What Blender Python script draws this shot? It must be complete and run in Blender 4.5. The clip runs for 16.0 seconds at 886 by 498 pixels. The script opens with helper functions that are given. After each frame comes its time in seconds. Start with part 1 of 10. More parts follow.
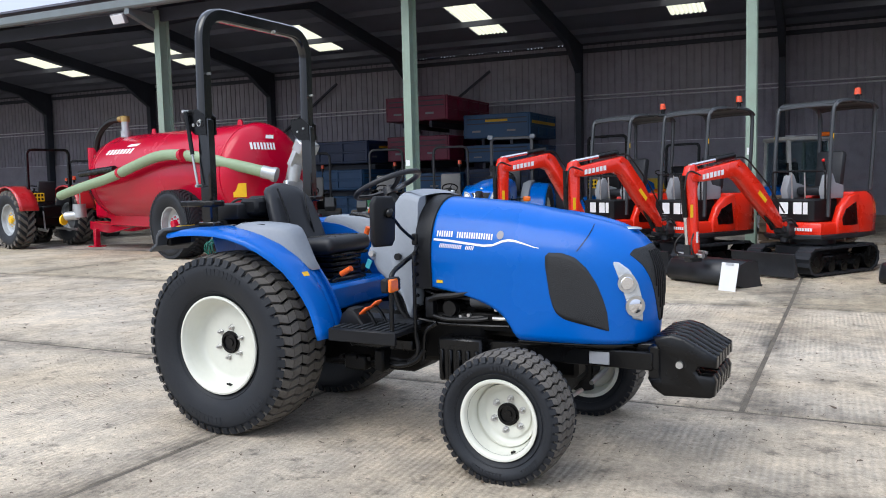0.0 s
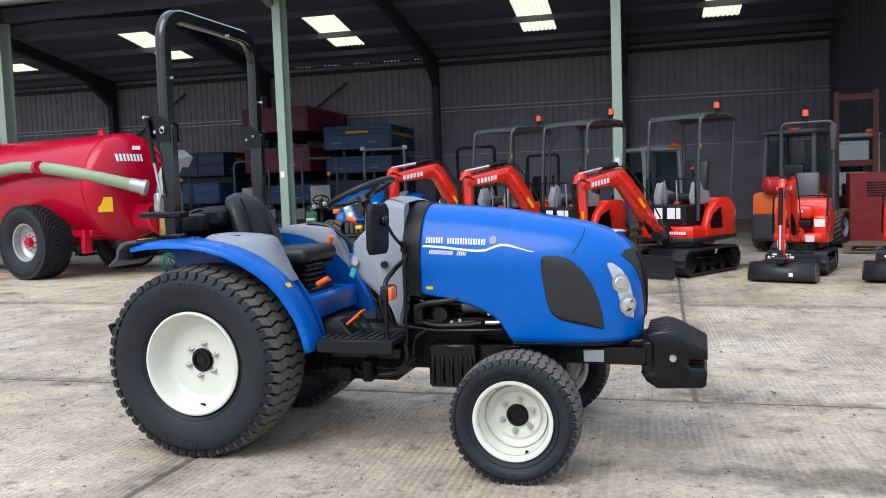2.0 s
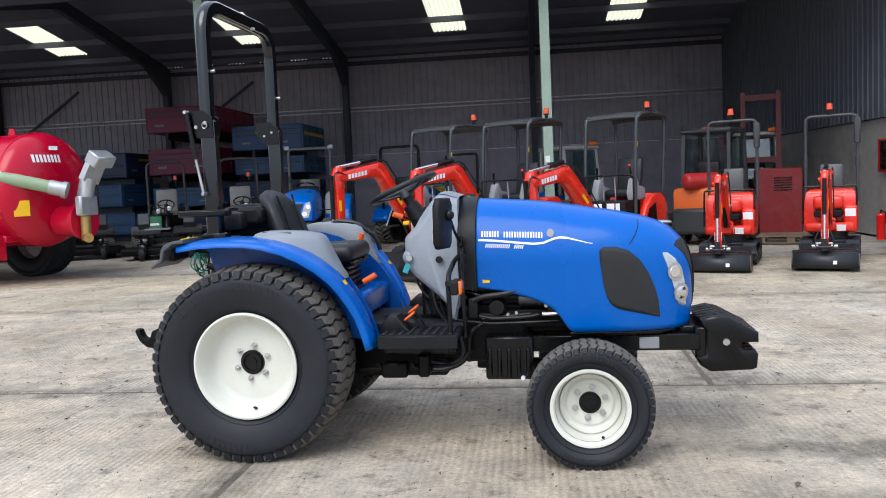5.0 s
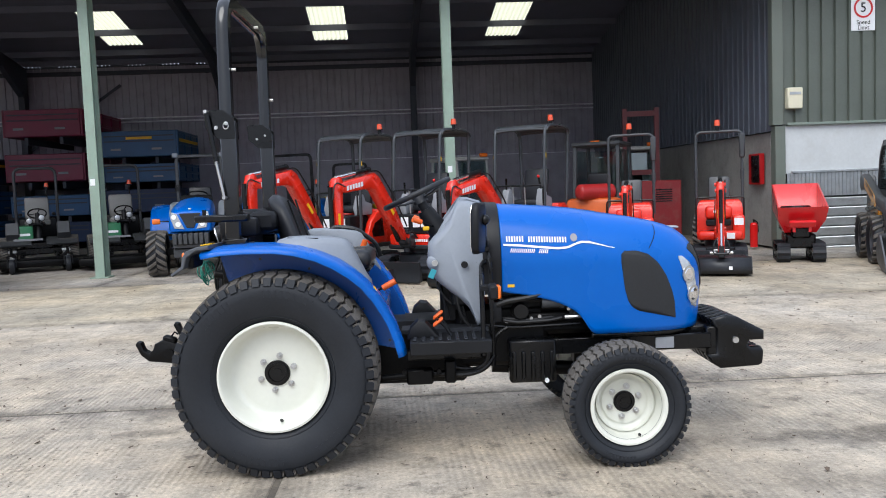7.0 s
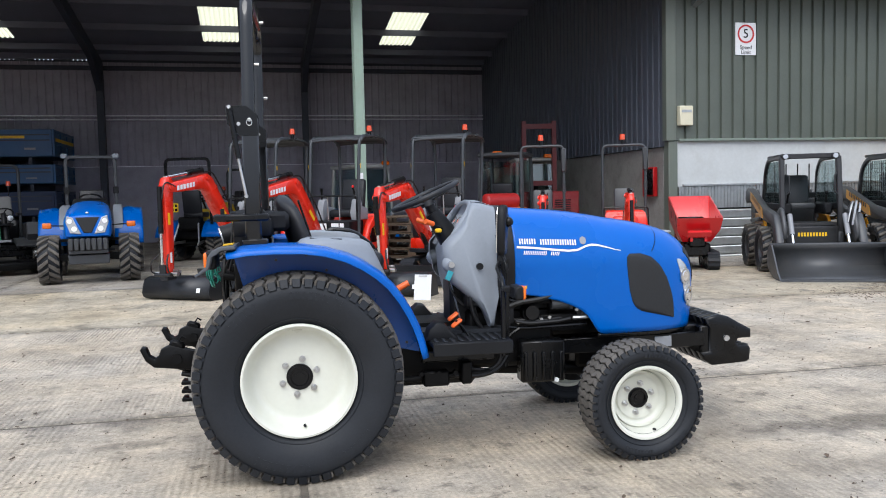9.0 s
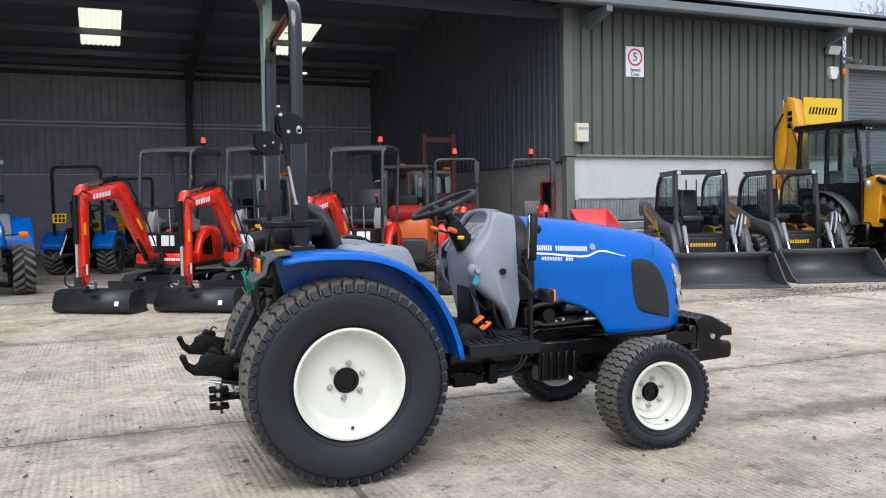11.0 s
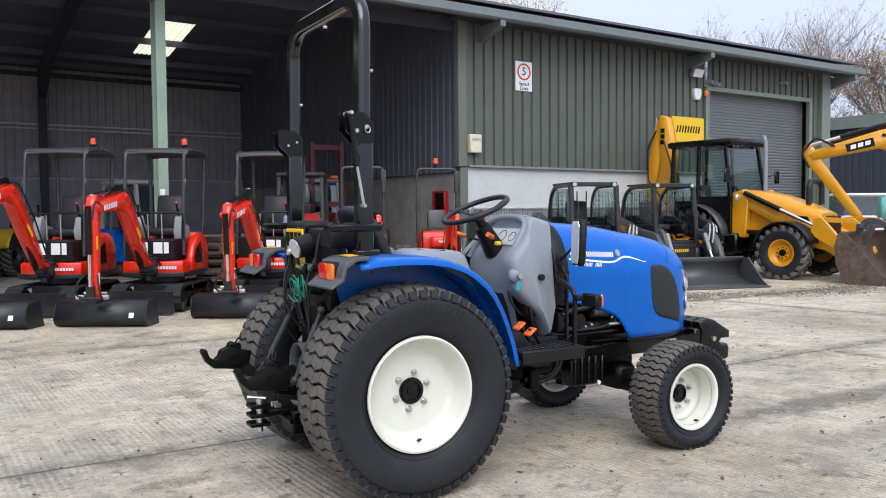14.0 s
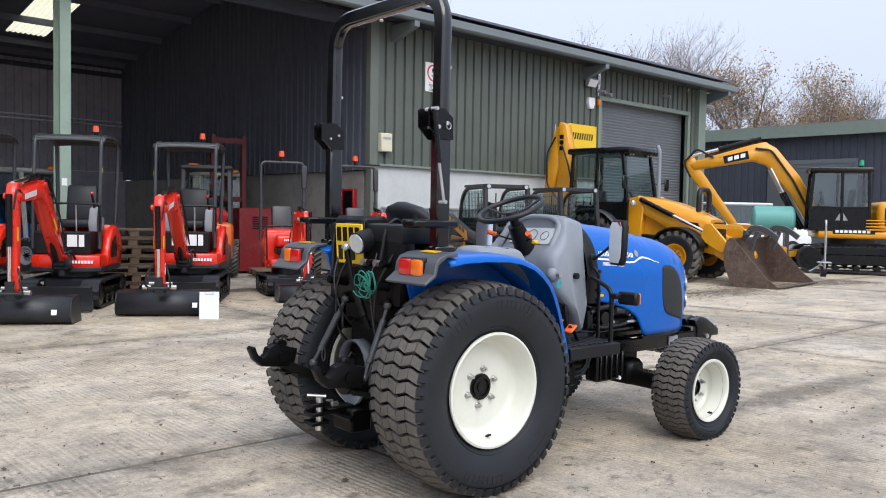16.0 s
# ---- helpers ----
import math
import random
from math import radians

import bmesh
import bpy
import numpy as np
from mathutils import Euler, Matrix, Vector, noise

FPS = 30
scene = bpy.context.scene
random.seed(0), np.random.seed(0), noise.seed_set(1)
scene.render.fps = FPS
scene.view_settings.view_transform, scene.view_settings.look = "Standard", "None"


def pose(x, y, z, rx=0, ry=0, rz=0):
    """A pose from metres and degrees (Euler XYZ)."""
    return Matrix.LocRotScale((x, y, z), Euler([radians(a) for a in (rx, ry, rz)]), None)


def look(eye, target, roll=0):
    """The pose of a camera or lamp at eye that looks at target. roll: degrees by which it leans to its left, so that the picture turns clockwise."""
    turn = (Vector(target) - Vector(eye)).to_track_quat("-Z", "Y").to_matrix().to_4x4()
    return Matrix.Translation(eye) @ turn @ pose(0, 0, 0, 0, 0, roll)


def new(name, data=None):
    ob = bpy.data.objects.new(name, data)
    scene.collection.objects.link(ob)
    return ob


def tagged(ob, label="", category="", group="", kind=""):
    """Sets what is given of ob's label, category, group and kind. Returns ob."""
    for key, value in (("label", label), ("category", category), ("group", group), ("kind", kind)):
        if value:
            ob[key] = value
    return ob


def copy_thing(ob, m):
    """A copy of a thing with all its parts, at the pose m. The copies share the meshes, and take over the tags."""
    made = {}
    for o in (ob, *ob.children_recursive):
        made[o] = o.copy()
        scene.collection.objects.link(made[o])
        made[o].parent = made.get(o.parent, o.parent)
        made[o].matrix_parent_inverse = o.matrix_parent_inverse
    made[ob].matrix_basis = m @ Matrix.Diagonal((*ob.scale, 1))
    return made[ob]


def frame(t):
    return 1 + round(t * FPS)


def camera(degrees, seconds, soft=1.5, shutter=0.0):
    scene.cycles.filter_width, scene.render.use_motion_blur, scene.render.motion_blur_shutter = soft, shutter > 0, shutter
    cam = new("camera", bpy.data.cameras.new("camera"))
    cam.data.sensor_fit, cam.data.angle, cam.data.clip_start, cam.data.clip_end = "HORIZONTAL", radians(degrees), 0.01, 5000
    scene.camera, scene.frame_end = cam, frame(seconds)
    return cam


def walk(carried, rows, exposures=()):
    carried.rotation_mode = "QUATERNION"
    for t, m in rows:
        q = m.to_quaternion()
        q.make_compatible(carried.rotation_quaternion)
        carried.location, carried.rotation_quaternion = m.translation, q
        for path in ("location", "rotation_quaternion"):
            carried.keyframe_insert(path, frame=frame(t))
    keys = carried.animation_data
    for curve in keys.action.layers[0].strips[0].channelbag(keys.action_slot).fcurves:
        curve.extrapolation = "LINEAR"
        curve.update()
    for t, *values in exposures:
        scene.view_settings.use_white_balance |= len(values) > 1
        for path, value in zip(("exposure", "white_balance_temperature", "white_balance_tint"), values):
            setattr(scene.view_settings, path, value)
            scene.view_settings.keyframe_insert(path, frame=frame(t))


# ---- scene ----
cam = camera(56.6, 16.0, soft=1.0)
PATH = [
    (0, (-0.117, 0.117, 1.404), (-0.957, 1.924, 1.236), -1.4),
    (0.5, (-0.325, 0.091, 1.39), (-1.056, 1.945, 1.22), -1.3),
    (1, (-0.512, 0.034, 1.407), (-1.15, 1.922, 1.238), -1.5),
    (1.5, (-0.68, -0.122, 1.412), (-1.23, 1.794, 1.25), -1.7),
    (2, (-0.832, -0.153, 1.398), (-1.308, 1.784, 1.248), -2.0),
    (2.5, (-1.004, -0.127, 1.406), (-1.423, 1.824, 1.268), -2.2),
    (3, (-1.139, -0.166, 1.413), (-1.516, 1.793, 1.274), -2.3),
    (3.5, (-1.241, -0.234, 1.41), (-1.59, 1.731, 1.267), -2.4),
    (4, (-1.335, -0.291, 1.399), (-1.656, 1.677, 1.245), -2.5),
    (6.5, (-2.355, -0.336, 1.407), (-2.303, 1.656, 1.248), -2.4),
    (7, (-2.562, -0.339, 1.407), (-2.423, 1.651, 1.26), -2.2),
    (7.5, (-2.809, -0.37, 1.403), (-2.606, 1.614, 1.261), -1.9),
    (8, (-2.961, -0.321, 1.386), (-2.673, 1.653, 1.243), -1.6),
    (8.5, (-3.108, -0.266, 1.398), (-2.748, 1.697, 1.262), -1.5),
    (9, (-3.325, -0.251, 1.391), (-2.873, 1.692, 1.258), -1.3),
    (9.5, (-3.563, -0.239, 1.383), (-3.011, 1.679, 1.253), -1.3),
    (12, (-4.607, -0.066, 1.385), (-3.756, 1.742, 1.295), -0.5),
    (12.5, (-4.781, 0.011, 1.375), (-3.889, 1.799, 1.292), -0.4),
    (13, (-4.867, 0.149, 1.363), (-3.906, 1.901, 1.281), -0.5),
    (13.5, (-4.946, 0.282, 1.373), (-3.914, 1.993, 1.287), -0.4),
    (14, (-5.116, 0.423, 1.365), (-4.018, 2.092, 1.278), -0.4),
    (14.5, (-5.331, 0.546, 1.363), (-4.16, 2.165, 1.277), -0.2),
    (15, (-5.47, 0.696, 1.364), (-4.24, 2.27, 1.274), 0.0),
    (15.5, (-5.654, 0.845, 1.364), (-4.359, 2.367, 1.283), 0.4),
    (16, (-5.911, 1.008, 1.349), (-4.552, 2.473, 1.263), 1.0),
]
walk(cam, [(t, look(eye, target, roll)) for t, eye, target, roll in PATH],
     exposures=[(0.0, 0.09, 6310, 9.5), (7.0, 0.08, 6310, 9.5), (9.5, 0.08, 6360, 9.5), (13.5, 0.07, 6420, 10), (16.0, 0.06, 6480, 10.5)])

# world: bright overcast sky with a soft sun
world = bpy.data.worlds.new("overcast_sky")
scene.world = world
world.use_nodes = True
wn, wl = world.node_tree.nodes, world.node_tree.links
sky = wn.new("ShaderNodeTexSky")
sky.sky_type = "NISHITA"
sky.sun_disc = False
sky.sun_elevation, sky.sun_rotation = radians(38), radians(200)
sky.air_density, sky.dust_density, sky.ozone_density = 1.0, 6.0, 1.0
cloud = wn.new("ShaderNodeHueSaturation")
cloud.inputs["Saturation"].default_value = 0.12
veil = wn.new("ShaderNodeMix")
veil.data_type = "RGBA"
veil.inputs[0].default_value = 0.75
veil.inputs[7].default_value = (8.30, 9.4, 11.8, 1)
wl.new(sky.outputs[0], cloud.inputs["Color"])
wl.new(cloud.outputs[0], veil.inputs[6])
wtc, wsep, wgrad, wmul = wn.new("ShaderNodeTexCoord"), wn.new("ShaderNodeSeparateXYZ"), wn.new("ShaderNodeMapRange"), wn.new("ShaderNodeVectorMath")
wgrad.inputs[1].default_value, wgrad.inputs[2].default_value, wgrad.inputs[3].default_value, wgrad.inputs[4].default_value = 0.0, 1.0, 0.80, 1.16
wmul.operation = "SCALE"
wl.new(wtc.outputs["Generated"], wsep.inputs[0])
wl.new(wsep.outputs[2], wgrad.inputs[0])
wl.new(wgrad.outputs[0], wmul.inputs["Scale"])
wl.new(veil.outputs[2], wmul.inputs[0])
wl.new(wmul.outputs[0], wn["Background"].inputs["Color"])
wn["Background"].inputs["Strength"].default_value = 0.121
sun = new("sun", bpy.data.lights.new("sun", "SUN"))
sun.data.energy, sun.data.angle, sun.data.color = 2.0, radians(45), (1.0, 0.97, 0.92)
sun.matrix_world = look((0, 0, 30), (Vector((0, 0, 30)) + Vector((0.30, 0.70, -1.0))))

# ---- materials ----
MATS = {}


def mat(name, col, rough=0.5, metal=0.0, vary=0.12, scale=3.0, fine=60.0, bump=0.0, bscale=80.0, coat=0.0, dirt=0.0, dirt_col=(0.16, 0.13, 0.10), rvary=0.1, spec=0.5):
    if name in MATS:
        return MATS[name]
    m = bpy.data.materials.new(name)
    m.use_nodes = True
    n, l = m.node_tree.nodes, m.node_tree.links
    b = n["Principled BSDF"]
    b.inputs["Metallic"].default_value = metal
    b.inputs["Coat Weight"].default_value = coat
    b.inputs["Coat Roughness"].default_value = 0.08
    b.inputs["Specular IOR Level"].default_value = spec
    tc = n.new("ShaderNodeTexCoord")
    n1 = n.new("ShaderNodeTexNoise")
    n1.inputs["Scale"].default_value, n1.inputs["Detail"].default_value = scale, 5
    n2 = n.new("ShaderNodeTexNoise")
    n2.inputs["Scale"].default_value, n2.inputs["Detail"].default_value = fine, 3
    for q in (n1, n2):
        l.new(tc.outputs["Object"], q.inputs["Vector"])
    mx = n.new("ShaderNodeMix")
    mx.data_type, mx.blend_type = "FLOAT", "MIX"
    mx.inputs[0].default_value = 0.4
    l.new(n1.outputs["Fac"], mx.inputs[2])
    l.new(n2.outputs["Fac"], mx.inputs[3])
    ramp = n.new("ShaderNodeMapRange")
    ramp.inputs[1].default_value, ramp.inputs[2].default_value = 0.3, 0.7
    ramp.inputs[3].default_value, ramp.inputs[4].default_value = 1 - vary, 1 + vary
    l.new(mx.outputs[0], ramp.inputs[0])
    mul = n.new("ShaderNodeVectorMath")
    mul.operation = "SCALE"
    mul.inputs[0].default_value = col
    l.new(ramp.outputs[0], mul.inputs["Scale"])
    out = mul.outputs[0]
    if dirt > 0:
        n3 = n.new("ShaderNodeTexNoise")
        n3.inputs["Scale"].default_value, n3.inputs["Detail"].default_value, n3.inputs["Roughness"].default_value = scale * 2.3, 8, 0.7
        l.new(tc.outputs["Object"], n3.inputs["Vector"])
        r3 = n.new("ShaderNodeMapRange")
        r3.inputs[1].default_value, r3.inputs[2].default_value = 0.48, 0.68
        r3.inputs[3].default_value, r3.inputs[4].default_value = 0, dirt
        l.new(n3.outputs["Fac"], r3.inputs[0])
        dm = n.new("ShaderNodeMix")
        dm.data_type = "RGBA"
        l.new(r3.outputs[0], dm.inputs[0])
        l.new(out, dm.inputs[6])
        dm.inputs[7].default_value = (*dirt_col, 1)
        out = dm.outputs[2]
    l.new(out, b.inputs["Base Color"])
    rr = n.new("ShaderNodeMapRange")
    rr.inputs[1].default_value, rr.inputs[2].default_value = 0.3, 0.7
    rr.inputs[3].default_value, rr.inputs[4].default_value = max(0.02, rough - rvary * 0.5), min(1, rough + rvary * 0.5)
    l.new(n1.outputs["Fac"], rr.inputs[0])
    l.new(rr.outputs[0], b.inputs["Roughness"])
    if bump > 0:
        n4 = n.new("ShaderNodeTexNoise")
        n4.inputs["Scale"].default_value, n4.inputs["Detail"].default_value = bscale, 4
        l.new(tc.outputs["Object"], n4.inputs["Vector"])
        bp = n.new("ShaderNodeBump")
        bp.inputs["Strength"].default_value, bp.inputs["Distance"].default_value = 0.6, bump
        l.new(n4.outputs["Fac"], bp.inputs["Height"])
        l.new(bp.outputs[0], b.inputs["Normal"])
    MATS[name] = m
    return m


STAINS = [(0.35, 3.70, 1.6, 0.22, 0.50), (0.1, 3.05, 1.3, 0.20, 0.62), (-4.0, 4.55, 0.30, 0.10, 0.6)]


def concrete_mat(name, col, ridges=True, dark=0.45):
    m = bpy.data.materials.new(name)
    m.use_nodes = True
    n, l = m.node_tree.nodes, m.node_tree.links
    b = n["Principled BSDF"]
    geo = n.new("ShaderNodeNewGeometry")
    info = n.new("ShaderNodeObjectInfo")

    def noise_at(scale, detail, rough=0.6, stretch=(1, 1, 1)):
        mp = n.new("ShaderNodeMapping")
        mp.inputs["Scale"].default_value = stretch
        l.new(geo.outputs["Position"], mp.inputs["Vector"])
        q = n.new("ShaderNodeTexNoise")
        q.inputs["Scale"].default_value, q.inputs["Detail"].default_value, q.inputs["Roughness"].default_value = scale, detail, rough
        l.new(mp.outputs[0], q.inputs["Vector"])
        return q.outputs["Fac"]

    def span(src, a, c, lo, hi):
        r = n.new("ShaderNodeMapRange")
        r.inputs[1].default_value, r.inputs[2].default_value, r.inputs[3].default_value, r.inputs[4].default_value = a, c, lo, hi
        l.new(src, r.inputs[0])
        return r.outputs[0]

    def mul(a, c):
        q = n.new("ShaderNodeMath")
        q.operation = "MULTIPLY"
        l.new(a, q.inputs[0])
        l.new(c, q.inputs[1])
        return q.outputs[0]

    big = span(noise_at(0.55, 6, 0.65), 0.36, 0.64, 0.66, 1.14)
    gen = n.new("ShaderNodeTexCoord")
    sep = n.new("ShaderNodeSeparateXYZ")
    l.new(gen.outputs["Generated"], sep.inputs[0])

    def rim(axis, size):
        pp = n.new("ShaderNodeMath")
        pp.operation = "PINGPONG"
        pp.inputs[1].default_value = 0.5
        l.new(sep.outputs[axis], pp.inputs[0])
        return span(pp.outputs[0], 0.0, size, 1.0, 0.0)
    edge = n.new("ShaderNodeMath")
    edge.operation = "MAXIMUM"
    l.new(rim(0, 0.035), edge.inputs[0])
    l.new(rim(1, 0.05), edge.inputs[1])
    grime = span(mul(edge.outputs[0], span(noise_at(5.0, 8, 0.7), 0.35, 0.6, 0.1, 1.0)), 0.0, 1.0, 1.0, 0.42)
    mid = span(noise_at(3.2, 8, 0.75), 0.40, 0.60, 0.82, 1.10)
    fine = span(noise_at(70, 6, 0.8), 0.40, 0.60, 0.84, 1.12)
    stain = span(noise_at(1.3, 9, 0.75), 0.54, 0.66, 1.0, 1 - dark)
    spots = mul(span(noise_at(7.0, 6, 0.7), 0.57, 0.67, 1.0, 0.52), span(noise_at(19.0, 5, 0.7), 0.60, 0.68, 1.0, 0.55))
    vo = n.new("ShaderNodeTexVoronoi")
    vo.inputs["Scale"].default_value = 16.0
    l.new(geo.outputs["Position"], vo.inputs["Vector"])
    grit = span(vo.outputs["Distance"], 0.05, 0.16, 0.45, 1.0)
    grit_on = span(noise_at(2.1, 4, 0.6), 0.5, 0.62, 0, 1)
    gm = n.new("ShaderNodeMix")
    gm.data_type = "FLOAT"
    l.new(grit_on, gm.inputs[0])
    gm.inputs[2].default_value = 1.0
    l.new(grit, gm.inputs[3])
    coarse = span(noise_at(24, 5, 0.75), 0.38, 0.62, 0.86, 1.11)
    tint = span(info.outputs["Random"], 0, 1, 0.93, 1.06)
    val = mul(mul(mul(mul(mul(mul(mul(big, mid), fine), stain), spots), tint), mul(gm.outputs[0], grime)), coarse)
    streak = span(noise_at(1.0, 5, 0.7, (14, 0.8, 1)), 0.35, 0.65, 0.9, 1.06)
    val = mul(val, streak)
    if ridges:
        # drag marks of the tamping beam, with dirt in the furrows
        wv = n.new("ShaderNodeTexWave")
        wv.wave_type, wv.bands_direction = "BANDS", "X"
        wv.inputs["Scale"].default_value, wv.inputs["Distortion"].default_value = 8.2, 1.6
        wv.inputs["Detail"].default_value, wv.inputs["Detail Scale"].default_value = 3, 1.2
        l.new(geo.outputs["Position"], wv.inputs["Vector"])
        on = span(noise_at(0.9, 4), 0.42, 0.58, 0.0, 1.0)
        furrow = mul(span(wv.outputs["Fac"], 0, 1, 0, 1.0), on)
        val = mul(val, span(furrow, 0, 1, 1.0, 0.86))
        # two long oily stains beside the tractor's front wheel
        for cx, cy, lx, ly, deep in STAINS:
            mp = n.new("ShaderNodeMapping")
            mp.vector_type = "TEXTURE"
            mp.inputs["Location"].default_value = (cx, cy, 0)
            mp.inputs["Rotation"].default_value = (0, 0, radians(-4))
            mp.inputs["Scale"].default_value = (lx, ly, 10)
            l.new(geo.outputs["Position"], mp.inputs["Vector"])
            gd = n.new("ShaderNodeTexGradient")
            gd.gradient_type = "SPHERICAL"
            l.new(mp.outputs[0], gd.inputs["Vector"])
            val = mul(val, span(mul(gd.outputs["Fac"], span(noise_at(4.5, 7, 0.7), 0.34, 0.6, 0.25, 1.3)), 0.05, 0.5, 1.0, deep))
    sc = n.new("ShaderNodeVectorMath")
    sc.operation = "SCALE"
    l.new(val, sc.inputs["Scale"])
    warm = n.new("ShaderNodeMix")
    warm.data_type = "RGBA"
    l.new(span(noise_at(0.8, 6), 0.35, 0.65, 0, 1), warm.inputs[0])
    warm.inputs[6].default_value = (*col, 1)
    warm.inputs[7].default_value = (col[0] * 1.02, col[1] * 0.96, col[2] * 0.86, 1)
    l.new(warm.outputs[2], sc.inputs[0])
    l.new(sc.outputs[0], b.inputs["Base Color"])
    l.new(span(noise_at(1.3, 9, 0.75), 0.5, 0.7, 0.85, 0.55), b.inputs["Roughness"])
    hgt = n.new("ShaderNodeMath")
    hgt.operation = "ADD"
    l.new(span(noise_at(45, 6, 0.7), 0.2, 0.8, 0, 1.0), hgt.inputs[0])
    if ridges:
        l.new(furrow, hgt.inputs[1])
    bp = n.new("ShaderNodeBump")
    bp.inputs["Strength"].default_value, bp.inputs["Distance"].default_value = 0.75, 0.009
    l.new(hgt.outputs[0], bp.inputs["Height"])
    l.new(bp.outputs[0], b.inputs["Normal"])
    return m


def glass_mat(name, tint=(0.75, 0.85, 0.85), clear=0.8):
    m = bpy.data.materials.new(name)
    m.use_nodes = True
    n, l = m.node_tree.nodes, m.node_tree.links
    n.remove(n["Principled BSDF"])
    tr, gl, mixer, fr = n.new("ShaderNodeBsdfTransparent"), n.new("ShaderNodeBsdfGlossy"), n.new("ShaderNodeMixShader"), n.new("ShaderNodeLayerWeight")
    tr.inputs[0].default_value = (*[c * clear for c in tint], 1)
    gl.inputs["Roughness"].default_value = 0.03
    pw = n.new("ShaderNodeMath")
    pw.operation = "POWER"
    pw.inputs[1].default_value = 4.0
    l.new(fr.outputs["Facing"], pw.inputs[0])
    ad = n.new("ShaderNodeMath")
    ad.operation = "MULTIPLY_ADD"
    ad.inputs[1].default_value, ad.inputs[2].default_value = 0.55, 0.10
    l.new(pw.outputs[0], ad.inputs[0])
    l.new(ad.outputs[0], mixer.inputs[0])
    l.new(tr.outputs[0], mixer.inputs[1])
    l.new(gl.outputs[0], mixer.inputs[2])
    l.new(mixer.outputs[0], n["Material Output"].inputs[0])
    return m


def sheet_light_mat(name, col):
    m = bpy.data.materials.new(name)
    m.use_nodes = True
    n, l = m.node_tree.nodes, m.node_tree.links
    n.remove(n["Principled BSDF"])
    t = n.new("ShaderNodeBsdfTranslucent")
    t.inputs[0].default_value = (*col, 1)
    l.new(t.outputs[0], n["Material Output"].inputs[0])
    return m


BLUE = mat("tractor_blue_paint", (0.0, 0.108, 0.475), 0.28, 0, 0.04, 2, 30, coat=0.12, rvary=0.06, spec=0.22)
# body blue darkened: the shade inside the mudguard is put into its colour
BLUESHADE = mat("fender_inner_shaded_blue", (0.001, 0.075, 0.34), 0.3, 0, 0.1, 4)
BLACK = mat("black_paint", (0.0025, 0.0027, 0.0032), 0.28, 0, 0.2, 6, bump=0.0004, spec=0.35)
CAST = mat("black_casting", (0.0022, 0.0022, 0.0025), 0.42, 0, 0.35, 9, bump=0.002, bscale=60, dirt=0.10, dirt_col=(0.022, 0.020, 0.018), spec=0.18)
PLASTIC = mat("dark_plastic", (0.009, 0.0095, 0.011), 0.45, 0, 0.15, 5, bump=0.0008, bscale=200, spec=0.25)
MIDGREY = mat("mid_grey_plastic", (0.068, 0.075, 0.086), 0.45, 0, 0.08, 5, bump=0.0006, bscale=220)
GREY = mat("grey_plastic", (0.235, 0.26, 0.295), 0.5, 0, 0.06, 4, bump=0.0006, bscale=250)
RUBBER = mat("tyre_rubber", (0.0185, 0.0208, 0.0252), 0.52, 0, 0.2, 7, 90, bump=0.0012, bscale=120, dirt=0.12, dirt_col=(0.032, 0.030, 0.028), spec=0.25)
TREAD = mat("tread_rubber", (0.118, 0.108, 0.096), 0.85, 0, 0.30, 9, 90, bump=0.002, bscale=90, dirt=0.5, dirt_col=(0.10, 0.088, 0.072), spec=0.3)
CREAM = mat("cream_wheel_paint", (0.70, 0.705, 0.625), 0.32, 0, 0.04, 6, 40, coat=0.2)
STEEL = mat("zinc_steel", (0.55, 0.55, 0.54), 0.32, 0.9, 0.15, 12)
CHROME = mat("chrome_rod", (0.8, 0.8, 0.82), 0.12, 1.0, 0.05, 12)
VINYL = mat("black_vinyl", (0.012, 0.013, 0.016), 0.45, 0, 0.1, 8, bump=0.001, bscale=220, spec=0.45)
ORANGE = mat("orange_plastic", (0.80, 0.13, 0.02), 0.4, 0, 0.08, 8)
AMBER = mat("amber_lens", (0.85, 0.17, 0.012), 0.15, 0, 0.08, 30, coat=0.5)
REDLENS = mat("red_lens", (0.6, 0.01, 0.01), 0.15, 0, 0.08, 30, coat=0.5)
CLEAR = mat("clear_lens", (0.55, 0.58, 0.61), 0.12, 0.4, 0.15, 40, coat=0.8)
YELLOWDECAL = mat("yellow_decal", (0.85, 0.50, 0.01), 0.4, 0, 0.06, 20)
WHITEDECAL = mat("white_decal", (0.82, 0.83, 0.84), 0.35, 0, 0.04, 20)
PANELWHITE = mat("instrument_face", (0.52, 0.55, 0.57), 0.15, 0, 0.12, 25, 60, coat=0.6)
MESH = mat("black_mesh_grille", (0.014, 0.015, 0.017), 0.6, 0, 0.3, 20, bump=0.004, bscale=330)
YPLATE = mat("yellow_plate", (0.85, 0.55, 0.02), 0.35, 0, 0.03, 10)
REDP = mat("digger_red_paint", (0.74, 0.022, 0.006), 0.28, 0, 0.06, 3, coat=0.4)
CRIMSON = mat("tanker_red_paint", (0.48, 0.0015, 0.026), 0.24, 0, 0.06, 2, coat=0.2, spec=0.3)
MAROON = mat("maroon_paint", (0.20, 0.003, 0.040), 0.4, 0, 0.15, 2, dirt=0.06)
TRAILBLUE = mat("trailer_blue_paint", (0.022, 0.095, 0.22), 0.4, 0, 0.12, 2, dirt=0.05)
DKBLUE = mat("dark_blue_paint", (0.010, 0.030, 0.09), 0.4, 0, 0.12, 2, dirt=0.05)
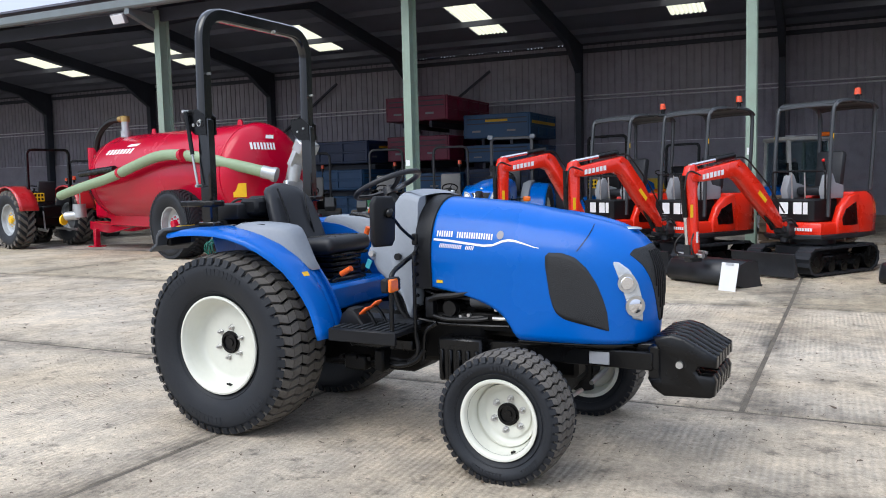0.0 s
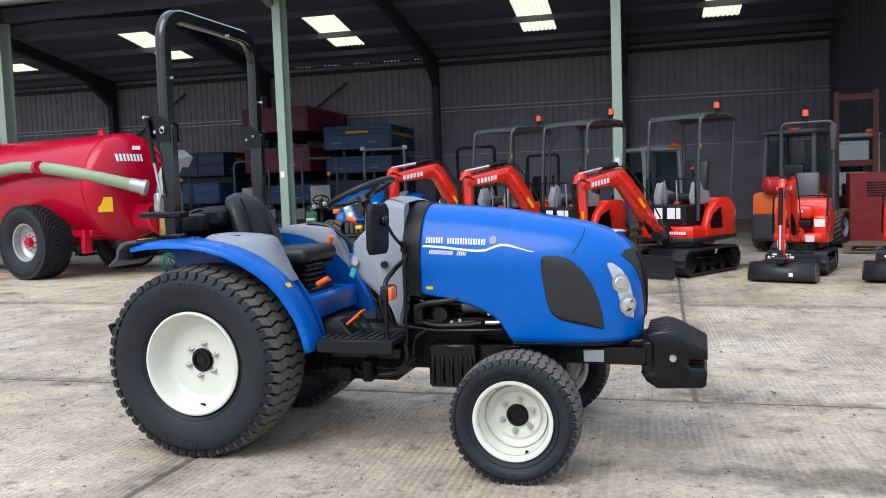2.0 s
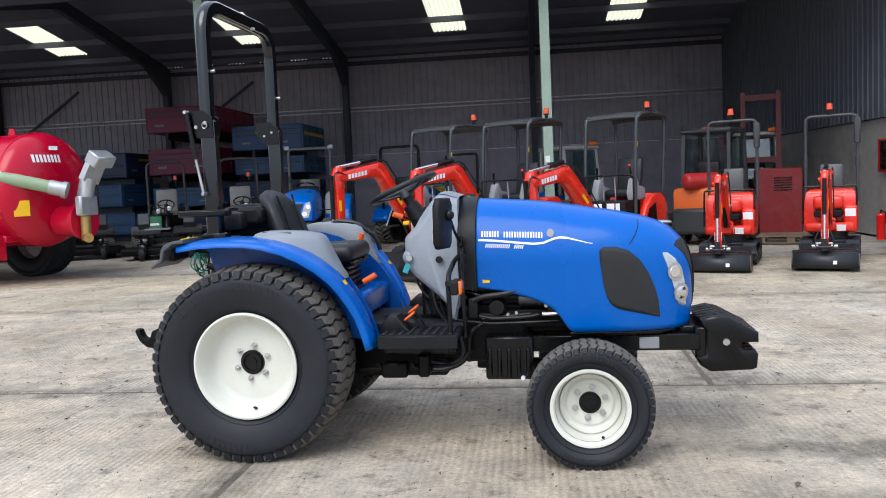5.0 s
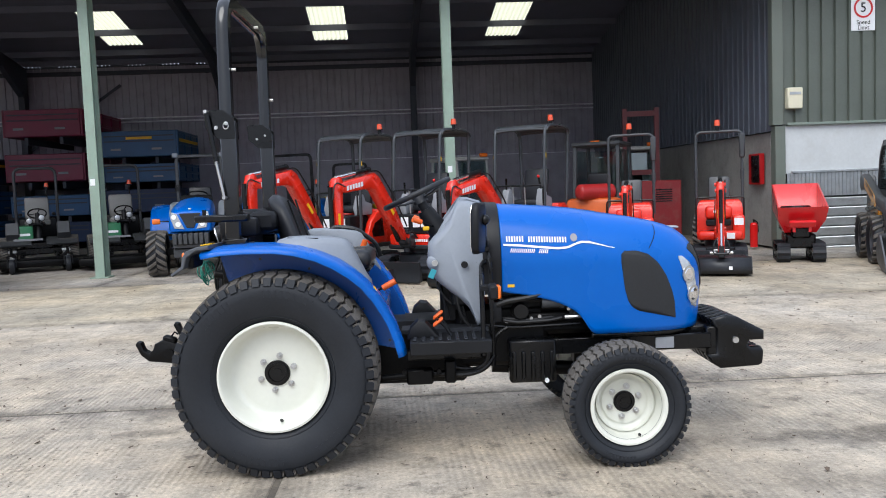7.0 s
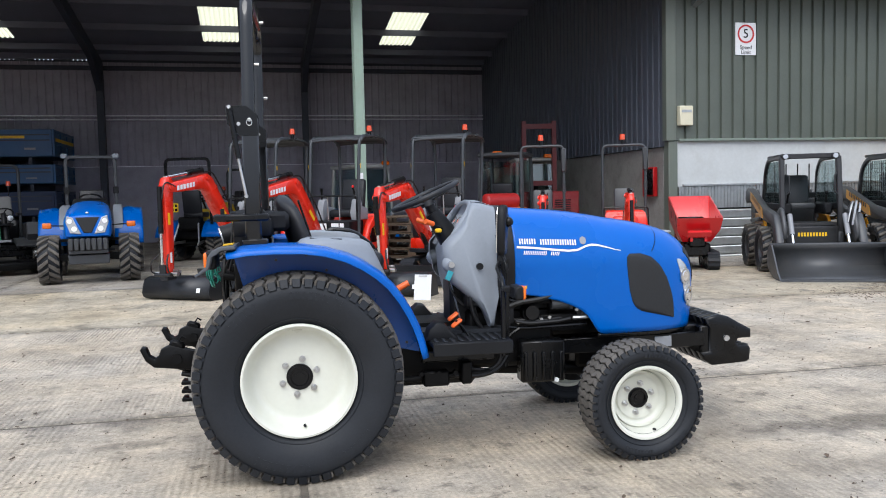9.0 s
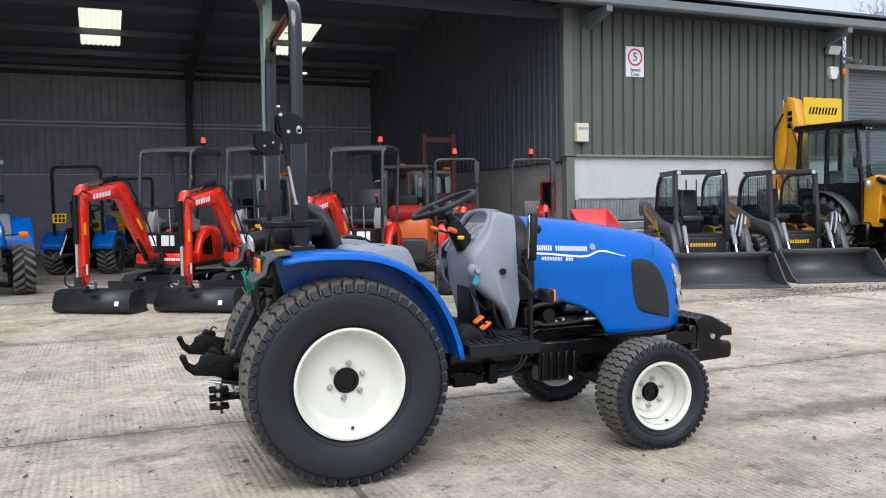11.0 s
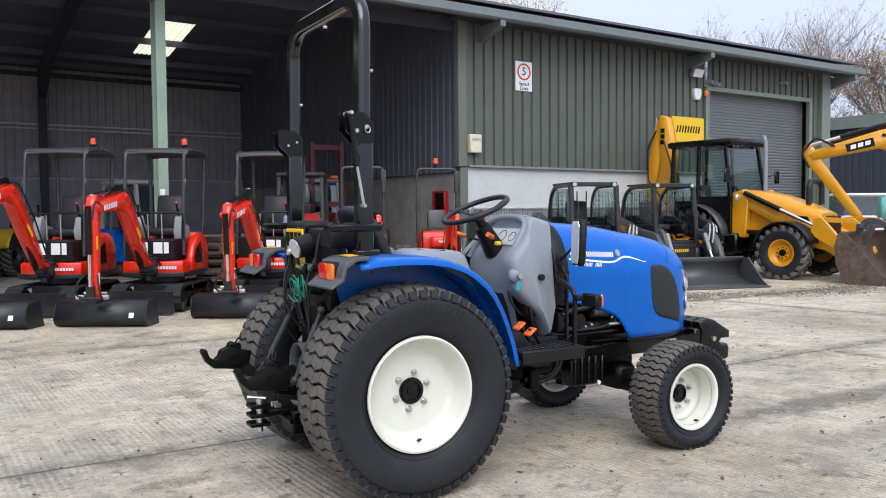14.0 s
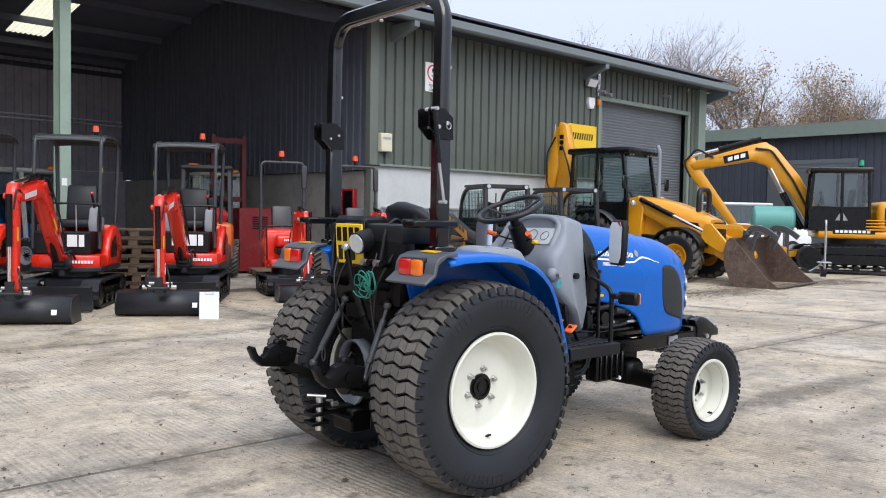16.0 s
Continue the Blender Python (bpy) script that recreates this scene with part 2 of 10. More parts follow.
YELLOW = mat("plant_yellow_paint", (0.72, 0.315, 0.008), 0.32, 0, 0.08, 3, coat=0.3, dirt=0.12)
GREYMET = mat("skid_grey_paint", (0.07, 0.073, 0.078), 0.42, 0.2, 0.12, 4, dirt=0.15)
CANOPYG = mat("canopy_grey_paint", (0.042, 0.047, 0.052), 0.35, 0.1, 0.12, 4)
DGREY = mat("dark_grey_paint", (0.045, 0.048, 0.052), 0.42, 0.1, 0.15, 4)
LGREY = mat("light_grey_plastic", (0.26, 0.27, 0.29), 0.5, 0, 0.08, 6)
RUST = mat("worn_bucket_steel", (0.13, 0.085, 0.065), 0.55, 0.35, 0.4, 5, 40, bump=0.003, dirt=0.6, dirt_col=(0.22, 0.19, 0.17))
GALV = mat("galvanised_steel", (0.48, 0.50, 0.51), 0.42, 0.7, 0.2, 6)
HOSEGREEN = mat("green_hose", (0.27, 0.36, 0.22), 0.5, 0, 0.12, 8)
BRASS = mat("brass_valve", (0.5, 0.33, 0.12), 0.4, 0.8, 0.2, 20)
HOSEBLK = mat("hydraulic_hose", (0.006, 0.006, 0.0065), 0.5, 0, 0.1, 20)
CLADG = mat("green_cladding", (0.100, 0.116, 0.098), 0.5, 0, 0.10, 1.2, 30, dirt=0.15, dirt_col=(0.07, 0.08, 0.06))
# green cladding again, with the dim bay's bluish shade put into its colour
CLADSHADE = mat("shaded_cladding", (0.095, 0.108, 0.138), 0.55, 0, 0.12, 1.2, 30, dirt=0.15, dirt_col=(0.04, 0.04, 0.045))
CORNERG = mat("olive_corner_trim", (0.135, 0.155, 0.13), 0.5, 0, 0.08, 2, dirt=0.15)
CABGREY = mat("cab_black_paint", (0.022, 0.023, 0.026), 0.4, 0.1, 0.15, 4, dirt=0.08)
CLADIN = mat("cladding_inner_face", (0.38, 0.365, 0.43), 0.7, 0, 0.15, 1.5, 30, dirt=0.2, dirt_col=(0.10, 0.09, 0.10))
POSTG = mat("sage_green_steel", (0.27, 0.36, 0.29), 0.5, 0, 0.1, 2, dirt=0.25, dirt_col=(0.2, 0.2, 0.15))
FLASH = mat("grey_green_flashing", (0.19, 0.235, 0.20), 0.5, 0, 0.08, 2, dirt=0.2)
FASCIA = mat("gutter_grey", (0.17, 0.20, 0.21), 0.45, 0.1, 0.1, 2, dirt=0.2)
WHITEWALL = mat("painted_panel_wall", (0.56, 0.58, 0.58), 0.6, 0, 0.08, 1.5, 20, dirt=0.25, dirt_col=(0.42, 0.41, 0.38))
FRAMEST = mat("dark_frame_steel", (0.050, 0.058, 0.078), 0.6, 0.1, 0.2, 2)
RAILG = mat("pale_rail_steel", (0.85, 0.85, 0.90), 0.35, 0.5, 0.1, 2, dirt=0.1)
ROOFIN = mat("roof_inner_face", (0.15, 0.158, 0.205), 0.75, 0, 0.15, 1.5)
CONCWALL = mat("concrete_wall", (0.30, 0.29, 0.27), 0.85, 0, 0.18, 1.4, 30, bump=0.004, bscale=30, dirt=0.4, dirt_col=(0.14, 0.13, 0.12))
ROLLER = mat("roller_door_grey", (0.18, 0.195, 0.21), 0.4, 0.4, 0.08, 2)
GLASS = glass_mat("window_glass")
DARKGLASS = glass_mat("tinted_glass", (0.74, 0.86, 0.86), 0.95)
SKYLIGHT = sheet_light_mat("translucent_roof_sheet", (0.80, 0.76, 0.52))
MIRRORM = mat("mirror_glass", (0.85, 0.87, 0.9), 0.03, 1.0, 0.0, 5, rvary=0.0)
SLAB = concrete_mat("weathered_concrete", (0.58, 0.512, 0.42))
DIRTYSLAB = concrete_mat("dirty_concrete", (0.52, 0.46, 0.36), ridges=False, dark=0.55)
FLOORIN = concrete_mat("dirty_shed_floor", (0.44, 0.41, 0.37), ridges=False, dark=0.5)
EARTH = mat("packed_earth", (0.17, 0.14, 0.105), 0.9, 0, 0.3, 1.2, 30, bump=0.01, bscale=12, dirt=0.4)
WOOD = mat("pallet_wood", (0.15, 0.105, 0.07), 0.8, 0, 0.3, 4, 50, bump=0.002)
GREENP = mat("mower_green_paint", (0.015, 0.16, 0.06), 0.4, 0, 0.1, 4)
TAN = mat("tan_seat_vinyl", (0.22, 0.215, 0.205), 0.55, 0, 0.1, 6)

# ---- building tools ----


def thing(name, m=Matrix(), label="", category="", group="", kind=""):
    ob = new(name)
    ob.empty_display_size = 0.2
    ob.matrix_world = m
    return tagged(ob, label, category, group, kind)


def part(name, bm, material, parent=None, label="", sharp=38.0, smooth=True):
    me = bpy.data.meshes.new(name)
    bmesh.ops.recalc_face_normals(bm, faces=bm.faces)
    bm.to_mesh(me)
    bm.free()
    if smooth:
        me.shade_smooth()
        me.set_sharp_from_angle(angle=radians(sharp))
    me.materials.append(material)
    ob = new(name, me)
    if parent is not None:
        ob.parent = parent
    if label:
        ob["label"] = label
    return ob


def B():
    return bmesh.new()


def box(bm, c, s, rot=None, bevel=0.0, seg=1):
    r = bmesh.ops.create_cube(bm, size=1)
    vs = r["verts"]
    m = Matrix.Translation(c) @ (Euler([radians(a) for a in rot]).to_matrix().to_4x4() if rot else Matrix()) @ Matrix.Diagonal((*s, 1))
    bmesh.ops.transform(bm, matrix=m, verts=vs)
    if bevel > 0:
        es = list({e for v in vs for e in v.link_edges})
        bmesh.ops.bevel(bm, geom=es, offset=min(bevel, min(s) * 0.45), segments=seg, affect="EDGES", profile=0.5)
    return bm


def ring_frames(pts, closed=False):
    pts = [Vector(p) for p in pts]
    n = len(pts)
    out = []
    up = None
    for i in range(n):
        a = pts[i - 1] if (i > 0 or closed) else pts[i]
        c = pts[(i + 1) % n] if (i < n - 1 or closed) else pts[i]
        t = (c - a).normalized()
        if up is None:
            up = Vector((0, 0, 1)) if abs(t.z) < 0.9 else Vector((1, 0, 0))
        side = t.cross(up)
        if side.length < 1e-4:
            side = t.orthogonal()
        side.normalize()
        up = side.cross(t).normalized()
        out.append((pts[i], side, up))
    return out


def sweep(bm, pts, prof, closed=False, scale=None):
    """Sweep a closed 2D profile (side, up) along the points."""
    fr = ring_frames(pts, closed)
    rings = []
    for i, (p, s, u) in enumerate(fr):
        k = scale[i] if scale else 1.0
        rings.append([bm.verts.new(p + s * (a * k) + u * (b * k)) for a, b in prof])
    m = len(prof)
    last = len(rings) if closed else len(rings) - 1
    for i in range(last):
        r0, r1 = rings[i], rings[(i + 1) % len(rings)]
        for j in range(m):
            bm.faces.new((r0[j], r0[(j + 1) % m], r1[(j + 1) % m], r1[j]))
    if not closed:
        bm.faces.new(rings[0][::-1])
        bm.faces.new(rings[-1])
    return bm


def circle2(r, seg=10):
    return [(r * math.cos(2 * math.pi * i / seg), r * math.sin(2 * math.pi * i / seg)) for i in range(seg)]


def rect2(w, h, b=0.006):
    a, c = w / 2, h / 2
    return [(-a + b, -c), (a - b, -c), (a, -c + b), (a, c - b), (a - b, c), (-a + b, c), (-a, c - b), (-a, -c + b)]


def tube(bm, pts, r, seg=10, closed=False, scale=None):
    return sweep(bm, pts, circle2(r, seg), closed, scale)


def bar(bm, pts, w, h, b=0.005):
    return sweep(bm, pts, rect2(w, h, b))


def cyl(bm, p0, p1, r, seg=16, r1=None):
    p0, p1 = Vector(p0), Vector(p1)
    d = p1 - p0
    m = Matrix.Translation((p0 + p1) / 2) @ d.to_track_quat("Z", "Y").to_matrix().to_4x4()
    bmesh.ops.create_cone(bm, cap_ends=True, segments=seg, radius1=r, radius2=r if r1 is None else r1, depth=d.length, matrix=m)
    return bm


def ball(bm, c, r, seg=12, squash=(1, 1, 1)):
    m = Matrix.Translation(c) @ Matrix.Diagonal((r * squash[0], r * squash[1], r * squash[2], 1))
    bmesh.ops.create_uvsphere(bm, u_segments=seg, v_segments=max(6, seg * 2 // 3), radius=1, matrix=m)
    return bm


def smooth_path(pts, rad, seg=5):
    """Round the corners of a polyline."""
    pts = [Vector(p) for p in pts]
    out = [pts[0]]
    for i in range(1, len(pts) - 1):
        a, p, c = pts[i - 1], pts[i], pts[i + 1]
        d0, d1 = (a - p), (c - p)
        r = min(rad, d0.length * 0.49, d1.length * 0.49)
        s, e = p + d0.normalized() * r, p + d1.normalized() * r
        for k in range(seg + 1):
            t = k / seg
            out.append(s * (1 - t) ** 2 + p * 2 * t * (1 - t) + e * t * t)
    out.append(pts[-1])
    return out


def lathe(bm, prof, seg=48, centre=(0, 0, 0), closed=False):
    """Turn (radius, y) points round the local y axis."""
    cx, cy, cz = centre
    rings = []
    for r, y in prof:
        rings.append([bm.verts.new((cx + r * math.cos(2 * math.pi * i / seg), cy + y, cz + r * math.sin(2 * math.pi * i / seg))) for i in range(seg)])
    n = len(rings)
    for i in range(n if closed else n - 1):
        a, c = rings[i], rings[(i + 1) % n]
        for j in range(seg):
            k = (j + 1) % seg
            bm.faces.new((a[j], a[k], c[k], c[j]))
    return bm


def prism(bm, poly, y0, y1, bevel=0.0, axis="y", seg=1):
    """A slab with the outline poly (x, z), from y0 to y1 (or other axis)."""
    def at(a, c, d):
        return {"y": (a, d, c), "x": (d, a, c), "z": (a, c, d)}[axis]
    v0 = [bm.verts.new(at(a, c, y0)) for a, c in poly]
    v1 = [bm.verts.new(at(a, c, y1)) for a, c in poly]
    n = len(poly)
    fs = [bm.faces.new(v0[::-1]), bm.faces.new(v1)]
    for i in range(n):
        fs.append(bm.faces.new((v0[i], v0[(i + 1) % n], v1[(i + 1) % n], v1[i])))
    if bevel > 0:
        bmesh.ops.recalc_face_normals(bm, faces=fs)
        es = list({e for f in fs[:2] for e in f.edges})
        bmesh.ops.bevel(bm, geom=es, offset=bevel, segments=seg, affect="EDGES", profile=0.5)
    return bm


def grid_sheet(bm, rows):
    """A sheet from rows of points, all rows of one length."""
    vs = [[bm.verts.new(p) for p in r] for r in rows]
    for i in range(len(vs) - 1):
        for j in range(len(vs[0]) - 1):
            bm.faces.new((vs[i][j], vs[i][j + 1], vs[i + 1][j + 1], vs[i + 1][j]))
    return vs


def curve_at(keys, x):
    """Smooth interpolation through (x, value) keys."""
    if x <= keys[0][0]:
        return keys[0][1]
    for (a, va), (b, vb) in zip(keys, keys[1:]):
        if x <= b:
            t = (x - a) / (b - a)
            return va + (vb - va) * t
    return keys[-1][1]


def bars_text(name, parent, material, x0, x1, z0, z1, put, n, lean=0.0, seed=1, gap=0.25):
    """A row of plain upright blocks that stands for lettering; put(x, z) gives the place."""
    rng = random.Random(seed)
    bm = B()
    w = (x1 - x0) / n
    for i in range(n):
        a, c = x0 + i * w + w * gap * 0.5, x0 + (i + 1) * w - w * gap * 0.5
        vs = [bm.verts.new(put(px, pz)) for px, pz in ((a, z0), (c, z0), (c + lean, z1), (a + lean, z1))]
        bm.faces.new(vs)
    return part(name, bm, material, parent, smooth=False)


def loft_poly(bm, secs):
    """Loft closed rings with equal point counts, with end caps."""
    rings = [[bm.verts.new(p) for p in s] for s in secs]
    n = len(rings[0])
    for a, c in zip(rings, rings[1:]):
        for j in range(n):
            bm.faces.new((a[j], a[(j + 1) % n], c[(j + 1) % n], c[j]))
    bm.faces.new(rings[0][::-1])
    bm.faces.new(rings[-1])
    return bm

# ---- the yard and the sheds ----
PX = [-27.55, -21.0, -14.45, -7.92, -1.38, -34.1, -40.65, -47.2]      # open shed columns
YF, YB, XR, XE = 15.17, 28.8, 5.05, 18.62         # front line, back wall, partition, end of the closed part
ZE, ZB_EAVES, ZRIDGE, YRIDGE = 5.72, 6.10, 7.18, 21.6


def yard_z(x, y):
    """The yard falls gently towards the sheds, and a little towards the east."""
    ramp = min(1.0, max(0.0, (y - 5.08) / 4.17))
    side = -0.055 * min(1.0, max(0.0, (x + 0.54) / 5.6)) * ramp
    return (0.022 * (1 - ramp) if y >= 5.08 else 0.022 + 0.010 * (5.08 - y)) + side


def roof_z(y):
    return ZRIDGE - abs(y - YRIDGE) * (ZRIDGE - (ZE if y < YRIDGE else ZB_EAVES)) / (YB - YRIDGE)


bm = B()
grid_sheet(bm, [[(x, y, -0.12) for x in (-400, -60, 0, 60, 400)] for y in (-400, -60, 0, 60, 400)])
tagged(part("ground", bm, EARTH), "packed earth ground round the concrete yard", "ground", kind="structure")


def ribbed(bm, p0, p1, z0, z1, pitch=0.30, depth=0.035, thick=0.0, flip=1):
    """Box-profile sheeting upright between two plan points; z1 may be a function of (x, y)."""
    p0, p1 = Vector((*p0, 0)), Vector((*p1, 0))
    d = p1 - p0
    length = d.length
    t = d.normalized()
    nrm = Vector((t.y, -t.x, 0)) * flip
    xs = []
    k = 0
    while k * pitch < length:
        for f, h in ((0.0, 1), (0.70, 1), (0.76, 0), (0.94, 0), (1.0, 1)):
            s = (k + f) * pitch
            if s <= length and (not xs or s > xs[-1][0] + 1e-4):
                xs.append((s, h))
        k += 1
    rows = [[], []]
    for s, h in xs:
        q = p0 + t * s + nrm * (depth * h)
        top = z1(q.x, q.y) if callable(z1) else z1
        rows[0].append((q.x, q.y, z0))
        rows[1].append((q.x, q.y, top))
    grid_sheet(bm, rows)


# back wall, with its inner face towards the yard
bm = B()
ribbed(bm, (-53, YB), (XR, YB), 0, 5.94, 0.24, 0.035)
wall_back = tagged(part("wall_north", bm, CLADIN, smooth=False), "brown-grey profiled steel back wall of the open shed", "wall", kind="structure")
bm = B()
box(bm, (-24.1, YB + 0.16, 2.965), (58.6, 0.06, 5.93))
part("outer_sheet", bm, CLADG, wall_back)
bm = B()
for z in (4.07, 4.20):
    cyl(bm, (-52.9, YB - 0.09, z), (XR, YB - 0.09, z), 0.026, 10)
box(bm, (-23.9, YB - 0.15, 2.53), (58.0, 0.06, 0.014))
part("rail", bm, RAILG, wall_back, "pale horizontal sheeting rails")
# eaves filler: daylight shows through short rows of gaps under the roof
bm = B()
x = -53.0
while x < XR:
    gap = -14.6 < x < -8.4
    if not gap:
        nx = -14.6 if x < -14.6 else XR
        box(bm, ((x + nx) / 2, YB + 0.05, 6.03), (nx - x, 0.08, 0.20))
        x = nx + 0.001
        continue
    for k in range(5):
        box(bm, (x + 0.042, YB + 0.05, 6.03), (0.084, 0.08, 0.20))
        x += 0.13
    box(bm, (x + 0.25, YB + 0.05, 6.03), (0.50, 0.08, 0.20))
    x += 0.50
box(bm, (-23.97, YB + 0.05, 5.955), (58.0, 0.085, 0.07))
part("eaves_filler", bm, FRAMEST, wall_back)
bm = B()
box(bm, (-23.9, YB - 0.10, 5.74), (58.0, 0.10, 0.14))
part("rail", bm, FRAMEST, wall_back)
bm = B()
box(bm, (-23.9, YB - 0.11, 1.26), (58.0, 0.12, 2.52))
part("plinth", bm, CLADIN, wall_back, "grey boarded lower wall")

# partition between open and closed parts
bm = B()
ribbed(bm, (XR, YF + 0.1), (XR, YB), 2.27, lambda x, y: roof_z(y) - 0.05, 0.25, 0.045, flip=-1)
wall_p = tagged(part("wall_partition", bm, CLADSHADE, smooth=False), "green profiled steel partition, coloured bluish for shade, over a concrete wall", "wall", kind="structure")
bm = B()
box(bm, (XR + 0.14, (YF + YB) / 2 + 0.15, 1.13), (0.2, YB - YF - 0.3, 2.26), bevel=0.01)
part("plinth", bm, CONCWALL, wall_p, "bare concrete lower wall")
bm = B()
prism(bm, [(YF + 0.1, 2.3), (YB, 2.3), (YB, ZB_EAVES), (YRIDGE, ZRIDGE), (YF + 0.1, roof_z(YF))], XR + 0.06, XR + 0.12, axis="x")
part("lining", bm, CLADSHADE, wall_p)
# left end wall
bm = B()
ribbed(bm, (-53.0, YF - 0.5), (-53.0, YB), 0, lambda x, y: roof_z(y), 0.24, 0.035)
tagged(part("wall_west", bm, CLADIN, smooth=False), "brown-grey profiled steel end wall", "wall", kind="structure")

# front wall of the closed part
bm = B()
ribbed(bm, (XR + 0.10, YF), (13.1, YF), 2.38, 5.55, 0.27, 0.05)
wall_f = tagged(part("wall_south", bm, CLADG, smooth=False), "olive green profiled steel wall above a pale panel", "wall", kind="structure")
bm = B()
ribbed(bm, (13.1, YF), (17.72, YF), 4.62, 5.55, 0.27, 0.05)
ribbed(bm, (17.72, YF), (18.2, YF), -0.08, 5.55, 0.27, 0.05)
part("sheet", bm, CLADG, wall_f, smooth=False)
bm = B()
box(bm, (XR + 0.0, YF - 0.02, 4.0), (0.22, 0.16, 3.26), bevel=0.008)
part("corner_flashing", bm, CORNERG, wall_f, "olive folded corner flashing")
bm = B()
box(bm, (XR + 0.06, YF + 0.03, 1.18), (0.2, 0.2, 2.36), bevel=0.008)
part("corner_post", bm, CORNERG, wall_f)
bm = B()
box(bm, (9.2, YF - 0.03, 2.385), (7.9, 0.09, 0.05), bevel=0.006)
part("drip_flashing", bm, FLASH, wall_f)
bm = B()
box(bm, (9.15, YF + 0.06, 1.90), (7.85, 0.10, 0.94), bevel=0.004)
part("panel", bm, WHITEWALL, wall_f, "pale grey painted wall panel")
bm = B()
ribbed(bm, (XR + 0.2, YF - 0.02), (13.1, YF - 0.02), 0.98, 1.44, 0.075, 0.018)
part("galvanised_sheet", bm, GALV, wall_f, "galvanised corrugated sheet", smooth=False)
bm = B()
for i in range(-1, 5):
    box(bm, (9.15, YF + 0.01, 0.10 + i * 0.19), (7.85, 0.06, 0.175), bevel=0.02)
part("crash_rail", bm, GALV, wall_f, "galvanised horizontal crash rails")
bm = B()
box(bm, (9.15, YF - 0.03, 1.46), (7.6, 0.06, 0.05), bevel=0.006)
part("capping", bm, GALV, wall_f)
bm = B()
box(bm, (18.42, YF - 0.06, 2.75), (0.42, 0.25, 5.5), bevel=0.01)
part("end_post", bm, FLASH, wall_f)
bm = B()
box(bm, (13.06, YF - 0.05, 2.3), (0.14, 0.12, 4.6), bevel=0.008)
box(bm, (17.75, YF - 0.05, 2.3), (0.14, 0.12, 4.6), bevel=0.008)
box(bm, (15.4, YF - 0.05, 4.66), (4.8, 0.12, 0.12), bevel=0.008)
part("door_frame", bm, FLASH, wall_f)
bm = B()
rows = [[], []]
z = -0.085
prof = []
while z < 4.6:
    for f, h in ((0, 0), (0.02, 0.012), (0.055, 0.012), (0.075, 0)):
        prof.append((z + f, h))
    z += 0.085
grid_sheet(bm, [[(x, YF + 0.16 - h, zz) for zz, h in prof] for x in (13.1, 17.7)])
tagged(part("door_1", bm, ROLLER, smooth=False), "closed grey steel roller shutter door", "roller door", kind="structure")
bm = B()
box(bm, (XE - 0.06, 22.0, 2.75), (0.12, 13.6, 5.5))
box(bm, (12.0, YB, 2.8), (13.3, 0.12, 5.6))
box(bm, (9.2, YF + 0.25, 2.7), (7.7, 0.08, 5.4))
tagged(part("wall_east", bm, CLADG), "green profiled steel end and rear walls", "wall", kind="structure")

# columns of the open front
for i, x in enumerate(PX):
    col = thing("column", pose(x + 0.11, YF + 0.05, 0), "sage green painted steel column on the open shed front", "column", "shed columns", "structure")
    bm = B()
    box(bm, (0, -0.085, 2.75), (0.17, 0.022, 5.5))
    box(bm, (0, 0.225, 2.75), (0.17, 0.022, 5.5))
    box(bm, (0, 0.07, 2.75), (0.014, 0.29, 5.5))
    part("shaft", bm, POSTG, col, smooth=False)
    bm = B()
    box(bm, (0, 0, 0.012), (0.34, 0.34, 0.024), bevel=0.004)
    part("base_plate", bm, POSTG, col)
    if i >= 2:
        bm = B()
        box(bm, (-0.02, -0.10, 1.76), (0.085, 0.006, 0.12))
        part("notice", bm, WHITEDECAL, col, "small white notice")
    # portal frame behind the column
    fr = thing("portal_frame", pose(x, 0, 0), "dark steel portal frame with haunched rafters", "frame", "portal frames", "structure")
    bm = B()
    box(bm, (0, YB - 0.32, 2.8), (0.2, 0.34, 5.6))
    part("post", bm, FRAMEST, fr)
    bm = B()
    prism(bm, [(YB - 0.12, ZB_EAVES - 0.16), (YRIDGE, ZRIDGE - 0.16), (YRIDGE, ZRIDGE - 0.52), (YB - 1.9, roof_z(YB - 1.9) - 0.58), (YB - 0.3, ZB_EAVES - 1.25), (YB - 0.12, ZB_EAVES - 1.25)], -0.09, 0.09, axis="x")
    prism(bm, [(YF + 0.02, roof_z(YF) - 0.16), (YRIDGE, ZRIDGE - 0.16), (YRIDGE, ZRIDGE - 0.52), (YF + 1.7, roof_z(YF + 1.7) - 0.60), (YF + 0.02, roof_z(YF) - 0.75)], -0.09, 0.09, axis="x")
    part("rafter", bm, FRAMEST, fr)
    if i in (1, 2):
        bm = B()
        bar(bm, [(0.15, YB - 0.3, 3.2), (3.2, YB - 0.3, 5.3)], 0.08, 0.08)
        part("brace", bm, FRAMEST, fr)

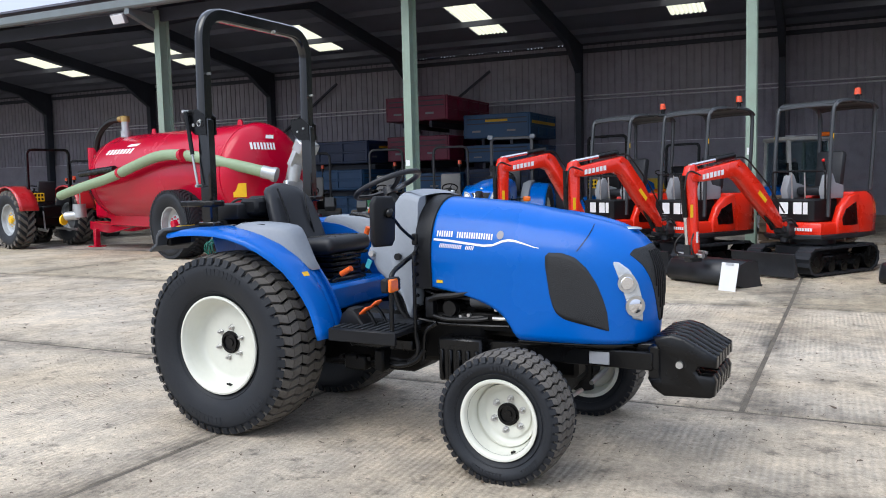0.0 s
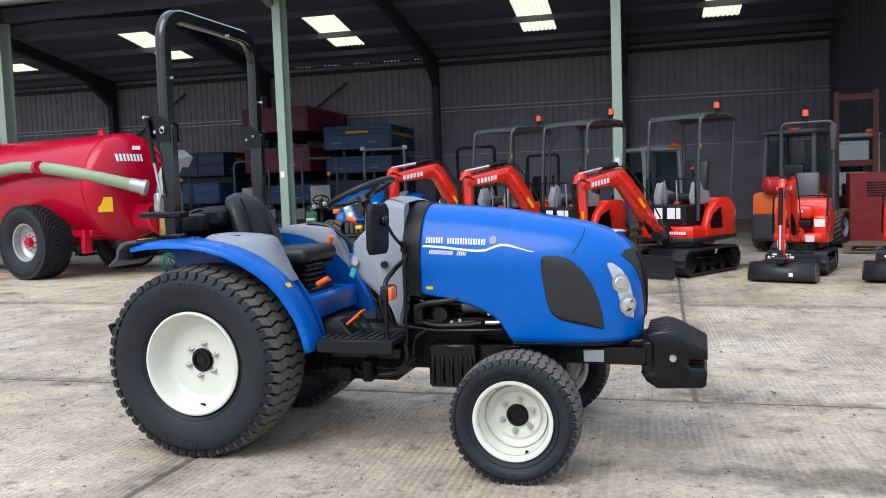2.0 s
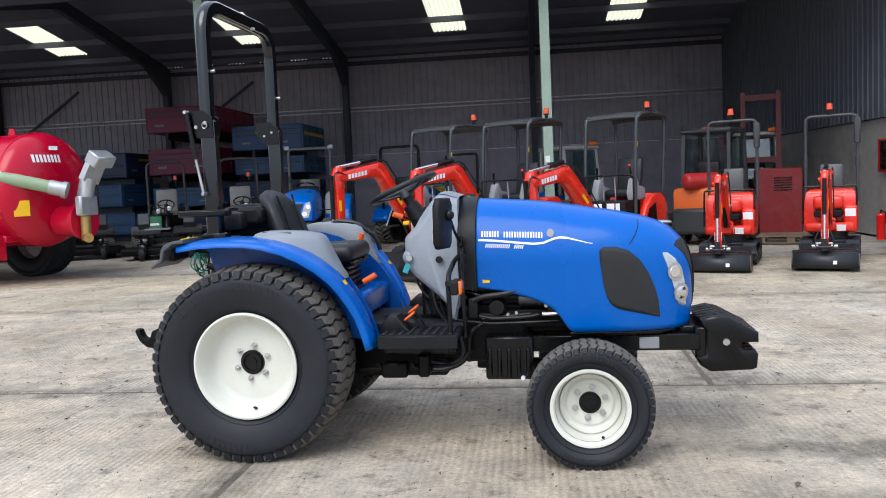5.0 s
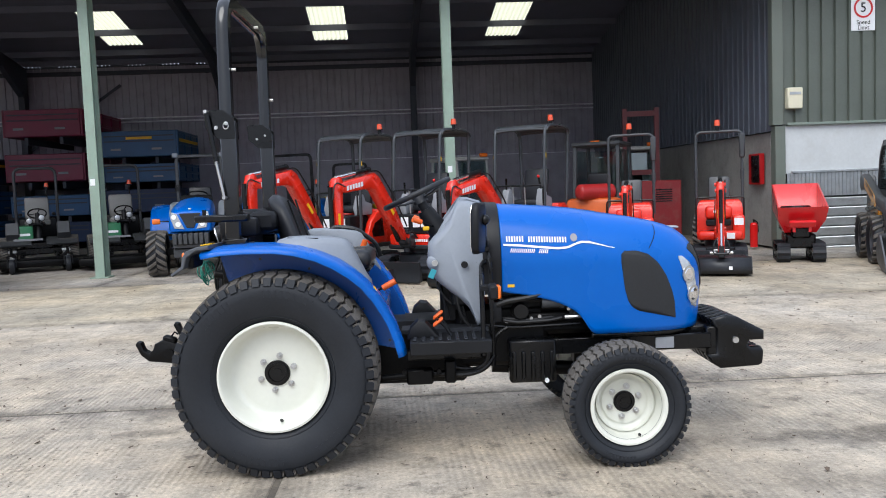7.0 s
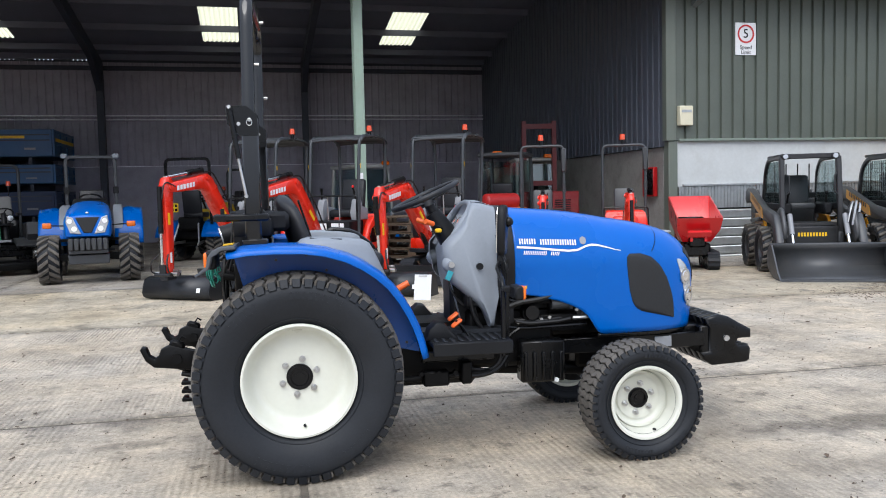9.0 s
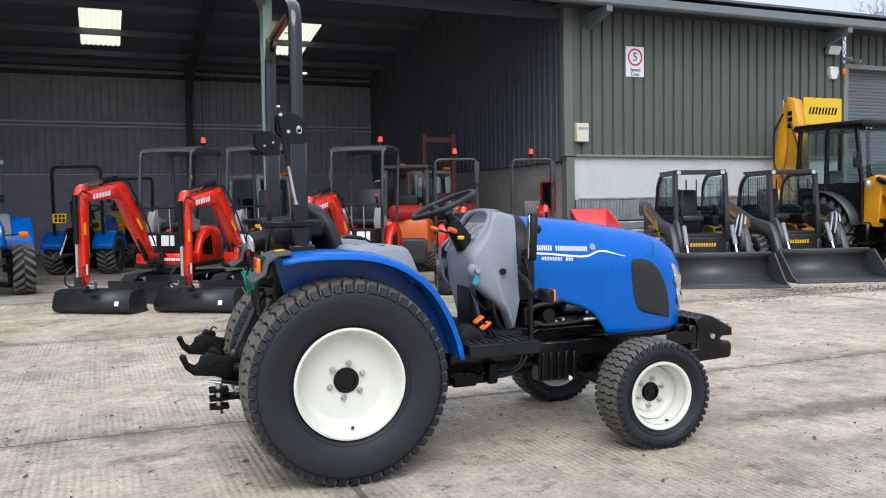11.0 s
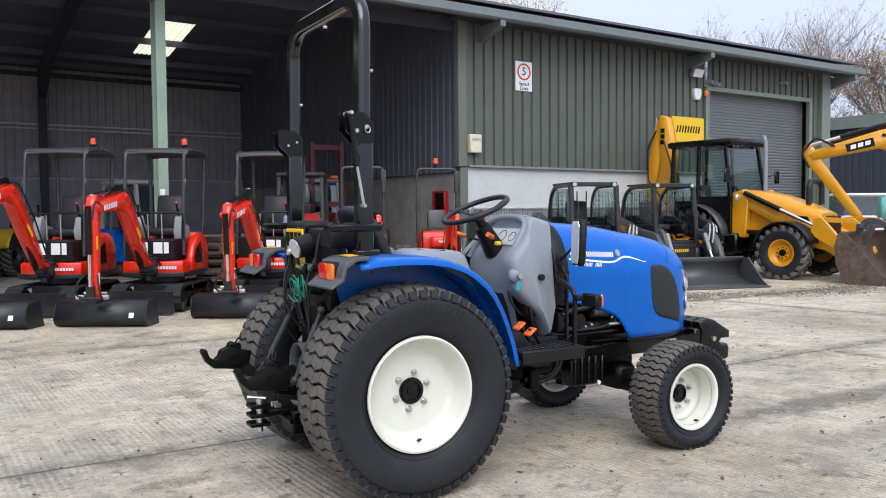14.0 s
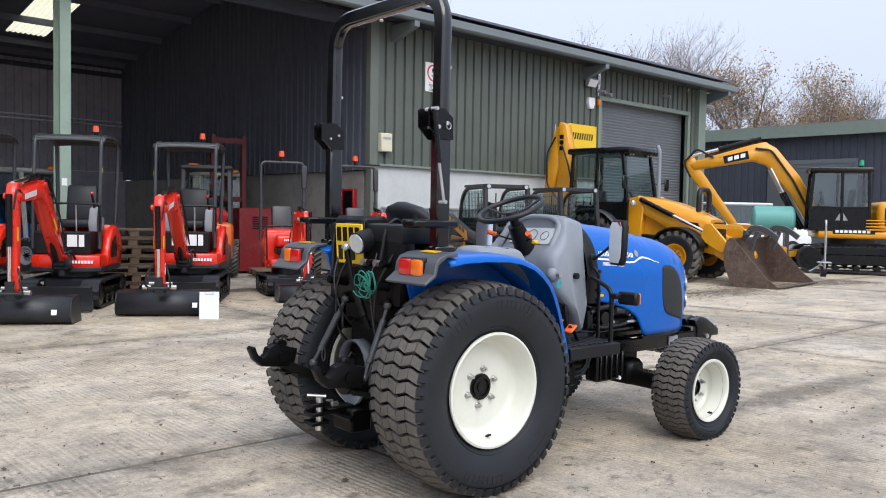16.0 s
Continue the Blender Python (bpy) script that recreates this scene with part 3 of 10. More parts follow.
# roof: corrugated sheets with rooflights, purlins below
bm = B()
lights_x = [(-4.03 - 6.54 * k - 0.55, -4.03 - 6.54 * k + 0.55) for k in range(7, -1, -1)] + [(1.01, 2.11)]
LY0, LY1 = 24.0, 27.1
xs = [-54.0]
for a, c in lights_x:
    xs += [a, c]
xs.append(19.3)
for a, c in zip(xs[::2], xs[1::2]):
    box(bm, ((a + c) / 2, (YRIDGE + YB) / 2 + 0.1, (ZRIDGE + ZB_EAVES) / 2 + 0.02), (c - a, 7.50, 0.04), rot=(-8.53, 0, 0))
for a, c in lights_x:
    for y0, y1 in ((YRIDGE - 0.1, LY0), (LY1, YB + 0.35)):
        ym = (y0 + y1) / 2
        box(bm, ((a + c) / 2, ym, roof_z(ym) + 0.04), (c - a, (y1 - y0) * 1.012, 0.04), rot=(-8.53, 0, 0))
box(bm, (-17.35, (YRIDGE + 14.45) / 2, (ZRIDGE + roof_z(14.45)) / 2 + 0.04), (73.3, 7.42, 0.05), rot=(11.46, 0, 0))
tagged(part("roof", bm, ROOFIN, smooth=False), "grey corrugated roof sheets on dark purlins", "roof", kind="structure")
for a, c in lights_x:
    bm = B()
    n = 45
    rows = []
    for y in (LY0, LY1):
        rows.append([(a + (c - a) * i / n, y, roof_z(y) + 0.02 + 0.02 * math.cos(i * 2 * math.pi / 5.6)) for i in range(n + 1)])
    grid_sheet(bm, rows)
    tagged(part("rooflight", bm, SKYLIGHT), "pale yellowish translucent corrugated rooflight", "rooflight", "rooflights", "structure")
pur = thing("purlins", Matrix(), "rows of steel purlins under the roof", "purlin", kind="structure")
for y in (28.45, 27.5, 25.65, 23.65, 21.9, 20.2, 18.5, 16.9, 15.5):
    bm = B()
    box(bm, (-24.2, y, roof_z(y) - 0.09), (58.8, 0.07, 0.18))
    part("purlin", bm, ROOFIN, pur)
# eaves beam and gutter along the front
bm = B()
box(bm, (-24.2, YF + 0.12, 5.42), (58.8, 0.10, 0.30))
tagged(part("eaves_beam", bm, FRAMEST), "dark steel eaves beam", "beam", kind="structure")
bm = B()
prism(bm, [(14.30, 5.62), (14.30, 5.46), (14.34, 5.42), (14.48, 5.42), (14.52, 5.46), (14.52, 5.64), (14.50, 5.64), (14.50, 5.47), (14.46, 5.45), (14.36, 5.45), (14.32, 5.47), (14.32, 5.62)], -54.2, 19.35, axis="x")
gut = tagged(part("gutter", bm, FASCIA, smooth=False), "grey steel gutter along the overhanging eaves", "gutter", kind="structure")
bm = B()
box(bm, (-17.4, 14.56, 5.60), (73.4, 0.05, 0.16))
part("fascia_board", bm, FASCIA, gut)
for x in [-14.45, -7.92, -1.38, 5.6, 12.35, 18.9]:
    bm = B()
    prism(bm, [(14.34, 5.42), (14.34, 5.30), (15.2, 5.05), (15.2, 5.42)], x - 0.07, x + 0.07, axis="x")
    part("bracket", bm, FASCIA, gut)
bm = B()
box(bm, (12.0, 14.85, 5.50), (14.6, 0.6, 0.03))
part("soffit", bm, FRAMEST, gut)

# second building to the east, its shaded interior drawn as a dark wall
far = thing("far_building", pose(28, 19, 0), "farm building with a dark wall for its shaded interior and a pale fascia", "building", kind="structure")
bm = B()
ribbed(bm, (0, -16), (0, 14), 0, 4.75, 0.3, 0.03, flip=-1)
part("wall", bm, FRAMEST, far, smooth=False)
bm = B()
box(bm, (-0.35, -1, 4.98), (0.12, 31, 0.50))
part("fascia", bm, FLASH, far, "pale green fascia")
bm = B()
box(bm, (5, -1, 5.0), (10.6, 31, 0.12))
box(bm, (10, -1, 2.5), (0.1, 30, 5))
box(bm, (5, -16, 2.5), (10, 0.1, 5))
box(bm, (5, 14, 2.5), (10, 0.1, 5))
part("roof", bm, FASCIA, far)
for y in (-9.5, -3.5):
    bm = B()
    box(bm, (-0.1, y, 1.9), (0.1, 3.6, 3.8))
    for k in range(24):
        box(bm, (-0.16, y, 0.1 + k * 0.155), (0.03, 3.5, 0.08))
    part("door", bm, ROLLER, far, "grey roller door")

# ---- the blue compact tractor ----
HEAD = -3.5
GLOSSBLACK = mat("gloss_black_paint", (0.003, 0.0033, 0.004), 0.16, 0, 0.1, 6, coat=0.5, spec=0.5)
GROOVESHADE = mat("groove_shade", (0.007, 0.007, 0.007), 0.9, 0, 0.2, 9, spec=0.1)
_f = Vector((math.cos(radians(HEAD)), math.sin(radians(HEAD)), 0))
_l = Vector((-_f.y, _f.x, 0))
_o = Vector((-3.0924, 4.2320, 0)) + _l * 0.06
tractor = thing("tractor", pose(_o.x, _o.y, 0, 0, 0, HEAD), "blue compact tractor with cream wheels and black roll bar", "tractor")


def turf_wheel(name, x, y, side, r, w, rim_r, disc_in, hub_r, bolt_r, lugs, cols, valve):
    """side: -1 outer face towards -y. Returns the wheel."""
    wh = new(name)
    wh.parent = tractor
    wh.location = (x, y, r - 0.012 + yard_z(-2.5, (pose(_o.x, _o.y, 0, 0, 0, HEAD) @ Vector((x, y, 0))).y))
    s = side
    hw = w / 2
    # carcass
    bm = B()
    prof = [(rim_r - 0.015, -hw * 0.60), (rim_r + 0.012, -hw * 0.72), (rim_r + 0.05, -hw * 0.90), (r * 0.80, -hw * 1.0), (r * 0.875, -hw * 0.985), (r * 0.905, -hw * 0.94), (r * 0.930, -hw * 0.80),
            (r * 0.957, -hw * 0.4), (r * 0.965, 0)]
    prof = prof + [(a, -b) for a, b in prof[-2::-1]]
    lathe(bm, prof, 72)
    tyre = part("tyre", bm, RUBBER, wh, "black turf tyre", sharp=60)
    # sidewall rings
    bm = B()
    for sg in (-1, 1):
        for rr, dy in ((rim_r + 0.035, 0.83),):
            lathe(bm, [(rr - 0.004, sg * hw * dy), (rr, sg * (hw * dy + 0.005)), (rr + 0.004, sg * hw * dy)], 72)
    part("sidewall_rib", bm, RUBBER, tyre)
    bm = B()
    for a0, cnt in ((60, 9), (118, 6), (240, 9), (300, 6)):
        for k in range(cnt):
            aa = radians(a0 + k * 4.2)
            rr = r * 0.815
            mt_ = Matrix.Translation((rr * math.cos(aa), s * (hw * 0.995), rr * math.sin(aa))) @ Matrix.Rotation(-aa, 4, "Y")
            rb = bmesh.ops.create_cube(bm, size=1)
            bmesh.ops.transform(bm, matrix=mt_ @ Matrix.Diagonal((r * 0.07, 0.0035, r * (0.032 if k % 3 else 0.018), 1)), verts=rb["verts"])
    tagged(part("moulded_mark", bm, RUBBER, tyre), kind="stuff")
    # near-black sheet under the blocks: the shade of the grooves as colour
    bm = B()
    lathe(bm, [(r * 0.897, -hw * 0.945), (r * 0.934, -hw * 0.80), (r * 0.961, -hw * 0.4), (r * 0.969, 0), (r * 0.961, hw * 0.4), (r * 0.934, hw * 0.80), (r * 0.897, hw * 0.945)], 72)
    part("groove_shade_sheet", bm, GROOVESHADE, tyre)
    # tread blocks
    bm = B()
    pitch = 2 * math.pi / lugs
    cw = 2 * hw * 0.90 / cols
    for i in range(lugs):
        for j in range(cols):
            yc = -hw * 0.90 + (j + 0.5) * cw
            lean = 0.28 if j % 2 else -0.28
            ph = i * pitch
            ring = []
            for low, k in ((True, 0.43), (False, 0.365)):
                for da, dy in ((-1, -1), (1, -1), (1, 1), (-1, 1)):
                    a = ph + da * pitch * k + lean * pitch * dy * 0.5
                    yy = yc + dy * cw * (0.490 if low else 0.450)
                    rad = r * ((0.940 if low else 1.010) - 0.048 * (abs(yy) / (hw * 0.9)) ** 2.5)
                    ring.append(bm.verts.new((rad * math.cos(a), yy, rad * math.sin(a))))
            b0, t0 = ring[:4], ring[4:]
            bm.faces.new(t0)
            for q in range(4):
                bm.faces.new((b0[q], b0[(q + 1) % 4], t0[(q + 1) % 4], t0[q]))
    part("tread", bm, TREAD, tyre, "worn turf tread blocks", smooth=False)
    bm = B()
    for i in range(lugs):
        for sg in (-1, 1):
            # shoulder lug running down the sidewall
            ph = i * pitch + (0.25 * pitch if sg > 0 else 0)
            ring = []
            for k in (0.36, 0.30):
                for da, rr, yy in ((-1, 0.955, 0.90), (1, 0.955, 0.90), (1, 0.895, 0.975), (-1, 0.895, 0.975)):
                    a = ph + da * pitch * k
                    lift = 0.0 if k > 0.33 else 0.007
                    ring.append(bm.verts.new(((r * rr + (lift if rr > 0.92 else 0)) * math.cos(a), sg * (hw * yy + (lift if rr < 0.92 else lift * 0.8)), (r * rr + (lift if rr > 0.92 else 0)) * math.sin(a))))
            b0, t0 = ring[:4], ring[4:]
            bm.faces.new(t0)
            for q in range(4):
                bm.faces.new((b0[q], b0[(q + 1) % 4], t0[(q + 1) % 4], t0[q]))
    tagged(part("shoulder_rubber", bm, RUBBER, tyre, smooth=False), kind="stuff")
    # rim and dished disc
    bm = B()
    o = s
    di = hw - disc_in
    rimprof = [(rim_r - 0.004, 0.70 * hw), (rim_r + 0.010, 0.77 * hw), (rim_r + 0.009, 0.82 * hw), (rim_r - 0.001, 0.835 * hw), (rim_r - 0.009, 0.80 * hw), (rim_r - 0.013, 0.66 * hw), (rim_r - 0.017, di + disc_in * 0.52), (rim_r - 0.021, di + disc_in * 0.42),
               (rim_r - 0.027, di + 0.045), (rim_r - 0.033, di + 0.024), (rim_r - 0.043, di + 0.008), (rim_r - 0.060, di + 0.002), (rim_r - 0.075, di + 0.005), (hub_r + 0.055, di + 0.012), (hub_r + 0.03, di + 0.012), (0.01, di + 0.010)]
    rimprof = [(a, o * c) for a, c in rimprof]
    lathe(bm, rimprof, 64)
    lathe(bm, [(rim_r - 0.004, -o * hw * 0.70), (rim_r + 0.010, -o * hw * 0.78), (rim_r - 0.010, -o * hw * 0.80), (rim_r - 0.03, -o * hw * 0.3), (rim_r - 0.034, o * hw * 0.1)], 64)
    part("rim", bm, CREAM, wh, "cream painted dished steel rim", sharp=50)
    fy = o * (hw - disc_in + 0.012)
    bm = B()
    cyl(bm, (0, fy, 0), (0, fy + o * 0.008, 0), hub_r * 0.96, 32)
    lathe(bm, [(hub_r * 0.80, fy + o * 0.008), (hub_r * 0.80, fy + o * 0.018), (hub_r * 0.66, fy + o * 0.018), (hub_r * 0.62, fy + o * 0.008)], 32)
    cyl(bm, (0, fy + o * 0.008, 0), (0, fy + o * 0.014, 0), hub_r * 0.36, 24)
    part("hub", bm, BLACK, wh, "black hub cap")
    for k in range(6):
        a = radians(20 + 60 * k)
        bm = B()
        px, pz = bolt_r * math.cos(a), bolt_r * math.sin(a)
        cyl(bm, (px, fy - o * 0.006, pz), (px, fy + o * 0.006, pz), 0.016, 14)
        cyl(bm, (px, fy + o * 0.004, pz), (px, fy + o * 0.022, pz), 0.0115, 6)
        cyl(bm, (px, fy + o * 0.02, pz), (px, fy + o * 0.032, pz), 0.006, 8)
        part("wheel_bolt", bm, STEEL, wh)
    bm = B()
    vx, vy, vz = valve
    cyl(bm, (vx * 1.12, fy + o * (vy - 0.035), vz * 1.1), (vx, fy + o * vy, vz), 0.0075, 8)
    cyl(bm, (vx, fy + o * vy, vz), (vx * 0.985, fy + o * (vy + 0.014), vz * 0.985), 0.0055, 8)
    part("valve", bm, BLACK, wh)
    return wh


RY, FY = 0.507, 0.618
for sgn in (-1, 1):
    turf_wheel("rear_wheel", 0.0, sgn * RY, sgn, 0.504, 0.385, 0.264, 0.157, 0.066, 0.087, 52, 6, (0.017, 0.05, -0.226))
    turf_wheel("front_wheel", 1.708, sgn * FY, sgn, 0.300, 0.245, 0.178, 0.156, 0.055, 0.076, 46, 6, (0.055, 0.08, -0.148))

# --- bonnet surface ---
ZB = 0.607
XS0, XS1, XN = 1.15, 1.72, 0.545
SP = [(1.0, 1.318), (1.15, 1.312), (1.40, 1.292), (1.55, 1.275), (1.68, 1.252), (1.80, 1.224), (1.90, 1.195), (2.0, 1.165), (2.1, 1.13)]


def bonnet(u, v, off=0.0):
    def raw(u, v):
        m = 1 if u <= 1 else -1
        uu = u if u <= 1 else 2 - u
        if uu <= 0:
            xp, yp, xb = XS1 + uu, -0.298, XS1 + uu
            yp = -0.298 + 0.006 * (uu / 0.6) ** 2
        else:
            th = uu * math.pi / 2
            xp, yp = XS1 + XN * math.sin(th) ** 0.80, -0.298 * max(0, math.cos(th)) ** 0.80
            xb = XS1 + 0.26 * uu
        zs = 0.985 - 0.13 * max(0, uu) ** 1.2
        if v <= 1:
            z = ZB + (zs - ZB) * v
            k = 1 - 0.035 * (1 - v) ** 2
            x = XS1 + (xp - XS1) * k if uu > 0 else xp
            y = yp * (1 - 0.05 * (1 - v) ** 2 - 0.022 * math.sin(math.pi * v) ** 0.8 * (1 if uu <= 0 else max(0.0, 1 - uu * 3)))
        else:
            ph = (v - 1) * math.pi / 2
            zt = curve_at(SP, xb)
            c = 1 - math.cos(ph) ** 0.86
            s = math.sin(ph) ** 0.92
            x, y, z = xp + (xb - xp) * c, yp * (1 - c), zs + (zt - zs) * s
        return Vector((x, y * m, z))
    p = raw(u, v)
    if off:
        e = 0.01
        a = raw(u + e, v) - raw(u - e, v)
        b = raw(u, min(1.98, v + e)) - raw(u, max(0, v - e))
        nrm = a.cross(b)
        if nrm.length > 1e-9:
            nrm.normalize()
            if nrm.dot(p - Vector((1.6, 0, 0.9))) < 0:
                nrm = -nrm
            p = p + nrm * off
    return p


def zs_u(u):
    uu = u if u <= 1 else 2 - u
    return 0.985 - 0.13 * max(0, uu) ** 1.2


def v_of_z(u, z):
    zs = zs_u(u)
    if z <= zs:
        return (z - ZB) / (zs - ZB)
    uu = u if u <= 1 else 2 - u
    xb = XS1 + uu if uu <= 0 else XS1 + 0.26 * uu
    t = min(1, (z - zs) / (curve_at(SP, xb) - zs))
    return 1 + math.asin(t ** (1 / 0.92)) / (math.pi / 2)


ARCH = [(1.14, 0.852), (1.292, 0.826), (1.40, 0.797), (1.467, 0.771), (1.52, 0.742), (1.554, 0.715), (1.585, 0.670), (1.613, 0.621), (1.64, 0.607)]
bm = B()
us = [-0.575 + i * 0.575 / 34 for i in range(34)] + [i / 26 for i in range(0, 27)]
us = us + [2 - u for u in us[-2::-1]]
rows = []
for u in us:
    uu = u if u <= 1 else 2 - u
    zlow = curve_at(ARCH, XS1 + uu) if uu < 0 else ZB
    v0 = v_of_z(u, zlow)
    vs = [v0 + (1 - v0) * k / 12 for k in range(12)] + [1 + k / 14 for k in range(15)]
    rows.append([bonnet(u, v) for v in vs])
vv = grid_sheet(bm, rows)
bmesh.ops.remove_doubles(bm, verts=bm.verts, dist=0.0004)
bon = part("bonnet", bm, BLUE, tractor, "glossy blue one-piece bonnet", sharp=75)
sol = bon.modifiers.new("thickness", "SOLIDIFY")
sol.thickness, sol.offset = 0.008, -1


def patch(name, u0, u1, lo, hi, material, off, label="", nu=24, nv=14, parent=None):
    """A sheet lying on the bonnet; lo and hi give heights over u."""
    bm = B()
    rows = []
    for i in range(nu + 1):
        u = u0 + (u1 - u0) * i / nu
        a, c = v_of_z(u, lo(u)), v_of_z(u, hi(u))
        rows.append([bonnet(u, a + (c - a) * k / nv, off) for k in range(nv + 1)])
    grid_sheet(bm, rows)
    ob = part(name, bm, material, parent or bon, label, sharp=80)
    q = ob.modifiers.new("thickness", "SOLIDIFY")
    q.thickness, q.offset = 0.006, -1
    return ob


def keyed(*k):
    return lambda u: curve_at(k, u)


def mirrored(fn):
    return lambda u: fn(2 - u)


SIDE_LO, SIDE_HI = keyed((0.04, 0.98), (0.05, 0.87), (0.065, 0.79), (0.09, 0.745), (0.13, 0.722), (0.20, 0.708), (0.41, 0.672)), keyed((0.04, 1.025), (0.055, 1.043), (0.12, 1.042), (0.19, 1.022), (0.26, 0.97), (0.32, 0.90), (0.37, 0.815), (0.40, 0.745), (0.41, 0.68))
LAMP_LO, LAMP_HI = keyed((0.44, 0.985), (0.50, 0.88), (0.56, 0.775), (0.60, 0.73), (0.70, 0.715)), keyed((0.44, 1.0), (0.48, 1.0), (0.56, 0.965), (0.64, 0.90), (0.68, 0.83), (0.70, 0.74))
for fn, a, c in ((lambda f: f, 0, 1), (mirrored, 2, -1)):
    patch("side_mesh", a + c * 0.04, a + c * 0.41, fn(SIDE_LO), fn(SIDE_HI), MESH, 0.003, "black perforated side grille")
    lamp = patch("headlight", a + c * 0.44, a + c * 0.70, fn(LAMP_LO), fn(LAMP_HI), CLEAR, 0.004, "clear swept-back headlight")
    for hu, hz, rr in ((0.540, 0.900, 0.040), (0.615, 0.790, 0.044)):
        p, q = bonnet(a + c * hu, v_of_z(hu, hz), 0.002), bonnet(a + c * hu, v_of_z(hu, hz), 0.009)
        bm = B()
        cyl(bm, p, q, rr + 0.005, 20)
        part("lamp_ring", bm, STEEL, lamp)
        bm = B()
        cyl(bm, p, p + (q - p) * 1.35, rr, 20, rr * 0.7)
        part("reflector", bm, CHROME, lamp)
    # white swoosh line and lettering blocks
    sg = c

    def on_side(x, z, s=sg):
        p = bonnet(x - XS1, v_of_z(x - XS1, z), 0.0035)
        return Vector((p.x, p.y * s, p.z))
    bm = B()
    line = [(1.163, 1.098), (1.25, 1.092), (1.36, 1.079), (1.45, 1.070), (1.50, 1.073), (1.55, 1.092), (1.58, 1.098), (1.62, 1.094), (1.68, 1.078), (1.735, 1.062)]
    line = [(line[i][0] + (line[i + 1][0] - line[i][0]) * t, line[i][1] + (line[i + 1][1] - line[i][1]) * t) for i in range(len(line) - 1) for t in (0, 0.34, 0.67)] + [line[-1]]
    rows = []
    for k, (x, z) in enumerate(line):
        h = 0.0055 * (1 - 0.7 * max(0, (x - 1.6) / 0.14))
        rows.append([on_side(x, z - h), on_side(x, z + h)])
    grid_sheet(bm, rows)
    part("stripe", bm, WHITEDECAL, bon, "white swept side stripe", smooth=False)
    lead = 1 if c > 0 else -1
    bars_text("marking", bon, WHITEDECAL, 1.176, 1.272, 1.113, 1.142, lambda x, z: on_side(x, z - 0.028 * (x - 1.17)), 7, 0.0, gap=0.45)
    bars_text("marking", bon, WHITEDECAL, 1.292, 1.498, 1.113, 1.142, lambda x, z: on_side(x, z - 0.045 * (x - 1.17)), 15, 0.0, gap=0.45)
    bars_text("marking", bon, WHITEDECAL, 1.195, 1.325, 1.060, 1.080, lambda x, z: on_side(x, z - 0.06 * (x - 1.17)), 13, 0.006, gap=0.5)
    bars_text("marking", bon, WHITEDECAL, 1.345, 1.395, 1.060, 1.080, lambda x, z: on_side(x, z - 0.06 * (x - 1.17)), 5, 0.006, gap=0.5)
    bm = B()
    cx, cz = 1.535, 1.122
    vs = [bm.verts.new(on_side(cx + 0.019 * math.cos(t * 0.5236), cz + 0.021 * math.sin(t * 0.5236))) for t in range(12)]
    bm.faces.new(vs)
    part("badge", bm, LGREY, bon, "small round pale badge", smooth=False)
    bm = B()
    vs = [bm.verts.new(on_side(x, z)) for x, z in ((1.178, 0.874), (1.215, 0.874), (1.215, 0.890), (1.178, 0.890))]
    bm.faces.new(vs)
    part("warning_label", bm, YELLOWDECAL, bon, smooth=False)
    # panel gap between nose and bonnet
    bm = B()
    rows = []
    for k in range(13):
        t = k / 12
        u = 0.20 + 0.20 * t
        v = v_of_z(u, 1.05) + (1.62 - v_of_z(u, 1.05)) * t
        rows.append([bonnet(a + c * u, v, 0.0015), bonnet(a + c * (u + 0.007), v, 0.0015)])
    grid_sheet(bm, rows)
    part("panel_gap", bm, BLACK, bon, smooth=False)
patch("nose_grille", 0.60, 1.40, keyed((0.60, 1.03), (0.70, 0.985), (0.78, 0.925), (0.85, 0.845), (0.91, 0.76), (0.96, 0.70), (1.04, 0.70), (1.09, 0.76), (1.15, 0.845), (1.22, 0.925), (1.30, 0.985), (1.40, 1.03)), keyed((0.60, 1.035), (0.66, 1.055), (1.0, 1.07), (1.34, 1.055), (1.40, 1.035)), MESH, 0.003, "black ribbed nose grille", nu=30, nv=20)
bm = B()
for k in range(-3, 4):
    u = 1 + k * 0.042
    zl = 0.71 + 0.055 * abs(k)
    pts = [bonnet(u, v_of_z(u, zl + (1.04 - zl) * q / 6), 0.006) for q in range(7)]
    tube(bm, pts, 0.004, 6)
part("grille_rib", bm, PLASTIC, bon)
bm = B()
ball(bm, bonnet(1.0, 1.72, 0.0), 0.042, 16, (1.3, 1, 0.25))
part("nose_badge", bm, STEEL, bon, "silver oval badge")
bm = B()
rows = []
for u in us:
    p = bonnet(u, 0.0)
    uu = u if u <= 1 else 2 - u
    if uu < -0.11:
        continue
    q = Vector((1.6 + (p.x - 1.6) * 0.985, p.y * 0.97, 0))
    rows.append([(q.x, q.y, ZB + 0.002), (q.x, q.y, ZB - 0.022)])
grid_sheet(bm, rows)
ob = part("lower_trim", bm, BLACK, tractor)
q = ob.modifiers.new("thickness", "SOLIDIFY")
q.thickness = 0.012

# --- dark band and grey console cowl ---
bm = B()
rows = []
for x, k in ((1.150, 1.0), (1.146, 1.03), (1.06, 1.045), (1.052, 1.02)):
    ring = []
    for i in range(37):
        t = i / 36
        v = 0.62 + (2 - 0.62) * (t * 2 if t <= 0.5 else 2 - t * 2)
        p = bonnet(-0.57, min(v, 1.999))
        y = p.y if t <= 0.5 else -p.y
        ring.append((x, y * k, 0.85 + (p.z - 0.85) * (1 + (k - 1) * 0.55)))
    rows.append(ring)
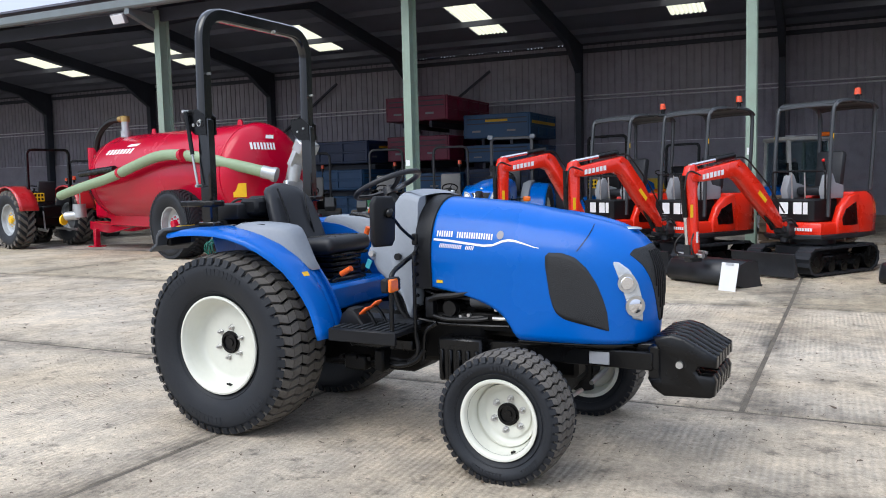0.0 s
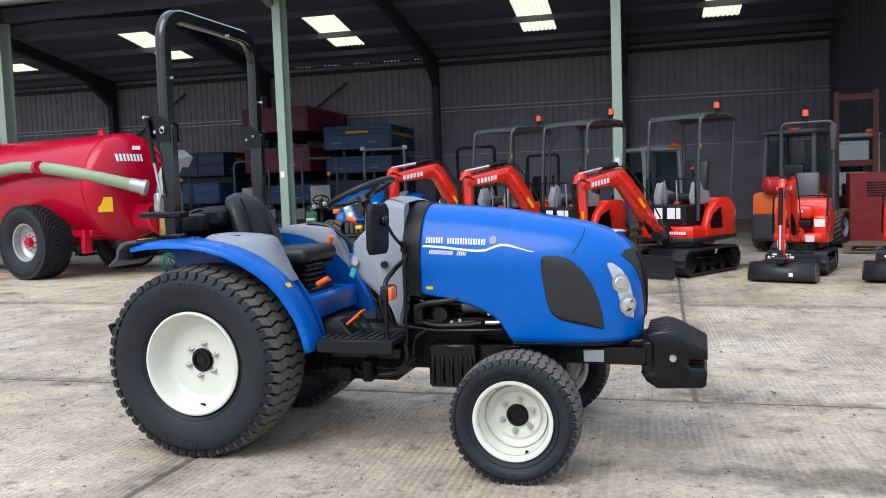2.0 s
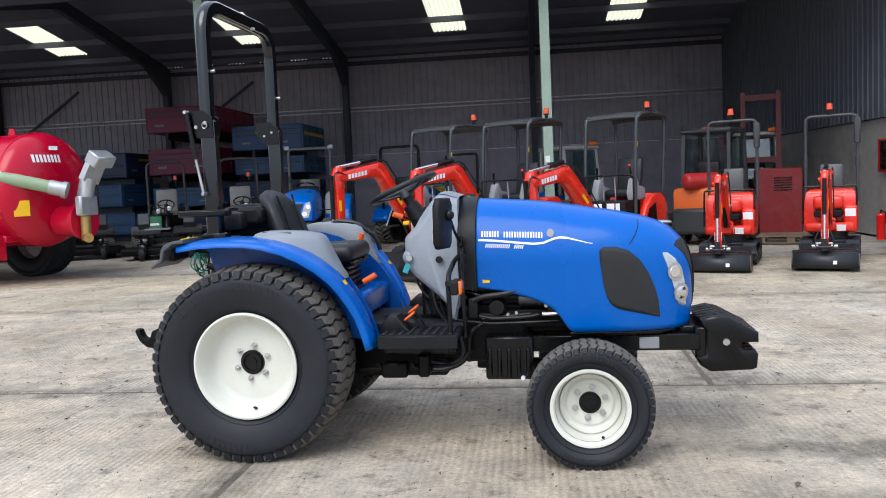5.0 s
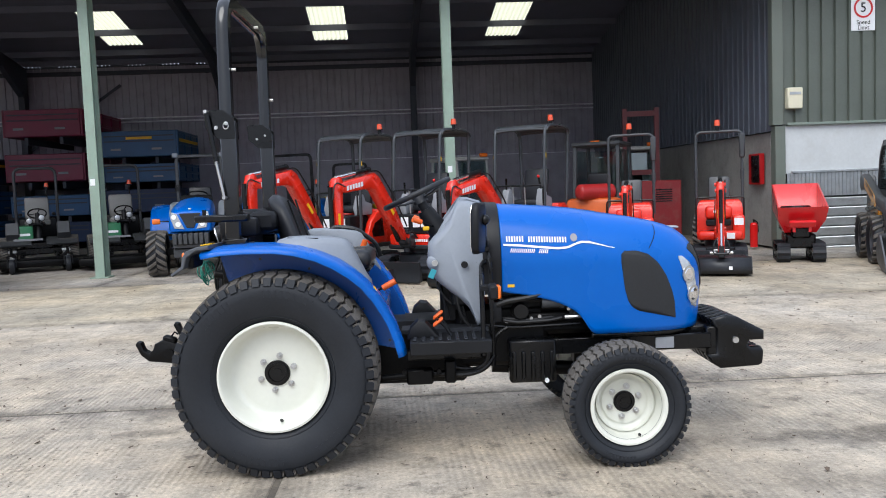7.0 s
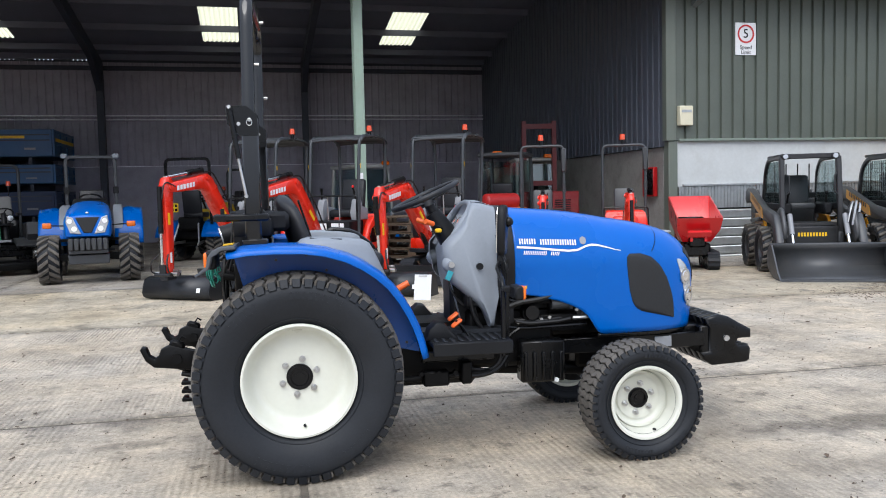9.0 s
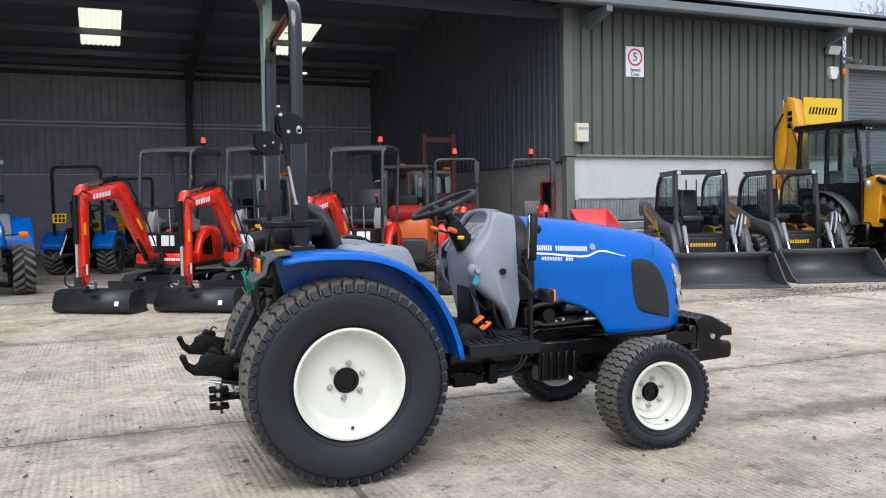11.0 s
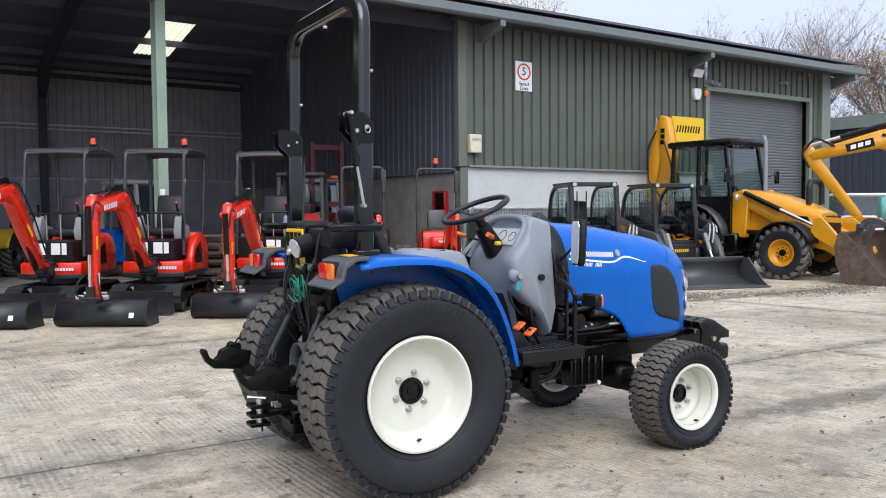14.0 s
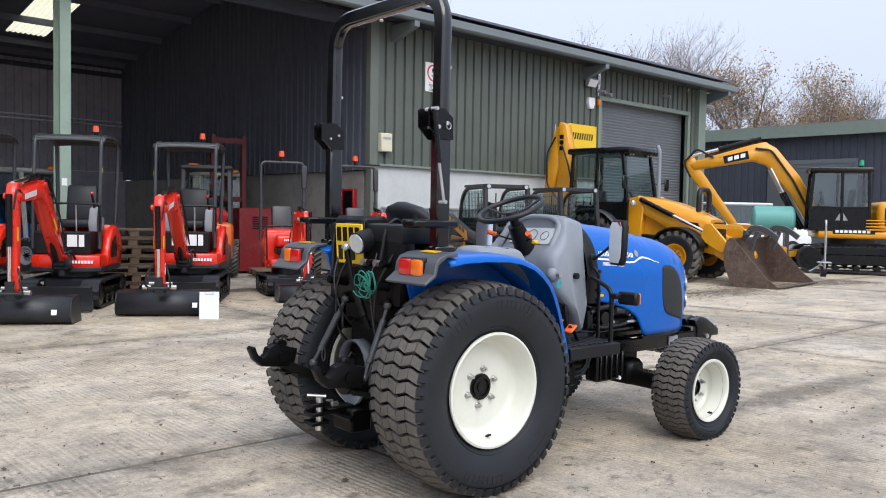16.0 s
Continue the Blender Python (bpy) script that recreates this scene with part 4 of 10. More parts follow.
grid_sheet(bm, rows)
part("bonnet_band", bm, PLASTIC, tractor, "dark grey plastic band behind the bonnet", sharp=50)

COWL = [(1.055, 1.318), (0.985, 1.340), (0.948, 1.343), (0.925, 1.325), (0.905, 1.285), (0.885, 1.24), (0.84, 1.19), (0.80, 1.155), (0.767, 1.118), (0.765, 1.06), (0.778, 1.0), (0.785, 0.955), (0.805, 0.92), (0.865, 0.868), (0.93, 0.812), (0.975, 0.765), (1.0, 0.71), (1.012, 0.672), (1.034, 0.672), (1.055, 0.80)]
for sgn in (-1, 1):
    bm = B()
    cx = 0.96
    outer, inner = [], []
    n = len(COWL)
    rings = []
    for k, (ins, yy) in enumerate(((0.0, 0.20), (0.0, 0.245), (0.004, 0.266), (0.014, 0.285), (0.04, 0.300))):
        ring = []
        for x, z in COWL:
            d = Vector((x - cx, 0, z - 1.02))
            f = 1 - ins / max(0.12, d.length)
            yz = yy * (1 - 0.22 * max(0, (z - 1.15) / 0.2) ** 1.5)
            xx = cx + d.x * f if x < 1.05 else x
            ring.append(bm.verts.new((xx, sgn * yz, 1.02 + d.z * f)))
        rings.append(ring)
    for r0, r1 in zip(rings, rings[1:]):
        for j in range(n):
            bm.faces.new((r0[j], r0[(j + 1) % n], r1[(j + 1) % n], r1[j]))
    bm.faces.new(rings[-1])
    part("console_side", bm, GREY, tractor, "grey moulded console side panel", sharp=40)
    bm = B()
    cyl(bm, (0.955, sgn * 0.292, 1.005), (0.955, sgn * 0.312, 1.005), 0.018, 16)
    part("knob", bm, PLASTIC, tractor)
    bm = B()
    ball(bm, (0.80, sgn * 0.27, 1.02), 0.045, 14, (1, 0.7, 1))
    part("console_boss", bm, GREY, tractor)
bm = B()
grid_sheet(bm, [[(x, y, z + 0.012 * math.cos(y / 0.205 * 1.57)) for y in (-0.205, -0.12, -0.06, 0, 0.06, 0.12, 0.205)] for x, z in ((1.056, 1.320), (0.985, 1.343), (0.948, 1.343), (0.935, 1.325), (0.94, 1.295), (0.93, 1.262))])
part("console_hood", bm, GREY, tractor, "grey instrument hood")
bm = B()
grid_sheet(bm, [[(x, y, z) for y in (-0.205, 0, 0.205)] for x, z in ((0.93, 1.262), (0.875, 1.185), (0.83, 1.135), (0.80, 1.08), (0.81, 0.95), (0.87, 0.70))])
part("dash", bm, GREY, tractor)
bm = B()
box(bm, (0.898, 0, 1.226), (0.010, 0.33, 0.115), rot=(0, 35, 0), bevel=0.004)
clus = part("instrument_panel", bm, PANELWHITE, tractor, "pale clear-faced instrument panel")
for y, rr in ((-0.105, 0.030), (0.0, 0.040), (0.105, 0.030)):
    bm = B()
    c0, ax = Vector((0.8935, y, 1.2300)), Vector((-0.819, 0, 0.574))
    u, w = Vector((0, 1, 0)), Vector((0.574, 0, 0.819))
    tube(bm, [c0 + u * (rr * math.cos(k * 0.3491)) + w * (rr * math.sin(k * 0.3491)) for k in range(18)], 0.0022, 6, closed=True)
    part("dial_ring", bm, MIDGREY, clus)
    bm = B()
    bar(bm, [c0, c0 + u * rr * 0.6 + w * rr * 0.5], 0.003, 0.002, 0.0005)
    part("needle", bm, ORANGE, clus)
bm = B()
tube(bm, smooth_path([(0.80, -0.215, 1.10), (0.86, -0.215, 1.21), (0.925, -0.205, 1.295), (0.950, -0.12, 1.332), (0.955, 0.0, 1.338), (0.950, 0.12, 1.332), (0.925, 0.205, 1.295), (0.86, 0.215, 1.21), (0.80, 0.215, 1.10)], 0.06, 6), 0.020, 10)
part("hood_rim", bm, GREY, tractor, "rounded grey rim of the instrument hood")

# --- steering ---
SWC = Vector((0.715, 0, 1.382))
tilt = Euler((0, radians(-23), 0)).to_matrix()
sw = new("steering_wheel")
sw.parent = tractor
bm = B()
tube(bm, [SWC + tilt @ Vector((0.19 * math.cos(t * 0.1745), 0.19 * math.sin(t * 0.1745), 0)) for t in range(36)], 0.0155, 10, closed=True)
part("wheel_rim", bm, VINYL, sw)
bm = B()
for a in (90, 210, 330):
    e = SWC + tilt @ Vector((0.185 * math.cos(radians(a)), 0.185 * math.sin(radians(a)), 0))
    c0 = SWC + tilt @ Vector((0.02 * math.cos(radians(a)), 0.02 * math.sin(radians(a)), -0.035))
    bar(bm, [c0, (c0 + e) / 2 + tilt @ Vector((0, 0, -0.008)), e], 0.03, 0.012)
part("spoke", bm, VINYL, sw)
bm = B()
cyl(bm, SWC + tilt @ Vector((0, 0, -0.055)), SWC + tilt @ Vector((0, 0, -0.012)), 0.045, 20, 0.035)
part("wheel_hub", bm, VINYL, sw)
bm = B()
cyl(bm, SWC + tilt @ Vector((0, 0, -0.05)), (0.86, 0, 1.12), 0.028, 14)
cyl(bm, SWC + tilt @ Vector((0, 0, -0.10)), (0.85, 0, 1.14), 0.045, 14, 0.065)
part("steering_column", bm, PLASTIC, tractor)
for y, z1 in ((-0.10, 1.235), (0.10, 1.22)):
    bm = B()
    tube(bm, [(0.80, y * 0.5, 1.20), (0.77, y * 1.1, 1.215), (0.72, y * 1.5, 1.235)], 0.006, 8)
    part("stalk", bm, BLACK, tractor)
    bm = B()
    tube(bm, [(0.735, y * 1.42, 1.230), (0.69, y * 1.66, 1.246)], 0.0145, 10)
    part("stalk_grip", bm, ORANGE, tractor, "orange lever grip")
bm = B()
box(bm, (0.76, -0.16, 1.195), (0.035, 0.03, 0.022), bevel=0.005)
part("switch", bm, YELLOWDECAL, tractor)

# --- fenders ---
FEN = [(-0.315, 1.146), (-0.22, 1.160), (-0.10, 1.164), (0.04, 1.160), (0.14, 1.145), (0.24, 1.113), (0.32, 1.072), (0.397, 1.018), (0.46, 0.958), (0.512, 0.888), (0.553, 0.818), (0.587, 0.748), (0.615, 0.665), (0.634, 0.584)]
for sgn in (-1, 1):
    fen = new("fender")
    fen.parent = tractor
    bm = B()
    rows = []
    fpath = [Vector((FEN[i][0] + (FEN[i + 1][0] - FEN[i][0]) * t, 0, FEN[i][1] + (FEN[i + 1][1] - FEN[i][1]) * t)) for i in range(len(FEN) - 1) for t in (0, 0.5)] + [Vector((FEN[-1][0], 0, FEN[-1][1]))]
    prof = [(0.335, -0.012), (0.37, 0.0), (0.44, 0.006), (0.55, 0.006), (0.64, 0.0), (0.676, -0.006), (0.690, -0.016), (0.692, -0.030), (0.682, -0.030)]
    for i, p in enumerate(fpath):
        a, c = fpath[max(0, i - 1)], fpath[min(len(fpath) - 1, i + 1)]
        t = (c - a).normalized()
        nr = Vector((-t.z, 0, t.x))
        yo = curve_at([(0.15, 0.692), (0.29, 0.668), (0.40, 0.635), (0.51, 0.592), (0.59, 0.562), (0.634, 0.558)], p.x)
        yi = curve_at([(0.10, 0.340), (0.25, 0.395), (0.40, 0.440), (0.53, 0.415), (0.634, 0.41)], p.x)
        rows.append([(p.x + nr.x * d, sgn * (yi + (y - 0.335) / 0.357 * (yo - yi)), p.z + nr.z * d) for y, d in prof])
    grid_sheet(bm, rows)
    top = part("fender_skin", bm, BLUE, fen, "blue curved mudguard", sharp=60)
    q = top.modifiers.new("thickness", "SOLIDIFY")
    q.thickness, q.offset = 0.006, 0
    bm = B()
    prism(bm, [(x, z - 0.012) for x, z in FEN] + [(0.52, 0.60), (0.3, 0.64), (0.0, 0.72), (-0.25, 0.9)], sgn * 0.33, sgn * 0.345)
    part("inner_panel", bm, BLUESHADE, fen, "blue inner mudguard panel")
    bm = B()
    rows = []
    for p in fpath:
        yi = curve_at([(0.10, 0.340), (0.25, 0.395), (0.40, 0.440), (0.53, 0.415), (0.634, 0.41)], p.x)
        rows.append([(p.x - 0.004, sgn * (yi + 0.02), p.z - 0.014), (p.x - 0.012, sgn * 0.337, p.z - 0.022)])
    grid_sheet(bm, rows)
    web = part("fender_web", bm, BLUE, fen)
    q = web.modifiers.new("thickness", "SOLIDIFY")
    q.thickness, q.offset = 0.005, 0
    # console on top
    bm = B()
    rings = []
    for x, zt, zb, yo in ((0.01, 1.168, 1.14, 0.50), (0.025, 1.182, 1.14, 0.515), (0.06, 1.192, 1.14, 0.525), (0.14, 1.192, 1.13, 0.53), (0.26, 1.184, 1.090, 0.508), (0.335, 1.172, 1.048, 0.480), (0.364, 1.156, 1.030, 0.468), (0.386, 1.118, 1.012, 0.460), (0.415, 1.055, 0.988, 0.445), (0.448, 0.985, 0.955, 0.420), (0.472, 0.950, 0.930, 0.39)):
        ring = [(0.338, zb), (0.338, zt - 0.008), (0.346, zt), (yo - 0.035, zt), (yo - 0.012, zt - 0.008), (yo + 0.006, max(zb, zt - 0.03)), (yo + 0.018, zb)]
        rings.append([(x, sgn * yy, zz) for yy, zz in ring])
    loft_poly(bm, rings)
    part("side_console", bm, GREY, fen, "grey plastic side console", sharp=50)
    bm = B()
    for k in range(2):
        box(bm, (0.105 + 0.085 * k, sgn * 0.44, 1.1875 - 0.004 * k), (0.07, 0.12, 0.006), rot=(0, 3, 0), bevel=0.002)
    part("tray", bm, PLASTIC, fen)
    # rear lamp carrier
    bm = B()
    prism(bm, [(-0.27, 1.178), (-0.33, 1.172), (-0.375, 1.156), (-0.395, 1.128), (-0.402, 1.085), (-0.455, 1.045), (-0.448, 1.036), (-0.39, 1.072), (-0.375, 1.125), (-0.33, 1.155), (-0.27, 1.160)], sgn * 0.40, sgn * 0.695, bevel=0.004)
    part("lamp_carrier", bm, MIDGREY, fen, "mid grey plastic lamp carrier")
    lamp = new("tail_lamp")
    lamp.parent = fen
    bm = B()
    box(bm, (-0.388, sgn * 0.535, 1.108), (0.05, 0.170, 0.086), bevel=0.01)
    part("housing", bm, PLASTIC, lamp)
    bm = B()
    box(bm, (-0.408, sgn * 0.498, 1.108), (0.03, 0.090, 0.074), bevel=0.010, seg=2)
    part("red_lens", bm, REDLENS, lamp)
    bm = B()
    box(bm, (-0.407, sgn * 0.580, 1.108), (0.031, 0.074, 0.074), bevel=0.010, seg=2)
    part("amber_lens", bm, AMBER, lamp)
    for c, s3, r3 in (((-0.31, sgn * 0.55, 1.1775), (0.045, 0.10, 0.004), (0, -5, 0)), ((0.505, sgn * 0.50, 0.909), (0.055, 0.05, 0.004), (0, 57, 0))):
        bm = B()
        box(bm, c, s3, rot=r3)
        part("warning_label", bm, YELLOWDECAL, fen)
    for x, z in ((0.15, 1.02), (0.05, 1.10), (-0.1, 1.08), (0.42, 0.80), (0.55, 0.63)):
        bm = B()
        cyl(bm, (x, sgn * 0.345, z), (x, sgn * 0.353, z), 0.0075, 6)
        part("bolt", bm, DGREY, fen)

# --- seat ---
seat = new("driver_seat")
seat.parent = tractor
bm = B()
rows = []
for i in range(15):
    t = i / 14
    z = 1.045 + 0.362 * t
    x = 0.045 - 0.115 * t
    hw = max(0.03, 0.222 * (1 - 0.10 * t) * max(0.0, 1 - t ** 5.5) ** 0.42)
    th = 0.058 * (1 - 0.15 * t) * (1 if t < 0.85 else max(0.3, 1 - ((t - 0.85) / 0.15) ** 2.5 * 0.7))
    ring = []
    for k in range(20):
        a = 2 * math.pi * k / 20
        cy, sx = math.cos(a), math.sin(a)
        yy = hw * math.copysign(abs(cy) ** 0.6, cy)
        xx = th * math.copysign(abs(sx) ** 0.7, sx) + 0.05 * (yy / 0.215) ** 2 * (1 if t < 0.8 else 0.6)
        ring.append((x + xx, yy, z))
    rows.append(ring + [ring[0]])
vs = grid_sheet(bm, rows)
bmesh.ops.remove_doubles(bm, verts=bm.verts, dist=0.0003)
bmesh.ops.holes_fill(bm, edges=bm.edges)
back = part("backrest", bm, VINYL, seat, "padded black vinyl backrest", sharp=70)
for s in (-1, 1):
    bm = B()
    tube(bm, smooth_path([(0.096, s * 0.115, 1.10), (0.073, s * 0.10, 1.20), (0.048, s * 0.108, 1.28), (0.018, s * 0.125, 1.375)], 0.06), 0.0055, 6)
    part("seam", bm, BLACK, back)
bm = B()
box(bm, (0.27, 0, 1.035), (0.38, 0.43, 0.10), rot=(0, -3, 0), bevel=0.044, seg=4)
part("cushion", bm, VINYL, seat, "padded black vinyl seat cushion", sharp=70)
for s in (-1, 1):
    bm = B()
    tube(bm, smooth_path([(0.42, s * 0.11, 1.092), (0.28, s * 0.115, 1.087), (0.14, s * 0.11, 1.077)], 0.05), 0.006, 6)
    part("piping", bm, BLACK, seat)
for z in (0.87, 0.90, 0.93, 0.96):
    bm = B()
    box(bm, (0.26, 0, z), (0.32, 0.30, 0.026), bevel=0.011, seg=2)
    part("bellows_fold", bm, BLACK, seat)
bm = B()
box(bm, (0.26, 0, 0.835), (0.36, 0.34, 0.04), bevel=0.01)
box(bm, (0.24, 0, 0.90), (0.26, 0.24, 0.16), bevel=0.01)
part("suspension_base", bm, BLACK, seat, "black seat suspension")
bm = B()
box(bm, (0.27, 0, 0.985), (0.36, 0.36, 0.02), bevel=0.006)
part("seat_pan", bm, BLACK, seat)
bm = B()
box(bm, (0.22, 0, 0.76), (0.62, 0.64, 0.14), bevel=0.02)
deck = part("seat_deck", bm, BLUE, tractor)
bm = B()
box(bm, (0.40, -0.3215, 0.79), (0.05, 0.003, 0.045), bevel=0.0008)
part("warning_label", bm, YELLOWDECAL, deck)
for p0, p1, g in (((0.33, 0.27, 0.96), (0.375, 0.27, 1.075), (0.395, 0.27, 1.122)), ((0.43, -0.19, 0.85), (0.515, -0.20, 0.886), (0.585, -0.20, 0.922))):
    bm = B()
    tube(bm, [p0, p1], 0.006, 8)
    part("lever", bm, BLACK, tractor)
    bm = B()
    tube(bm, [p1, g], 0.017, 10)
    part("lever_grip", bm, ORANGE, tractor, "orange lever grip")
bm = B()
tube(bm, smooth_path([(0.16, 0.39, 1.165), (0.20, 0.39, 1.20), (0.33, 0.39, 1.185), (0.45, 0.39, 1.09), (0.47, 0.39, 1.01)], 0.05), 0.014, 8)
part("grab_rail", bm, BLACK, tractor)

# --- platform, underside ---
for sgn in (-1, 1):
    bm = B()
    box(bm, (0.865, sgn * 0.40, 0.632), (0.41, 0.26, 0.03), bevel=0.006)
    box(bm, (0.865, sgn * 0.53, 0.612), (0.41, 0.020, 0.065), bevel=0.004)
    plat = part("footplate", bm, PLASTIC, tractor, "black ribbed footplate")
    bm = B()
    for k in range(9):
        box(bm, (0.685 + k * 0.043, sgn * 0.40, 0.650), (0.020, 0.23, 0.008), bevel=0.003)
    part("tread_rib", bm, RUBBER, plat)
    bm = B()
    prism(bm, [(0.64, 0.64), (0.66, 0.70), (0.70, 0.735), (0.74, 0.73), (0.80, 0.66), (0.82, 0.64)], sgn * 0.30, sgn * 0.42, bevel=0.015, seg=2)
    part("floor_hump", bm, PLASTIC, tractor)
bm = B()
box(bm, (0.84, 0, 0.66), (0.46, 0.6, 0.02))
part("floor_mat", bm, RUBBER, tractor, "black rubber floor mat")
bm = B()
box(bm, (1.03, 0, 0.82), (0.03, 0.55, 0.40), bevel=0.006)
part("firewall", bm, BLACK, tractor, "black firewall below the console")
bm = B()
box(bm, (0.90, -0.02, 0.84), (0.16, 0.24, 0.34), bevel=0.02)
box(bm, (0.93, -0.20, 0.86), (0.10, 0.10, 0.16), bevel=0.012)
part("pedestal", bm, PLASTIC, tractor)
for pts, r in (([(0.95, -0.24, 0.92), (0.90, -0.27, 0.84), (0.93, -0.26, 0.72), (0.98, -0.25, 0.66)], 0.010), ([(0.98, -0.20, 0.95), (0.93, -0.23, 0.80), (0.96, -0.22, 0.68)], 0.008), ([(0.82, -0.18, 0.98), (0.80, -0.20, 0.90), (0.86, -0.22, 0.80), (0.94, -0.22, 0.76)], 0.007)):
    bm = B()
    tube(bm, smooth_path(pts, 0.05), r, 8)
    part("hose", bm, HOSEBLK, tractor)
KEYTAG = mat("teal_key_tag", (0.03, 0.30, 0.36), 0.5, 0, 0.1, 20)
bm = B()
cyl(bm, (0.80, -0.30, 1.02), (0.80, -0.325, 1.02), 0.016, 12)
part("ignition_switch", bm, STEEL, tractor)
bm = B()
box(bm, (0.785, -0.325, 0.965), (0.030, 0.006, 0.05), rot=(0, 25, 0), bevel=0.002)
part("key_tag", bm, KEYTAG, tractor, "teal key tag hanging from the ignition")
for y, z in ((-0.40, 0.735), (-0.30, 0.755)):
    bm = B()
    bar(bm, [(0.87, y, 0.65), (0.84, y, 0.70), (0.80, y, 0.74)], 0.025, 0.012)
    part("pedal_arm", bm, BLACK, tractor)
    bm = B()
    box(bm, (0.805, y, z - 0.01), (0.065, 0.062, 0.014), rot=(0, -38, 0), bevel=0.006)
    part("pedal", bm, ORANGE, tractor, "orange pedal pad")
bm = B()
box(bm, (0.35, 0, 0.52), (1.25, 0.34, 0.34), bevel=0.04)
box(bm, (0.0, 0, 0.53), (0.30, 0.62, 0.22), bevel=0.05)
cyl(bm, (0, -0.42, 0.515), (0, 0.42, 0.515), 0.075, 20)
box(bm, (1.15, 0, 0.60), (0.5, 0.36, 0.34), bevel=0.03)
part("transmission", bm, CAST, tractor, "black cast transmission housing")
bm = B()
box(bm, (1.5, 0, 0.80), (0.75, 0.34, 0.42), bevel=0.03)
for k in range(4):
    box(bm, (1.24 + k * 0.13, -0.20, 0.86), (0.075, 0.06, 0.10), bevel=0.012)
cyl(bm, (1.245, -0.18, 0.735), (1.245, -0.25, 0.735), 0.045, 18)
cyl(bm, (1.36, -0.20, 0.755), (1.50, -0.20, 0.755), 0.035, 14)
box(bm, (1.40, -0.22, 0.70), (0.24, 0.05, 0.05), bevel=0.01)
part("engine", bm, CAST, tractor, "black engine block")
for pts, r, m in (([(1.08, -0.24, 0.83), (1.18, -0.25, 0.79), (1.34, -0.25, 0.80), (1.47, -0.24, 0.775)], 0.012, BLACK), ([(1.02, -0.27, 0.68), (1.2, -0.26, 0.655), (1.47, -0.26, 0.66), (1.56, -0.24, 0.66)], 0.009, BLACK), ([(1.09, -0.29, 0.46), (1.10, -0.29, 0.62), (1.17, -0.28, 0.66)], 0.011, BLACK),
                  ([(0.70, -0.3, 0.44), (0.95, -0.31, 0.42), (1.05, -0.30, 0.45), (1.10, -0.29, 0.52)], 0.014, BLACK), ([(1.2, -0.25, 0.88), (1.28, -0.27, 0.84), (1.36, -0.26, 0.83)], 0.008, STEEL), ([(1.15, -0.22, 0.70), (1.3, -0.26, 0.69), (1.5, -0.22, 0.71)], 0.010, HOSEBLK), ([(1.05, -0.3, 0.60), (1.07, -0.3, 0.50), (1.0, -0.3, 0.44), (0.85, -0.3, 0.47)], 0.012, HOSEBLK)):
    bm = B()
    tube(bm, smooth_path(pts, 0.05), r, 8)
    part("pipe", bm, m, tractor)
for c, s3 in (((1.20, -0.235, 0.845), (0.16, 0.05, 0.035)), ((1.47, -0.225, 0.80), (0.09, 0.05, 0.075)), ((1.54, -0.22, 0.72), (0.07, 0.06, 0.06)), ((1.12, -0.25, 0.74), (0.05, 0.05, 0.11))):
    bm = B()
    box(bm, c, s3, bevel=0.010, seg=2)
    part("engine_cover", bm, PLASTIC, tractor)
bm = B()
cyl(bm, (1.245, -0.245, 0.742), (1.245, -0.285, 0.742), 0.042, 20, 0.038)
part("oil_filter", bm, BLACK, tractor)
bm = B()
cyl(bm, (1.36, -0.245, 0.782), (1.455, -0.245, 0.782), 0.032, 16)
cyl(bm, (1.455, -0.245, 0.782), (1.475, -0.245, 0.782), 0.037, 16)
part("air_hose", bm, DGREY, tractor)
for x, z in ((1.30, 0.70), (1.345, 0.71), (1.50, 0.745), (1.57, 0.765), (1.17, 0.69)):
    bm = B()
    cyl(bm, (x, -0.245, z), (x, -0.268, z), 0.010, 6)
    part("bolt", bm, STEEL, tractor)
for pts, r, m in (([(1.20, -0.235, 0.875), (1.22, -0.26, 0.86), (1.26, -0.265, 0.90), (1.24, -0.25, 0.94)], 0.007, STEEL), ([(1.48, -0.255, 0.70), (1.53, -0.262, 0.70), (1.58, -0.258, 0.705)], 0.011, STEEL), ([(1.12, -0.27, 0.78), (1.17, -0.275, 0.80), (1.30, -0.275, 0.815), (1.38, -0.27, 0.84), (1.47, -0.25, 0.83)], 0.016, HOSEBLK), ([(1.52, -0.24, 0.80), (1.56, -0.25, 0.76), (1.53, -0.25, 0.70)], 0.012, HOSEBLK), ([(1.15, -0.28, 0.70), (1.22, -0.285, 0.685), (1.40, -0.28, 0.69), (1.46, -0.27, 0.70)], 0.010, HOSEBLK)):
    bm = B()
    tube(bm, smooth_path(pts, 0.04), r, 8)
    part("pipe", bm, m, tractor)
bm = B()
box(bm, (1.30, -0.24, 0.475), (0.25, 0.10, 0.23), bevel=0.012)
for k in range(5):
    box(bm, (1.20 + 0.05 * k, -0.295, 0.45), (0.022, 0.02, 0.16), bevel=0.006)
part("side_box", bm, BLACK, tractor, "ribbed black side box")
bm = B()
cyl(bm, (1.37, -0.28, 0.372), (1.37, -0.305, 0.372), 0.012, 10)
part("drain_cap", bm, WHITEDECAL, tractor)
